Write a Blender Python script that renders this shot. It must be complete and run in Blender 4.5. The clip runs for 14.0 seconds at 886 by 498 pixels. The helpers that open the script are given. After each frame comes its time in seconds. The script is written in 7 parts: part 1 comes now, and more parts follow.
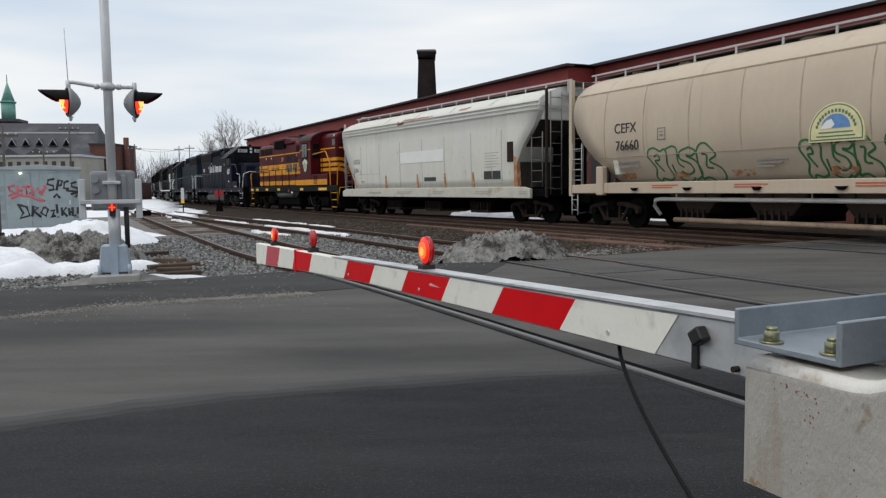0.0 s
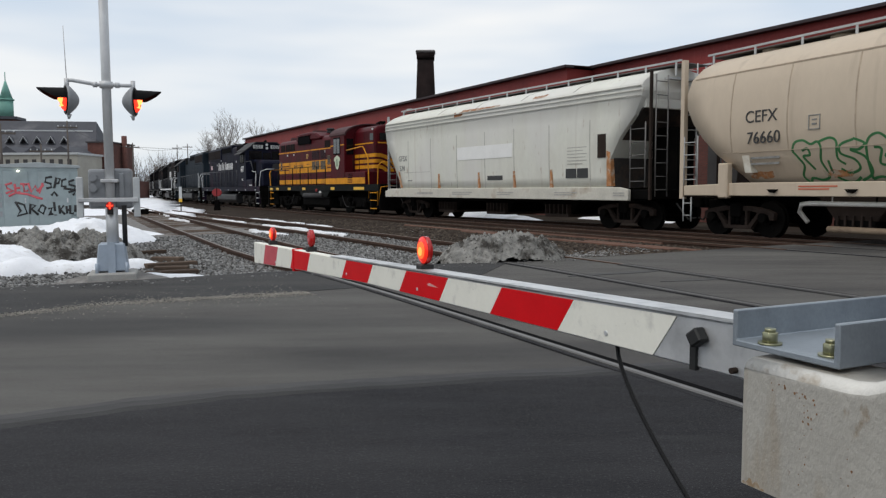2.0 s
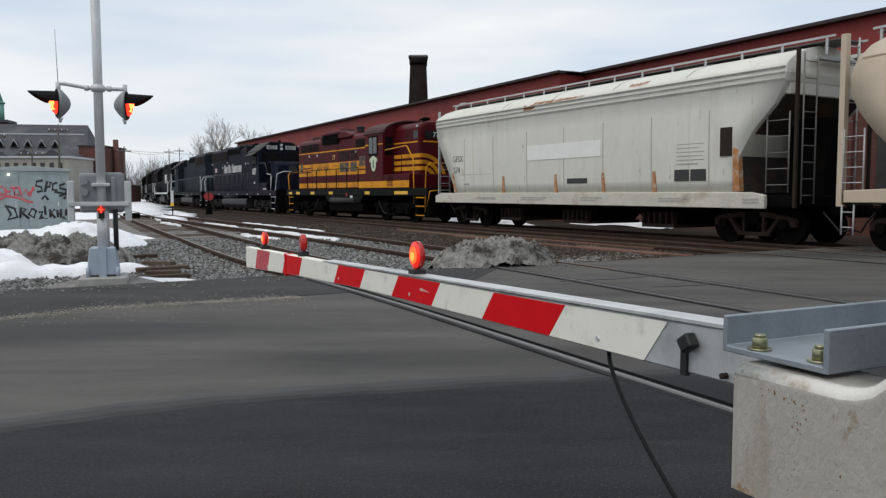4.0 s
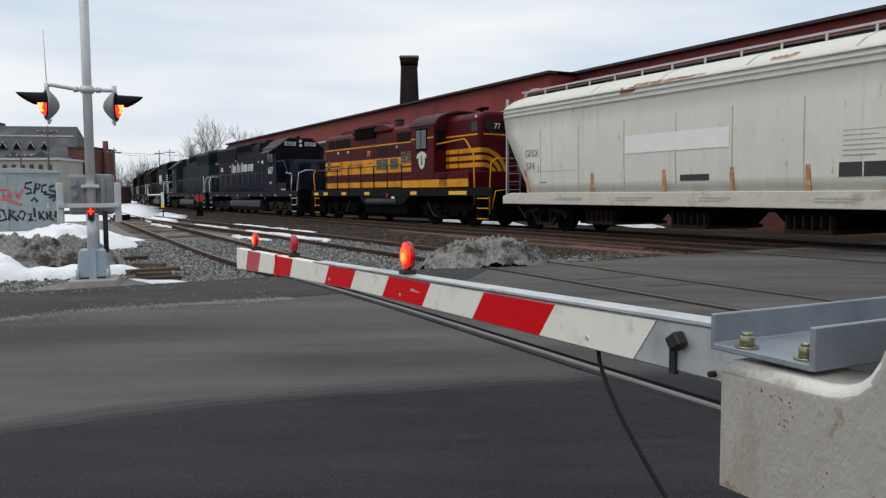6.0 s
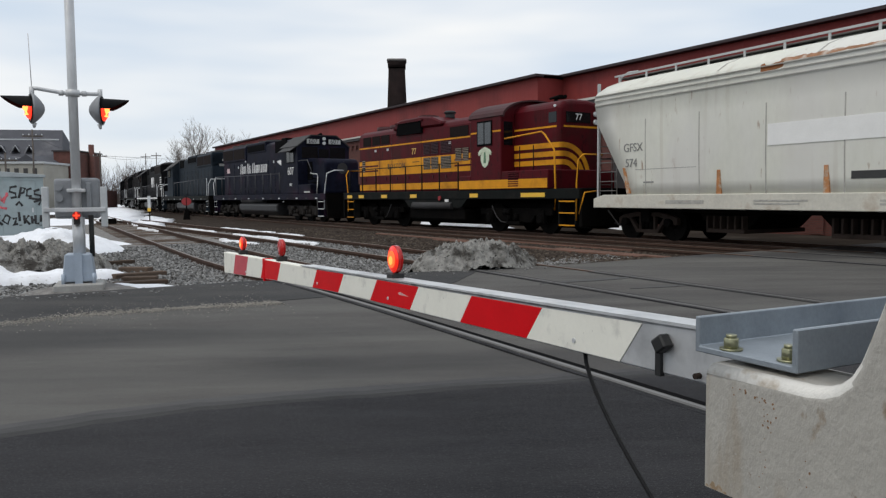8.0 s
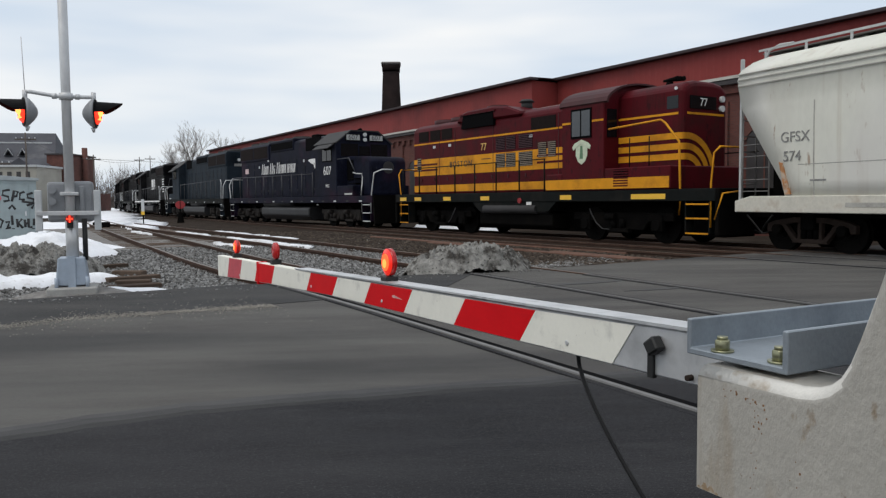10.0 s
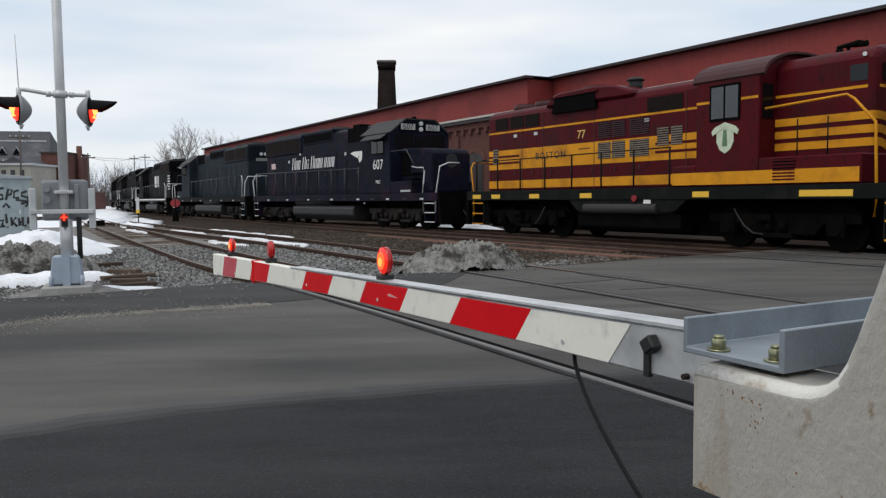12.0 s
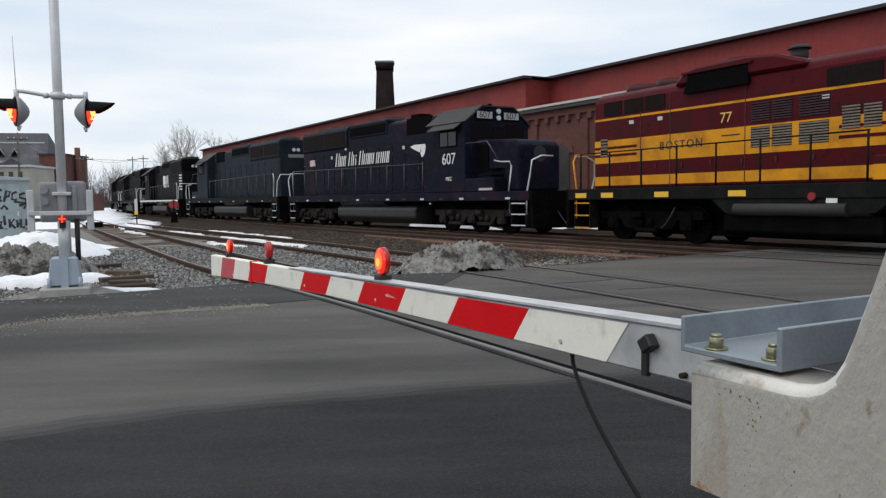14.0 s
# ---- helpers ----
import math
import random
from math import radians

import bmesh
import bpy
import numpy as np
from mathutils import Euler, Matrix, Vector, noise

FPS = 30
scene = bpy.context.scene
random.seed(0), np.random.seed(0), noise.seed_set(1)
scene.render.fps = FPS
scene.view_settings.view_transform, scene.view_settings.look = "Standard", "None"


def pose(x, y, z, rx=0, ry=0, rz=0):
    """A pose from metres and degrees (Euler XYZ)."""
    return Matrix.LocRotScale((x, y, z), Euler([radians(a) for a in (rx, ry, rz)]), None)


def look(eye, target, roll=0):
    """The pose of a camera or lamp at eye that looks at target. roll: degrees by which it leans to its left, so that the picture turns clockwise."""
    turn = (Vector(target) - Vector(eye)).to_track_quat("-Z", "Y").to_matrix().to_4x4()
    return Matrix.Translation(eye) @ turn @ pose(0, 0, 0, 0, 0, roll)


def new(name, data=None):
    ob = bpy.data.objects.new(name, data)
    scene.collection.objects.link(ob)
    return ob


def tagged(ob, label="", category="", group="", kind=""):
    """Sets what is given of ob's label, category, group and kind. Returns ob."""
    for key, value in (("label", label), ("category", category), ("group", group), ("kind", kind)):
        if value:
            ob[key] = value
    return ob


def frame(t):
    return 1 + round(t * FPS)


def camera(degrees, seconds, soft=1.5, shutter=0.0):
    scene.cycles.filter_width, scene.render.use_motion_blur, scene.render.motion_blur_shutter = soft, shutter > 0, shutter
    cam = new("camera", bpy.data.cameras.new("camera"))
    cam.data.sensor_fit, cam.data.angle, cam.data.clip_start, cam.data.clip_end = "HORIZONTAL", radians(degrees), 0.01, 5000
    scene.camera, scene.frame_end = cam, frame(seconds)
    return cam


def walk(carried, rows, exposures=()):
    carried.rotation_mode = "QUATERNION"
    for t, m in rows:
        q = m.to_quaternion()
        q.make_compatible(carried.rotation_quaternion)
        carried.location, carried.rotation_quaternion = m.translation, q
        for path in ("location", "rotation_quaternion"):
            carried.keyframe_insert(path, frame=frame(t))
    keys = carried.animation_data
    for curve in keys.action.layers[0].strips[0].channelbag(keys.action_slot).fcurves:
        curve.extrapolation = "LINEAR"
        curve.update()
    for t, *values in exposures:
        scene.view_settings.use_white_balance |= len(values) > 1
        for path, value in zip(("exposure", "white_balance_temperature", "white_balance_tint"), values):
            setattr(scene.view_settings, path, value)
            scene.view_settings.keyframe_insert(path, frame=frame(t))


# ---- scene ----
cam = camera(59.5, 14.0, soft=1.3)
# seconds, x, y, z, tilt down, turn, lean
VIEW = [(0, -0.000, -0.000, 1.250, 4.48, -0.00, 0.66), (0.5, 0.001, -0.004, 1.249, 4.49, 0.00, 0.55),
        (1, -0.002, -0.003, 1.250, 4.43, -0.19, 0.44), (1.5, -0.000, 0.002, 1.248, 4.53, -0.16, 0.36),
        (2, -0.003, 0.000, 1.248, 4.44, -0.17, 0.28), (2.5, -0.002, -0.001, 1.247, 4.50, -0.15, 0.23),
        (3, -0.003, -0.001, 1.248, 4.35, -0.30, 0.22), (5.5, 0.001, -0.010, 1.250, 4.02, -1.28, 0.09),
        (6, 0.003, -0.007, 1.249, 4.06, -1.35, 0.33), (6.5, 0.004, -0.009, 1.250, 3.97, -1.59, 0.51),
        (7, 0.004, -0.013, 1.252, 3.96, -1.67, 0.59), (7.5, 0.004, -0.015, 1.252, 4.01, -1.90, 0.60),
        (8, 0.005, -0.015, 1.252, 3.85, -2.22, 0.47), (10.5, 0.008, -0.022, 1.252, 3.63, -2.71, 0.57),
        (11, 0.008, -0.020, 1.252, 3.71, -2.80, 0.58), (11.5, 0.007, -0.017, 1.252, 3.84, -2.86, 0.52),
        (12, 0.008, -0.015, 1.252, 3.75, -2.95, 0.52), (12.5, 0.010, -0.009, 1.250, 3.76, -2.88, 0.58),
        (13, 0.010, -0.015, 1.250, 3.85, -2.87, 0.63), (13.5, 0.010, -0.008, 1.249, 3.78, -2.94, 0.64),
        (14, 0.012, -0.012, 1.250, 3.72, -3.04, 0.71)]
walk(cam, [(t, pose(x, y, z, 0, 0, turn) @ pose(0, 0, 0, 90 - tilt) @ pose(0, 0, 0, 0, 0, -lean))
           for t, x, y, z, tilt, turn, lean in VIEW],
     [(0, 0.0), (8, 0.02), (11, 0.02), (12.5, 0.07), (14, 0.13)])

# ---- light ----
world = bpy.data.worlds.new("sky")
scene.world = world
world.use_nodes = True
wn, wl = world.node_tree.nodes, world.node_tree.links
wn.clear()
w_out = wn.new("ShaderNodeOutputWorld")
w_bg = wn.new("ShaderNodeBackground")
w_sky = wn.new("ShaderNodeTexSky")
w_sky.sky_type, w_sky.sun_disc = "NISHITA", False
w_sky.sun_elevation, w_sky.sun_rotation = radians(58), radians(-122)
w_sky.air_density, w_sky.dust_density, w_sky.ozone_density = 1.0, 1.5, 1.0
w_co = wn.new("ShaderNodeTexCoord")
w_map = wn.new("ShaderNodeMapping")
w_map.inputs["Scale"].default_value = (1.0, 1.0, 5.5)
w_map.inputs["Location"].default_value = (0.35, 0.2, 0.1)
w_no = wn.new("ShaderNodeTexNoise")
w_no.inputs["Scale"].default_value, w_no.inputs["Detail"].default_value, w_no.inputs["Roughness"].default_value = 1.7, 3.5, 0.5
w_ramp = wn.new("ShaderNodeValToRGB")
w_ramp.color_ramp.elements[0].position, w_ramp.color_ramp.elements[0].color = 0.40, (0.632, 0.72, 0.825, 1)
w_ramp.color_ramp.elements[1].position, w_ramp.color_ramp.elements[1].color = 0.70, (1.0, 0.985, 0.955, 1)
w_mul = wn.new("ShaderNodeMix")
w_mul.data_type, w_mul.blend_type = "RGBA", "MIX"
w_mul.inputs[0].default_value = 0.9
w_gain = wn.new("ShaderNodeVectorMath")
w_gain.operation = "SCALE"
w_gain.inputs[3].default_value = 9.0
wl.new(w_co.outputs["Generated"], w_map.inputs["Vector"])
wl.new(w_map.outputs[0], w_no.inputs["Vector"])
wl.new(w_no.outputs["Fac"], w_ramp.inputs[0])
wl.new(w_ramp.outputs[0], w_gain.inputs[0])
wl.new(w_sky.outputs[0], w_mul.inputs[6])
wl.new(w_gain.outputs[0], w_mul.inputs[7])
wl.new(w_mul.outputs[2], w_bg.inputs["Color"])
w_bg.inputs["Strength"].default_value = 0.117
wl.new(w_bg.outputs[0], w_out.inputs[0])
sun_data = bpy.data.lights.new("sun", "SUN")
sun_data.energy, sun_data.angle, sun_data.color = 1.1, radians(40), (1.0, 0.92, 0.82)
sun = new("sun", sun_data)
sun.matrix_world = look((-22, -6, 45), (0, 8, 0))

# ---- materials ----
MATS = {}


def mat(name, color, rough=0.6, metal=0.0, vary=0.15, scale=4.0, bump=0.0, bscale=40.0, dirt=None, dscale=1.2, dlow=0.5, dhigh=0.7,
        emit=None, power=0.0, rand=0.0, spec=0.5, space="Object", stretch=(1, 1, 1), turn=0.0):
    """A procedural surface: a base colour, a broad and a fine variation, dirt or wear in patches, and a fine relief."""
    if name in MATS:
        return MATS[name]
    m = bpy.data.materials.new(name)
    m.use_nodes = True
    n, l = m.node_tree.nodes, m.node_tree.links
    b = n["Principled BSDF"]
    b.inputs["Roughness"].default_value, b.inputs["Metallic"].default_value = rough, metal
    b.inputs["Specular IOR Level"].default_value = spec
    co = n.new("ShaderNodeTexCoord")
    mp = n.new("ShaderNodeMapping")
    mp.inputs["Scale"].default_value = stretch
    mp.inputs["Rotation"].default_value = (0, 0, radians(turn))
    l.new(co.outputs[space], mp.inputs["Vector"])

    def noise_node(sc, det):
        k = n.new("ShaderNodeTexNoise")
        k.inputs["Scale"].default_value, k.inputs["Detail"].default_value, k.inputs["Roughness"].default_value = sc, det, 0.6
        l.new(mp.outputs[0], k.inputs["Vector"])
        return k
    big, fine = noise_node(scale, 6), noise_node(scale * 11, 4)
    add = n.new("ShaderNodeMath")
    add.operation = "MULTIPLY_ADD"
    add.inputs[1].default_value = 0.5
    l.new(fine.outputs["Fac"], add.inputs[0])
    l.new(big.outputs["Fac"], add.inputs[2])
    rng = n.new("ShaderNodeMapRange")
    rng.inputs[1].default_value, rng.inputs[2].default_value = 0.45, 1.05
    rng.inputs[3].default_value, rng.inputs[4].default_value = 1 - vary, 1 + vary
    l.new(add.outputs[0], rng.inputs[0])
    val = rng.outputs[0]
    if rand:
        oi = n.new("ShaderNodeObjectInfo")
        r2 = n.new("ShaderNodeMapRange")
        r2.inputs[3].default_value, r2.inputs[4].default_value = 1 - rand, 1 + rand
        l.new(oi.outputs["Random"], r2.inputs[0])
        mm = n.new("ShaderNodeMath")
        mm.operation = "MULTIPLY"
        l.new(val, mm.inputs[0])
        l.new(r2.outputs[0], mm.inputs[1])
        val = mm.outputs[0]
    sc = n.new("ShaderNodeVectorMath")
    sc.operation = "SCALE"
    sc.inputs[0].default_value = color
    l.new(val, sc.inputs[3])
    col = sc.outputs[0]
    if dirt:
        dn = noise_node(dscale, 8)
        dr = n.new("ShaderNodeMapRange")
        dr.inputs[1].default_value, dr.inputs[2].default_value = dlow, dhigh
        l.new(dn.outputs["Fac"], dr.inputs[0])
        mx = n.new("ShaderNodeMix")
        mx.data_type = "RGBA"
        l.new(dr.outputs[0], mx.inputs[0])
        l.new(col, mx.inputs[6])
        mx.inputs[7].default_value = (*dirt, 1)
        col = mx.outputs[2]
    l.new(col, b.inputs["Base Color"])
    if bump:
        bn = noise_node(bscale, 5)
        bp = n.new("ShaderNodeBump")
        bp.inputs["Strength"].default_value, bp.inputs["Distance"].default_value = bump, 0.02
        l.new(bn.outputs["Fac"], bp.inputs["Height"])
        l.new(bp.outputs[0], b.inputs["Normal"])
    if emit:
        b.inputs["Emission Color"].default_value, b.inputs["Emission Strength"].default_value = (*emit, 1), power
    MATS[name] = m
    return m


ASPHALT = mat("asphalt", (0.084, 0.080, 0.0765), 0.88, vary=0.25, scale=1.6, bump=0.5, bscale=130, dirt=(0.116, 0.113, 0.106), dscale=0.8, dlow=0.44, dhigh=0.68, spec=0.22, stretch=(0.22, 1, 1), turn=-28.4)
ASPHALT_NEW = mat("asphalt_new", (0.0152, 0.0154, 0.0183), 0.88, vary=0.55, scale=5, bump=1.0, bscale=110, dirt=(0.034, 0.034, 0.037), dscale=1.0, dlow=0.42, dhigh=0.7, spec=0.3, stretch=(0.3, 1, 1), turn=-28.4)
EARTH = mat("earth", (0.034, 0.027, 0.022), 0.95, vary=0.4, scale=0.6, bump=0.8, bscale=12, dirt=(0.07, 0.06, 0.05), dscale=0.25, spec=0.05)
GRAVEL = mat("gravel", (0.195, 0.188, 0.18), 0.95, vary=0.5, scale=6, bump=1.0, bscale=22, spec=0.15)
RAIL_RUST = mat("rail_rust", (0.062, 0.037, 0.027), 0.85, spec=0.2, vary=0.3, scale=3)
RAIL_TOP = mat("rail_top", (0.15, 0.125, 0.108), 0.55, 0.3, vary=0.25, scale=3)
RAIL_SHINE = mat("rail_shine", (0.21, 0.205, 0.20), 0.55, 0.5, vary=0.2, scale=3)
TIE = mat("tie", (0.085, 0.062, 0.048), 0.95, vary=0.35, scale=4, rand=0.3, bump=0.5, bscale=20, spec=0.15)
SNOW = mat("snow", (0.82, 0.84, 0.88), 0.7, vary=0.08, scale=1.5, bump=0.5, bscale=6, dirt=(0.5, 0.5, 0.5), dscale=0.7, dlow=0.55, dhigh=0.75)
DIRTY_SNOW = mat("dirty_snow", (0.245, 0.24, 0.225), 0.95, vary=0.6, scale=8, bump=1.0, bscale=34, dirt=(0.055, 0.05, 0.045), dscale=2.6, dlow=0.49, dhigh=0.60, spec=0.2)
MAROON = mat("maroon_paint", (0.074, 0.0055, 0.009), 0.45, spec=0.08, vary=0.15, scale=1.5, dirt=(0.042, 0.010, 0.010), dscale=1.1)
YELLOW = mat("yellow_paint", (0.66, 0.285, 0.014), 0.55, spec=0.15, vary=0.15, scale=2, dirt=(0.40, 0.16, 0.015), dscale=1.3)
NAVY = mat("navy_paint", (0.0088, 0.0102, 0.0205), 0.5, spec=0.05, vary=0.5, scale=3.0, dirt=(0.006, 0.006, 0.010), dscale=1.6)
BLUE_GREY = mat("blue_grey_paint", (0.019, 0.027, 0.036), 0.55, spec=0.05, vary=0.25, scale=1.5, dirt=(0.012, 0.015, 0.02), dscale=1.2)
BLACK = mat("black_paint", (0.0055, 0.0055, 0.0065), 0.55, spec=0.06, vary=0.3, scale=1.5, dirt=(0.016, 0.0155, 0.015), dscale=1.2)
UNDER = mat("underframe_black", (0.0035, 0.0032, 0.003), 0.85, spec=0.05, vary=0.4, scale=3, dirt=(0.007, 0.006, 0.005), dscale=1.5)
DARK = mat("dark_opening", (0.004, 0.004, 0.0045), 0.9, spec=0.04, vary=0.1)
ROOF_GREY = mat("sooty_roof", (0.026, 0.025, 0.026), 0.75, vary=0.3, scale=1.5)
WHITE = mat("white_paint", (0.78, 0.78, 0.76), 0.5, vary=0.06, scale=3)
HOPPER_GREY = mat("hopper_grey", (0.65, 0.65, 0.58), 0.6, vary=0.1, scale=0.8, dirt=(0.55, 0.53, 0.47), dscale=0.9, dlow=0.5, dhigh=0.8, bump=0.08, bscale=2, stretch=(1, 1, 0.4))
HOPPER_TAN = mat("hopper_tan", (0.53, 0.44, 0.335), 0.55, vary=0.08, scale=0.7, dirt=(0.45, 0.365, 0.275), dscale=0.7, dlow=0.5, dhigh=0.8, stretch=(1, 1, 0.4))
RUST = mat("rust", (0.22, 0.085, 0.03), 0.9, vary=0.4, scale=5)
ORANGE = mat("orange_patch", (0.40, 0.18, 0.07), 0.85, vary=0.45, scale=7, dirt=(0.46, 0.38, 0.30), dscale=5, dlow=0.48, dhigh=0.6)
ALU = mat("aluminium", (0.66, 0.67, 0.68), 0.42, 0.6, vary=0.1, scale=5, dirt=(0.42, 0.43, 0.44), dscale=4)
STAIN_RUST = mat("rust_stain", (0.30, 0.215, 0.13), 0.6, vary=0.3, scale=40, dirt=(0.40, 0.36, 0.30), dscale=60, dlow=0.45, dhigh=0.6)
FLECK = mat("dark_rust", (0.21, 0.115, 0.055), 0.85, vary=0.3, scale=60)
GALV = mat("galvanised_steel", (0.27, 0.305, 0.34), 0.45, 0.4, vary=0.18, scale=12, dirt=(0.17, 0.195, 0.225), dscale=6, bump=0.1, bscale=80)
BRASS = mat("plated_bolt", (0.27, 0.27, 0.17), 0.32, 0.75, vary=0.2, scale=20)
# Paler copy of the cast paint: skylight on the crest, put into the colour.
CAST_LIT_TOP = mat("sky_lit_crest_paint", (0.66, 0.645, 0.60), 0.4, vary=0.1, scale=20, dirt=(0.42, 0.36, 0.28), dscale=16, dlow=0.56, dhigh=0.68, bump=0.2, bscale=70)
CAST = mat("silver_painted_iron", (0.40, 0.383, 0.345), 0.33, 0.0, vary=0.1, scale=9, bump=0.26, bscale=95, dirt=(0.20, 0.13, 0.06), dscale=14, dlow=0.60, dhigh=0.70, stretch=(1, 1, 0.55), spec=0.6)
SILVER = mat("silver_paint", (0.58, 0.59, 0.60), 0.5, 0.2, vary=0.12, scale=4, dirt=(0.35, 0.35, 0.36), dscale=4)
TAPE_RED = mat("red_tape", (0.62, 0.005, 0.010), 0.55, spec=0.1, vary=0.08, scale=8)
TAPE_FADED = mat("faded_red_tape", (0.50, 0.09, 0.11), 0.6, spec=0.1, vary=0.15, scale=14)
MAST = mat("mast_aluminium", (0.60, 0.61, 0.62), 0.45, 0.25, vary=0.1, scale=5, dirt=(0.40, 0.40, 0.41), dscale=3, dlow=0.5, dhigh=0.75, stretch=(1, 1, 0.3))
TAPE_WHITE = mat("white_tape", (0.80, 0.79, 0.71), 0.45, vary=0.05, scale=8, dirt=(0.58, 0.57, 0.52), dscale=9, dlow=0.55)
RUBBER = mat("black_rubber", (0.012, 0.012, 0.012), 0.6, vary=0.2)
RED_CLAD = mat("red_cladding", (0.25, 0.041, 0.037), 0.6, spec=0.25, vary=0.12, scale=0.3, dirt=(0.17, 0.030, 0.028), dscale=0.3)
BRICK = mat("brick", (0.115, 0.047, 0.037), 0.9, vary=0.3, scale=2, bump=0.3, bscale=25, dirt=(0.07, 0.036, 0.03), dscale=0.8)
ROOF_DARK = mat("dark_roofing", (0.05, 0.045, 0.047), 0.85, vary=0.2, scale=1)
LAMP_RED = mat("lit_red_lens", (0.5, 0.02, 0.01), 0.25, emit=(1.0, 0.06, 0.02), power=1.5, vary=0.05)
LAMP_HOT = mat("lit_lens_core", (0.8, 0.2, 0.05), 0.25, emit=(1.0, 0.17, 0.04), power=5.0, vary=0.05)
TARGET_RED = mat("dull_red_target", (0.26, 0.012, 0.016), 0.6, vary=0.2, scale=5)
LENS_RED = mat("red_lens", (0.45, 0.012, 0.012), 0.2, vary=0.1, scale=20)

ASPHALT_WORN = [mat("asphalt_worn_%d" % i, (k, k, k * 1.03), 0.88, spec=0.25, stretch=(0.3, 1, 1), turn=-28.4, vary=0.35, scale=2, bump=0.6, bscale=110, dirt=(k * 1.5, k * 1.5, k * 1.5), dscale=0.9, dlow=0.45, dhigh=0.7) for i, k in enumerate((0.068, 0.052, 0.035))]
ASPHALT_EDGE = mat("asphalt_edge", (0.034, 0.034, 0.035), 0.9, spec=0.3, stretch=(0.3, 1, 1), turn=-28.4, vary=0.35, scale=2, bump=0.4, bscale=90, dirt=(0.06, 0.058, 0.055), dscale=0.8)
GRIT = mat("grit", (0.30, 0.28, 0.245), 0.95, vary=0.4, scale=3)
RAIL_WORN = mat("rail_worn", (0.15, 0.105, 0.08), 0.5, 0.4, vary=0.25, scale=3)
GUTTER = mat("pale_gutter", (0.50, 0.48, 0.44), 0.6, vary=0.15, scale=2)
WINDOW_DARK = mat("dusty_window", (0.045, 0.042, 0.042), 0.35, vary=0.3, scale=2)
ROOF_EDGE = mat("dark_eave", (0.028, 0.017, 0.019), 0.7, vary=0.25, scale=1)
STAIN = mat("tar_stain", (0.045, 0.045, 0.045), 0.8, vary=0.4, scale=9)
LAMP_ORANGE = mat("lit_orange_core", (0.8, 0.15, 0.04), 0.25, emit=(1.0, 0.10, 0.015), power=1.1, vary=0.1, scale=30)
LAMP_AMBER = mat("lit_amber_core", (0.8, 0.3, 0.08), 0.25, emit=(1.0, 0.26, 0.04), power=1.6, vary=0.1, scale=30)
CABLE = mat("cable_rubber", (0.006, 0.006, 0.007), 0.5, spec=0.25, vary=0.2, scale=40, bump=0.4, bscale=300)
RAIL_STREET = mat("street_rail", (0.12, 0.116, 0.112), 0.6, 0.3, vary=0.25, scale=4)
LAMP_LENS = mat("lit_lamp_lens", (0.55, 0.02, 0.015), 0.2, emit=(1.0, 0.035, 0.015), power=2.0, vary=0.1, scale=30)
LAMP_GATE = mat("lit_gate_lens", (0.5, 0.015, 0.012), 0.2, emit=(1.0, 0.03, 0.012), power=0.6, vary=0.1, scale=30)
LAMP_WHITE = mat("lit_white_lamp", (0.8, 0.8, 0.7), 0.3, emit=(1.0, 0.95, 0.75), power=3.0)
BLUE_SILVER = mat("grey_blue_paint", (0.36, 0.42, 0.50), 0.5, 0.1, vary=0.12, scale=6)
CASE_GREY = mat("case_grey", (0.26, 0.27, 0.285), 0.55, 0.1, vary=0.15, scale=5)
PALE_GREY = mat("pale_grey", (0.52, 0.54, 0.55), 0.6, vary=0.12, scale=4)
BUNGALOW = mat("bungalow_paint", (0.275, 0.33, 0.34), 0.6, vary=0.1, scale=1.5, dirt=(0.21, 0.245, 0.25), dscale=1.2)
BUNGALOW_ROOF = mat("bungalow_roof", (0.30, 0.33, 0.34), 0.6, vary=0.15, scale=2)
SLATE = mat("grey_slate", (0.06, 0.062, 0.074), 0.8, vary=0.2, scale=0.6, dirt=(0.12, 0.12, 0.13), dscale=0.2)
COPPER = mat("verdigris_copper", (0.17, 0.37, 0.31), 0.7, vary=0.2, scale=0.8)
CREAM = mat("cream_stucco", (0.37, 0.355, 0.31), 0.8, vary=0.15, scale=0.5)
POLE = mat("pole_wood", (0.10, 0.085, 0.075), 0.9, vary=0.3, scale=2)
BARK = mat("bark", (0.20, 0.18, 0.165), 0.9, vary=0.3, scale=2)
BRUSH = mat("far_brush_twigs", (0.15, 0.13, 0.118), 0.9, vary=0.3, scale=2)
BARK_TWIG = mat("twigs", (0.25, 0.225, 0.205), 0.9, vary=0.3, scale=2)
STONE = mat("crushed_stone", (0.30, 0.295, 0.29), 0.9, vary=0.35, scale=30)
TIE_RED = mat("red_brown_tie", (0.12, 0.06, 0.04), 0.9, vary=0.35, scale=4, bump=0.5, bscale=20)
BALLAST_BROWN = mat("brown_ballast", (0.033, 0.025, 0.020), 0.95, vary=0.6, scale=3, bump=1.0, bscale=20, dirt=(0.052, 0.042, 0.034), dscale=0.9, spec=0.05)


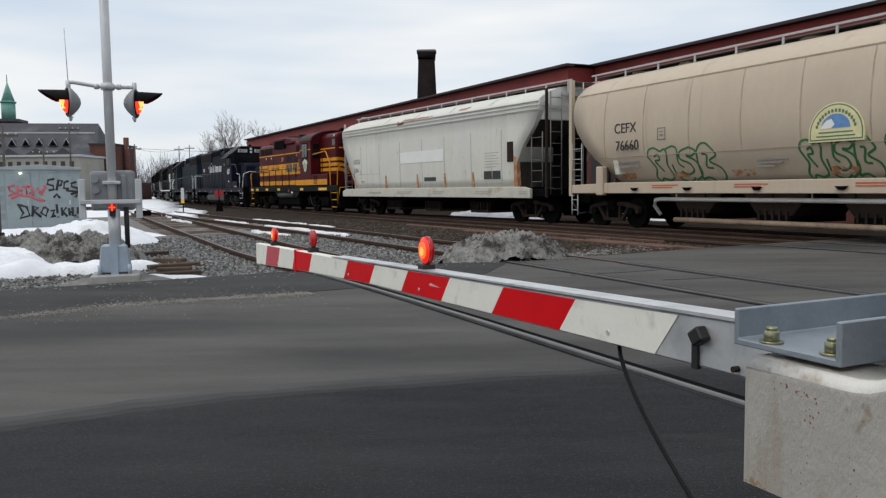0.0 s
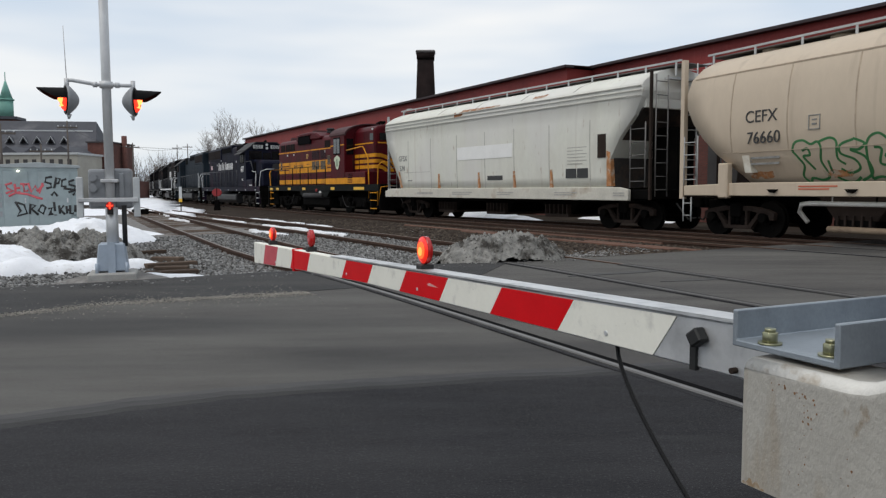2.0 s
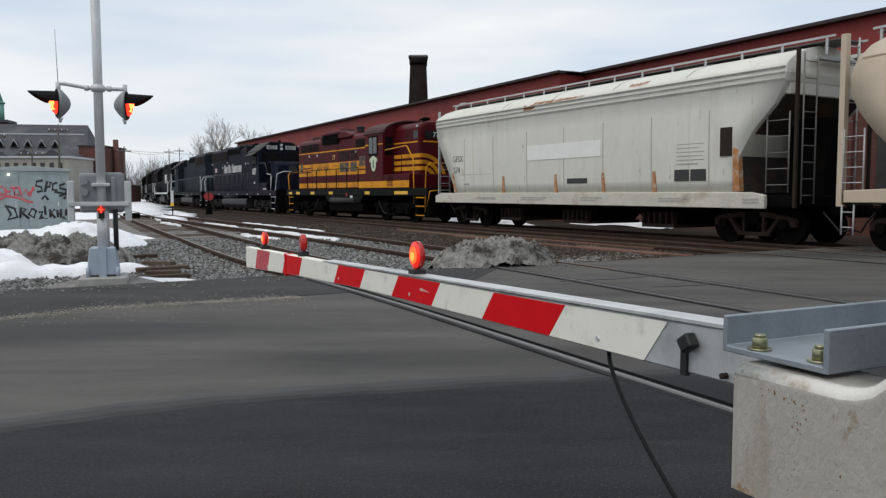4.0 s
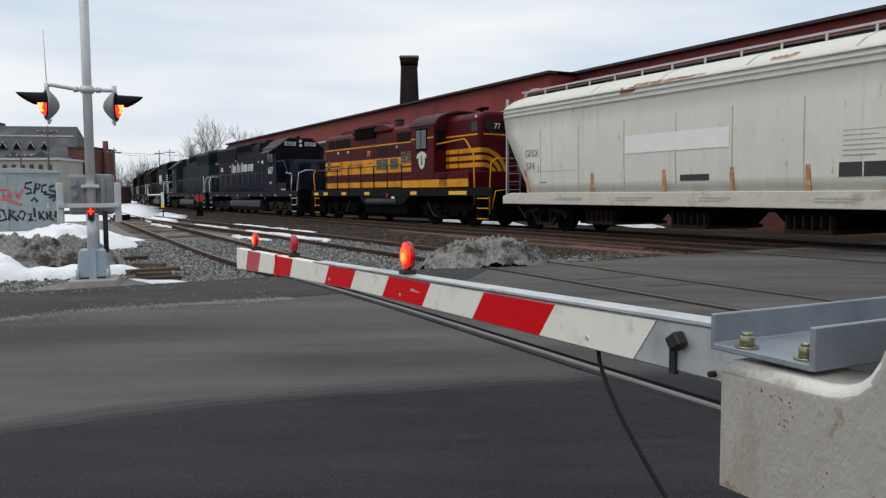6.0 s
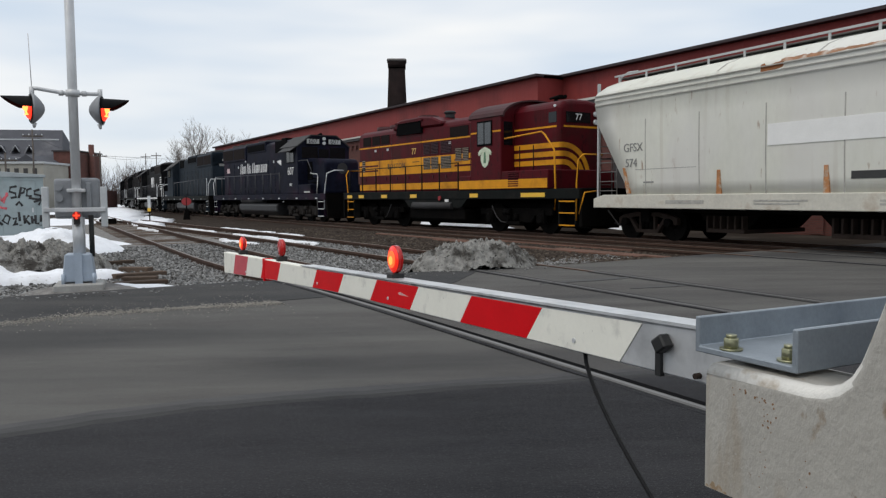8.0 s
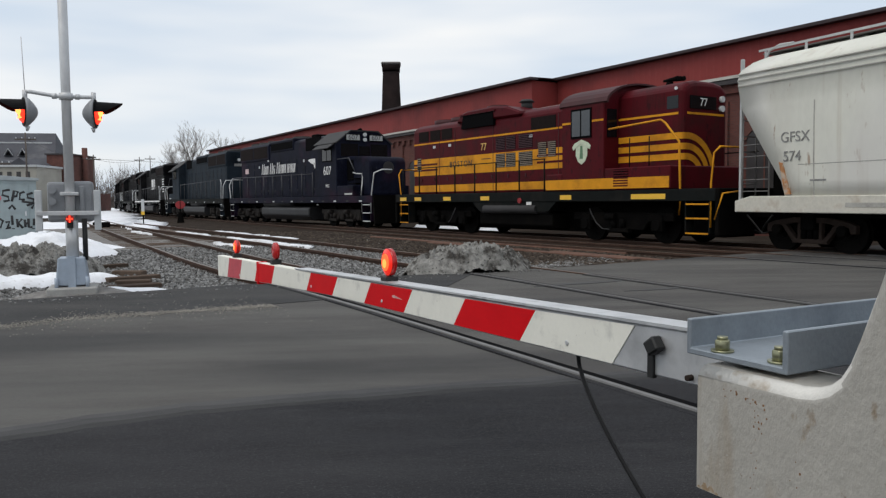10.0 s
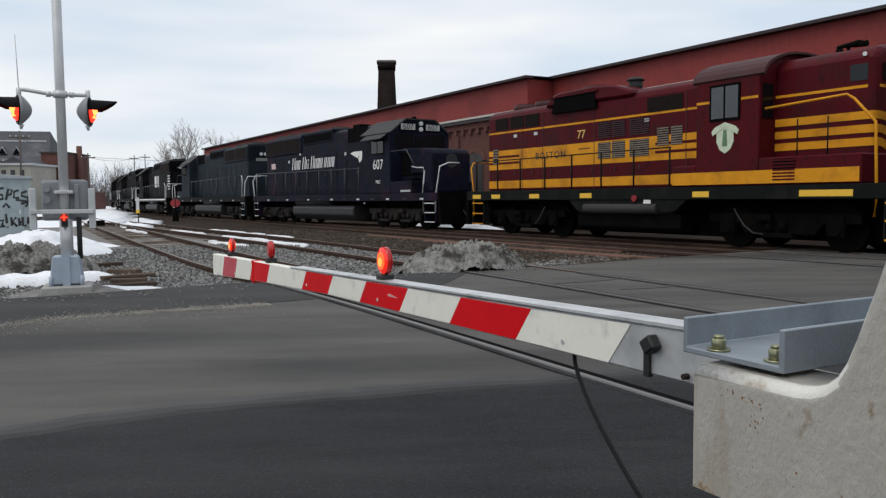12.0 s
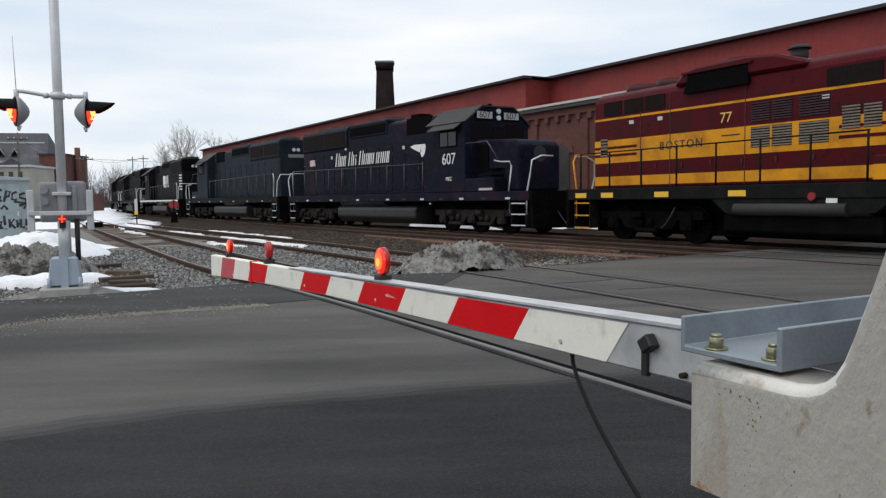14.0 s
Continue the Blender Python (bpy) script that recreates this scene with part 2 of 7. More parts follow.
def brick_mat(name, color, mortar, scale):
    m = mat(name, color, 0.92, vary=0.3, scale=1.2)
    n, l = m.node_tree.nodes, m.node_tree.links
    b = n["Principled BSDF"]
    old = b.inputs["Base Color"].links[0].from_socket
    co = n.new("ShaderNodeTexCoord")
    sw = n.new("ShaderNodeMapping")
    sw.inputs["Rotation"].default_value = (radians(90), 0, 0)
    br = n.new("ShaderNodeTexBrick")
    br.inputs["Scale"].default_value = scale
    br.inputs["Color1"].default_value, br.inputs["Color2"].default_value = (*color, 1), tuple(k * 0.6 for k in color) + (1,)
    br.inputs["Mortar"].default_value, br.inputs["Mortar Size"].default_value = (*mortar, 1), 0.012
    br.inputs["Brick Width"].default_value, br.inputs["Row Height"].default_value = 0.215, 0.072
    mx = n.new("ShaderNodeMix")
    mx.data_type, mx.blend_type = "RGBA", "MIX"
    mx.inputs[0].default_value = 0.7
    l.new(co.outputs["Object"], sw.inputs["Vector"])
    l.new(sw.outputs[0], br.inputs["Vector"])
    l.new(old, mx.inputs[6])
    l.new(br.outputs["Color"], mx.inputs[7])
    l.new(mx.outputs[2], b.inputs["Base Color"])
    return m


BRICK_WALL = brick_mat("brick_wall", (0.135, 0.042, 0.033), (0.07, 0.048, 0.042), 1.0)

STONE_BROWN = mat("brown_stone", (0.06, 0.05, 0.042), 0.95, vary=0.35, scale=30, spec=0.1)
n_st = STONE_BROWN.node_tree
geo = n_st.nodes.new("ShaderNodeNewGeometry")
ramp = n_st.nodes.new("ShaderNodeValToRGB")
ramp.color_ramp.elements[0].color, ramp.color_ramp.elements[1].color = (0.022, 0.017, 0.014, 1), (0.12, 0.098, 0.08, 1)
n_st.links.new(geo.outputs["Random Per Island"], ramp.inputs[0])
n_st.links.new(ramp.outputs[0], n_st.nodes["Principled BSDF"].inputs["Base Color"])
n_st = STONE.node_tree
geo = n_st.nodes.new("ShaderNodeNewGeometry")
ramp = n_st.nodes.new("ShaderNodeValToRGB")
ramp.color_ramp.elements[0].color, ramp.color_ramp.elements[1].color = (0.06, 0.057, 0.053, 1), (0.31, 0.31, 0.305, 1)
n_st.links.new(geo.outputs["Random Per Island"], ramp.inputs[0])
n_st.links.new(ramp.outputs[0], n_st.nodes["Principled BSDF"].inputs["Base Color"])


def add_spots(m, color, scale, lo, hi, stretch=(1, 1, 1), most=1.0, turn=0.0):
    """Another layer of stains, specks or streaks over a surface."""
    n, l = m.node_tree.nodes, m.node_tree.links
    b = n["Principled BSDF"]
    old = b.inputs["Base Color"].links[0].from_socket
    co, mp, ns, rg, mx = (n.new(k) for k in ("ShaderNodeTexCoord", "ShaderNodeMapping", "ShaderNodeTexNoise", "ShaderNodeMapRange", "ShaderNodeMix"))
    mp.inputs["Scale"].default_value, mp.inputs["Rotation"].default_value = stretch, (0, 0, radians(turn))
    mp.inputs["Location"].default_value = (3.1, 1.7, 5.3)
    ns.inputs["Scale"].default_value, ns.inputs["Detail"].default_value = scale, 5
    rg.inputs[1].default_value, rg.inputs[2].default_value, rg.inputs[4].default_value = lo, hi, most
    mx.data_type = "RGBA"
    l.new(co.outputs["Object"], mp.inputs["Vector"])
    l.new(mp.outputs[0], ns.inputs["Vector"])
    l.new(ns.outputs["Fac"], rg.inputs[0])
    l.new(rg.outputs[0], mx.inputs[0])
    l.new(old, mx.inputs[6])
    mx.inputs[7].default_value = (*color, 1)
    l.new(mx.outputs[2], b.inputs["Base Color"])


add_spots(ASPHALT, (0.17, 0.168, 0.16), 110, 0.59, 0.70, most=0.8)
add_spots(ASPHALT, (0.03, 0.03, 0.03), 95, 0.62, 0.72, most=0.7)
add_spots(ASPHALT, (0.042, 0.042, 0.043), 0.55, 0.52, 0.7, (0.25, 1.2, 1), 0.8, -28.4)
add_spots(ASPHALT_NEW, (0.078, 0.077, 0.08), 100, 0.57, 0.68, most=0.75)
add_spots(ASPHALT_NEW, (0.05, 0.05, 0.052), 3, 0.60, 0.75, (0.3, 1.2, 1), 0.35, -28.4)
add_spots(ASPHALT_EDGE, (0.09, 0.088, 0.084), 140, 0.60, 0.72, most=0.8)
add_spots(CAST, (0.14, 0.08, 0.04), 60, 0.69, 0.75, (1, 1, 0.7), 0.8)
add_spots(CAST, (0.26, 0.19, 0.11), 7, 0.57, 0.78, (2.4, 2.4, 0.3), 0.7)
add_spots(CAST, (0.50, 0.49, 0.46), 120, 0.66, 0.72, most=0.6)
add_spots(HOPPER_GREY, (0.36, 0.29, 0.21), 1.6, 0.60, 0.80, (2.5, 1, 0.12), 0.45)
add_spots(HOPPER_GREY, (0.26, 0.15, 0.08), 5, 0.66, 0.74, (1.5, 1, 0.4), 0.7)
add_spots(ASPHALT_NEW, (0.085, 0.085, 0.088), 60, 0.66, 0.74, most=0.7)
add_spots(DIRTY_SNOW, (0.30, 0.30, 0.29), 30, 0.60, 0.70, most=0.7)
add_spots(DIRTY_SNOW, (0.02, 0.018, 0.016), 22, 0.60, 0.68, most=0.9)
add_spots(SNOW, (0.40, 0.39, 0.37), 16, 0.62, 0.74, most=0.5)
add_spots(HOPPER_GREY, (0.66, 0.65, 0.62), 0.35, 0.48, 0.60, (1, 1, 0.5), 0.6)
add_spots(HOPPER_TAN, (0.26, 0.20, 0.15), 1.3, 0.60, 0.85, (2.2, 1, 0.12), 0.6)
add_spots(NAVY, (0.04, 0.015, 0.03), 0.55, 0.53, 0.72, most=0.7)
add_spots(NAVY, (0.05, 0.052, 0.06), 9, 0.66, 0.74, (1.5, 1, 0.4), 0.6)
add_spots(MAROON, (0.02, 0.006, 0.007), 7, 0.60, 0.72, (1.2, 1, 0.5), 0.7)
add_spots(MAROON, (0.030, 0.009, 0.009), 2.0, 0.55, 0.8, (1.5, 1, 0.15), 0.7)
add_spots(BLUE_GREY, (0.03, 0.033, 0.036), 1.6, 0.55, 0.8, (1.5, 1, 0.15), 0.7)
add_spots(ALU, (0.38, 0.39, 0.40), 14, 0.55, 0.70, (1, 1, 0.4), 0.6)
add_spots(TAPE_WHITE, (0.45, 0.43, 0.38), 60, 0.70, 0.76, most=0.8)


# ---- mesh helpers ----
def box(bm, x0, x1, y0, y1, z0, z1):
    v = [bm.verts.new(p) for p in ((x0, y0, z0), (x1, y0, z0), (x1, y1, z0), (x0, y1, z0),
                                   (x0, y0, z1), (x1, y0, z1), (x1, y1, z1), (x0, y1, z1))]
    for f in ((3, 2, 1, 0), (4, 5, 6, 7), (0, 1, 5, 4), (1, 2, 6, 5), (2, 3, 7, 6), (3, 0, 4, 7)):
        bm.faces.new([v[i] for i in f])
    return bm


def prism(bm, outline, a, b, axis="y"):
    """An outline of (u, v) pulled from a to b along an axis: y: (x, z); x: (y, z); z: (x, y)."""
    def at(u, v, w):
        return {"y": (u, w, v), "x": (w, u, v), "z": (u, v, w)}[axis]
    p = [bm.verts.new(at(u, v, a)) for u, v in outline]
    q = [bm.verts.new(at(u, v, b)) for u, v in outline]
    k = len(outline)
    bm.faces.new(p)
    bm.faces.new(q[::-1])
    for i in range(k):
        bm.faces.new((p[i], q[i], q[(i + 1) % k], p[(i + 1) % k]))
    return bm


def tube(bm, points, r, sides=8, r2=None):
    """A round bar along a line of points."""
    pts = [Vector(p) for p in points]
    rings = []
    for i, p in enumerate(pts):
        d = (pts[min(i + 1, len(pts) - 1)] - pts[max(i - 1, 0)]).normalized()
        a = d.cross(Vector((0, 0, 1)))
        if a.length < 1e-3:
            a = d.cross(Vector((0, 1, 0)))
        a.normalize()
        b = d.cross(a)
        rr = r if r2 is None else r + (r2 - r) * i / (len(pts) - 1)
        rings.append([bm.verts.new(p + rr * (math.cos(k * math.tau / sides) * a + math.sin(k * math.tau / sides) * b)) for k in range(sides)])
    for p, q in zip(rings, rings[1:]):
        for k in range(sides):
            f = bm.faces.new((p[k], p[(k + 1) % sides], q[(k + 1) % sides], q[k]))
            f.smooth = True
    bm.faces.new(rings[0][::-1])
    bm.faces.new(rings[-1])
    return bm


def disc(bm, c, axis, r, h, sides=20, r2=None):
    """A round slab centred at c, h thick along an axis."""
    c, d = Vector(c), Vector(axis).normalized()
    return tube(bm, [c - d * h / 2, c + d * h / 2], r, sides, r2)


def finish(bm, bevel=0.0, segs=1):
    bmesh.ops.recalc_face_normals(bm, faces=bm.faces)
    if bevel:
        sharp = [e for e in bm.edges if len(e.link_faces) == 2 and e.calc_face_angle(0) > 0.6]
        bmesh.ops.bevel(bm, geom=sharp, offset=bevel, segments=segs, profile=0.5, affect="EDGES", clamp_overlap=True)
    return bm


def part(name, bm, material, parent=None, label="", bevel=0.0, segs=1):
    finish(bm, bevel, segs)
    me = bpy.data.meshes.new(name)
    bm.to_mesh(me)
    bm.free()
    me.materials.append(material)
    ob = new(name, me)
    if parent is not None:
        ob.parent = parent
    if label:
        ob["label"] = label
    return ob


def B():
    return bmesh.new()


def thing(name, m=None):
    ob = new(name)
    ob.empty_display_size = 0.3
    if m is not None:
        ob.matrix_world = m
    return ob


def words(name, text, size, material, parent, m, depth=0.004, align="CENTER", label="", spacing=1.0):
    """Raised lettering turned into a mesh; m places it, its text along x, its height along y."""
    cu = bpy.data.curves.new(name, "FONT")
    cu.body, cu.size, cu.extrude, cu.align_x, cu.align_y = text, size, depth, align, "CENTER"
    cu.space_character = spacing
    tmp = bpy.data.objects.new(name, cu)
    me = bpy.data.meshes.new_from_object(tmp)
    bpy.data.objects.remove(tmp)
    me.name = name
    me.materials.clear()
    me.materials.append(material)
    ob = new(name, me)
    ob.parent = parent
    ob.matrix_local = m
    if label:
        ob["label"] = label
    return ob


# ---- the line of the main track ----
BENDS = ((-200, -140, -80, -40, 0, 30), (0.000858, 0.001027, 0.00046, 0.00214, 0.00275, -0.01048))
START = (-3.7365, 40.3337, -1.0231)


def track(u):
    """Place and heading of the main track u metres past its mark."""
    steps = 80
    du = u / steps
    x, y, h = START
    for i in range(steps):
        k = float(np.interp((i + 0.5) * du, *BENDS))
        x += math.cos(h + k * du / 2) * du
        y += math.sin(h + k * du / 2) * du
        h += k * du
    return x, y, h


def ran(t):
    """How far the train has run after t seconds."""
    return 2.3509 * t + 0.018 * t * t - 0.000271 * t ** 3

# ---- ground, road, tracks ----
def sheet(name, pts, z, material, thick=0.12, label="", bevel=0.0):
    return tagged(part(name, prism(B(), pts, z - thick, z, "z"), material, None, label, bevel), kind="structure")


def lumpy(name, outline, z, material, label, height=0.03, step=0.25, seed=1, thick=0.1, kind="structure"):
    """A patch of loose ground: a grid clipped to an outline, with an uneven top."""
    xs, ys = [p[0] for p in outline], [p[1] for p in outline]

    def inside(x, y):
        c = False
        for (x0, y0), (x1, y1) in zip(outline, outline[1:] + outline[:1]):
            if (y0 > y) != (y1 > y) and x < (x1 - x0) * (y - y0) / (y1 - y0) + x0:
                c = not c
        return c
    bm = B()
    nx, ny = int((max(xs) - min(xs)) / step) + 1, int((max(ys) - min(ys)) / step) + 1
    grid = {}
    for i in range(nx + 1):
        for j in range(ny + 1):
            x, y = min(xs) + i * step, min(ys) + j * step
            k = noise.noise(Vector((x * 1.3, y * 1.3, seed))) + 0.5 * noise.noise(Vector((x * 3.7, y * 3.7, seed)))
            grid[i, j] = (x, y, z + height * k)
    verts = {}

    def vert(i, j):
        if (i, j) not in verts:
            verts[i, j] = bm.verts.new(grid[i, j])
        return verts[i, j]
    for i in range(nx):
        for j in range(ny):
            x, y = min(xs) + (i + 0.5) * step, min(ys) + (j + 0.5) * step
            e = noise.noise(Vector((x * 0.9, y * 0.9, seed + 5))) * step * 1.6
            if inside(x + e, y + e):
                bm.faces.new((vert(i, j), vert(i + 1, j), vert(i + 1, j + 1), vert(i, j + 1))).smooth = True
    edge = bmesh.ops.extrude_edge_only(bm, edges=[e for e in bm.edges if len(e.link_faces) == 1])
    for v in edge["geom"]:
        if isinstance(v, bmesh.types.BMVert):
            v.co.z -= thick
    return tagged(part(name, bm, material, None, label), kind=kind)


sheet("ground", [(-2500, -2500), (2500, -2500), (2500, 2500), (-2500, 2500)], -0.14, EARTH, 0.3, "dark wet earth between the tracks and far lots")
sheet("road", [(-70, -24.9), (-5.8, 9.9), (-2.6, 11.75), (0.1, 12.9), (3.0, 14.1), (6.5, 16.2), (60, 45), (80, 15), (10, -25), (-40, -50)], 0.0, ASPHALT, 0.12, "worn grey asphalt road across the railway crossing")
edge = [(-40 + 37.55 * i / 40, -18 + 21.9 * i / 40) for i in range(40)] + [(-2.45 + 0.1 * i, float(np.interp(-2.45 + 0.1 * i, (-2.45, -1.83, -1.28, -0.63, 0.06, 0.81, 1.15, 4.5), (3.9, 4.23, 4.51, 4.68, 4.82, 4.99, 5.07, 5.7)))) for i in range(70)]
edge = [(x, y + 0.05 * noise.noise(Vector((x * 1.1, 0, 3))) + 0.025 * noise.noise(Vector((x * 6, 0, 5)))) for x, y in edge]
for i, m in enumerate(ASPHALT_WORN):
    d = (3 - i) * 0.11
    rim = [(x - 0.4 * d, y + 0.9 * d + 0.05 * noise.noise(Vector((x * 1.7, i * 7.3, 1)))) for x, y in edge]
    sheet("road_seam", rim + [(14, 1), (0, -12), (-30, -30)], 0.003 + 0.003 * i, m, 0.03, "worn tarry rim of the asphalt patch")
sheet("road_patch", edge + [(14, 1), (0, -12), (-30, -30)], 0.012, ASPHALT_NEW, 0.03, "newer dark asphalt patch")
sheet("road_strip", [(-40, -12.6), (-5.72, 9.86), (-2.62, 11.68), (0.02, 12.82), (1.2, 13.3), (0.6, 11.2), (-1.1, 9.75), (-1.9, 9.3), (-2.5, 9.02), (-3.65, 8.55), (-4.5, 7.8), (-36, -14.5)], 0.006, ASPHALT_EDGE, 0.03, "dark asphalt shoulder strip along the ballast")
LINE_1 = [(6.1, -4.6), (1.70, 4.25), (1.0, 5.75), (0.24, 7.45), (-0.38, 8.86), (-1.55, 11.0), (-3.15, 13.6), (-4.38, 15.99), (-6.1, 19.76), (-8.98, 25.85), (-15.6, 39.98), (-26.2, 62.6), (-40, 95)]
LINE_2 = [(6.4, 1.6), (3.33, 7.93), (2.72, 9.3), (1.85, 11.7), (0.99, 13.4), (0.2, 14.75), (-0.36, 15.75), (-1.8, 18.6), (-3.5, 21.85), (-5.22, 25.1), (-8.43, 30.6), (-13.6, 39.8), (-18.0, 47.6)]
LINE_3 = [(14.0, 1.9), (8.6, 12.4), (5.75, 17.3), (0.94, 26.0), (-3.6, 34.5), (-9.0, 45.3), (-16.5, 61.0)]


def refine(pts, step=1.0):
    out = []
    for a, b in zip(pts, pts[1:]):
        n = max(1, int(math.dist(a, b) / step))
        out += [(a[0] + (b[0] - a[0]) * i / n, a[1] + (b[1] - a[1]) * i / n) for i in range(n)]
    return out + [pts[-1]]


def smooth_line(pts, step=1.0, rounds=8):
    p = refine(pts, step)
    for _ in range(rounds):
        p = [p[0]] + [((a[0] + 2 * b[0] + c[0]) / 4, (a[1] + 2 * b[1] + c[1]) / 4) for a, b, c in zip(p, p[1:], p[2:])] + [p[-1]]
    return p


def offset_line(pts, d):
    out = []
    for i, p in enumerate(pts):
        a, b = Vector(pts[max(i - 1, 0)]), Vector(pts[min(i + 1, len(pts) - 1)])
        t = (b - a).normalized()
        out.append((p[0] + t.y * d, p[1] - t.x * d))
    return out


def sweep(bm, pts, outline):
    """An outline of (across, up) swept along a line on the ground."""
    rings = []
    for i, p in enumerate(pts):
        a, b = Vector(pts[max(i - 1, 0)][:2]), Vector(pts[min(i + 1, len(pts) - 1)][:2])
        t = (b - a).normalized()
        rings.append([bm.verts.new((p[0] + t.y * u, p[1] - t.x * u, v)) for u, v in outline])
    k = len(outline)
    for p, q in zip(rings, rings[1:]):
        for j in range(k):
            bm.faces.new((p[j], p[(j + 1) % k], q[(j + 1) % k], q[j]))
    bm.faces.new(rings[0][::-1])
    bm.faces.new(rings[-1])
    return bm


def in_road(x, y):
    """Whether a place lies on the road's side of its far edge."""
    return y < float(np.interp(x, (-70, -5.8, -2.6, 0.1, 3.0, 6.5, 60), (-24.9, 9.9, 11.75, 12.9, 14.1, 16.2, 45)))


RAIL_FOOT = [(-0.065, -0.15), (0.065, -0.15), (0.065, -0.135), (0.012, -0.12), (0.012, -0.045), (0.036, -0.03), (0.036, 0.016), (-0.036, 0.016), (-0.036, -0.03), (-0.012, -0.045), (-0.012, -0.12), (-0.065, -0.135)]
STREET_FACE = [(-0.014, 0.01), (0.014, 0.01), (0.014, 0.019), (-0.014, 0.019)]
RAIL_FACE = [(-0.027, 0.01), (0.027, 0.01), (0.027, 0.019), (-0.027, 0.019)]
MAIN = [track(u)[:2] for u in range(60, -151, -2)]
TRACKS = []
for line, inner, outer in ((smooth_line(LINE_1), 0.0, 1.5), (smooth_line(LINE_2), 0.0, 1.5), (smooth_line(LINE_3), 0.0, 1.5), (MAIN, -0.75, 0.75)):
    tr = tagged(thing("railway_track"), "rusty steel railway track on worn wooden ties", "railway track", kind="structure")
    TRACKS.append((tr, line, inner, outer))
    for d, side in ((inner, 1), (outer, -1)):
        ln = offset_line(line, d)
        street = [p for p in ln if in_road(*p)]
        yard = [p for p in ln if not in_road(*p)]
        joint = street[0] if math.dist(street[0], yard[-1]) < math.dist(street[-1], yard[0]) else street[-1]
        yard = yard + [joint] if joint == street[0] else [joint] + yard
        rail = part("rail", sweep(B(), yard, RAIL_FOOT), RAIL_RUST, tr)
        part("street_rail", sweep(B(), street, RAIL_FOOT), RAIL_STREET, rail, "grey steel rail set in the asphalt")
        part("rail_head", sweep(B(), yard, RAIL_FACE), RAIL_TOP if line is MAIN or len(TRACKS) == 1 else RAIL_WORN, rail, "worn running surface")
        part("street_rail_head", sweep(B(), street, STREET_FACE), RAIL_SHINE if len(TRACKS) == 1 else RAIL_STREET, rail, "worn running surface")
        road_part = [p for p in offset_line(line, d + side * 0.075) if in_road(*p)]
        part("flangeway", sweep(B(), road_part, [(-0.032, -0.06), (0.032, -0.06), (0.032, 0.014), (-0.032, 0.014)]), DARK if line is MAIN or len(TRACKS) == 1 else ASPHALT_EDGE, rail, "dark flangeway groove")
        if line is not MAIN:
            part("road_joint", sweep(B(), [p for p in offset_line(line, d - side * 0.075) if in_road(*p)], [(-0.02, -0.05), (0.02, -0.05), (0.02, 0.014), (-0.02, 0.014)]), ASPHALT_NEW, rail)

# ---- warehouse behind the train ----
WALL_TURN = math.degrees(-1.07)
HOUSE = pose(-3.74, 40.33, 0, 0, 0, WALL_TURN)
ware = thing("warehouse", HOUSE)
tagged(ware, "long brick warehouse with red metal-clad upper storey", "warehouse")
part("brick_wall", box(B(), -70, 70, 8, 11.9, -0.15, 5.37), BRICK_WALL, ware)
part("gutter", box(B(), -70, 70, 7.72, 8.05, 5.55, 5.66), GUTTER, ware, "pale metal gutter")
part("lower_roof", prism(B(), [(7.75, 5.37), (7.75, 5.53), (11.9, 5.7), (11.9, 5.37)], -70, 70, "x"), ROOF_DARK, ware)
part("cornice", box(B(), -70, 70, 7.9, 8.0, 5.05, 5.37), BRICK_WALL, ware)
for i in range(70):
    if i == 0:
        dent = part("dentil", box(B(), -0.12, 0.12, 7.86, 7.99, 4.77, 5.05), BRICK_WALL, ware)
        dent.location.x = -34
    else:
        o = dent.copy()
        scene.collection.objects.link(o)
        o.location.x = -34 + i * 0.75
for i in range(22):
    x = -38 + i * 3.6
    w = [(-0.75, 1.0), (0.75, 1.0), (0.75, 3.3)] + [(0.75 * math.cos(a), 3.3 + 0.45 * math.sin(a)) for a in [k * math.pi / 8 for k in range(1, 8)]] + [(-0.75, 3.3)]
    o = part("arched_window", prism(B(), [(u + x, v) for u, v in w], 7.96, 8.0), WINDOW_DARK, ware, "dusty arched window")
    ar = [((0.75 + k) * math.cos(a) + x, 3.3 + (0.45 + k) * math.sin(a)) for k, seq in ((0.28, range(0, 9)), (0.0, range(8, -1, -1))) for a in [j * math.pi / 8 for j in seq]]
    part("brick_arch", prism(B(), ar, 7.93, 8.0), BRICK, o)
    part("sill", box(B(), x - 0.85, x + 0.85, 7.88, 8.0, 0.86, 1.0), GUTTER, o)
    part("mullion", box(B(), x - 0.03, x + 0.03, 7.94, 7.97, 1.0, 3.7), BRICK, o)
    part("pilaster", box(B(), x + 1.55, x + 2.05, 7.9, 8.0, -0.1, 4.77), BRICK_WALL, ware)
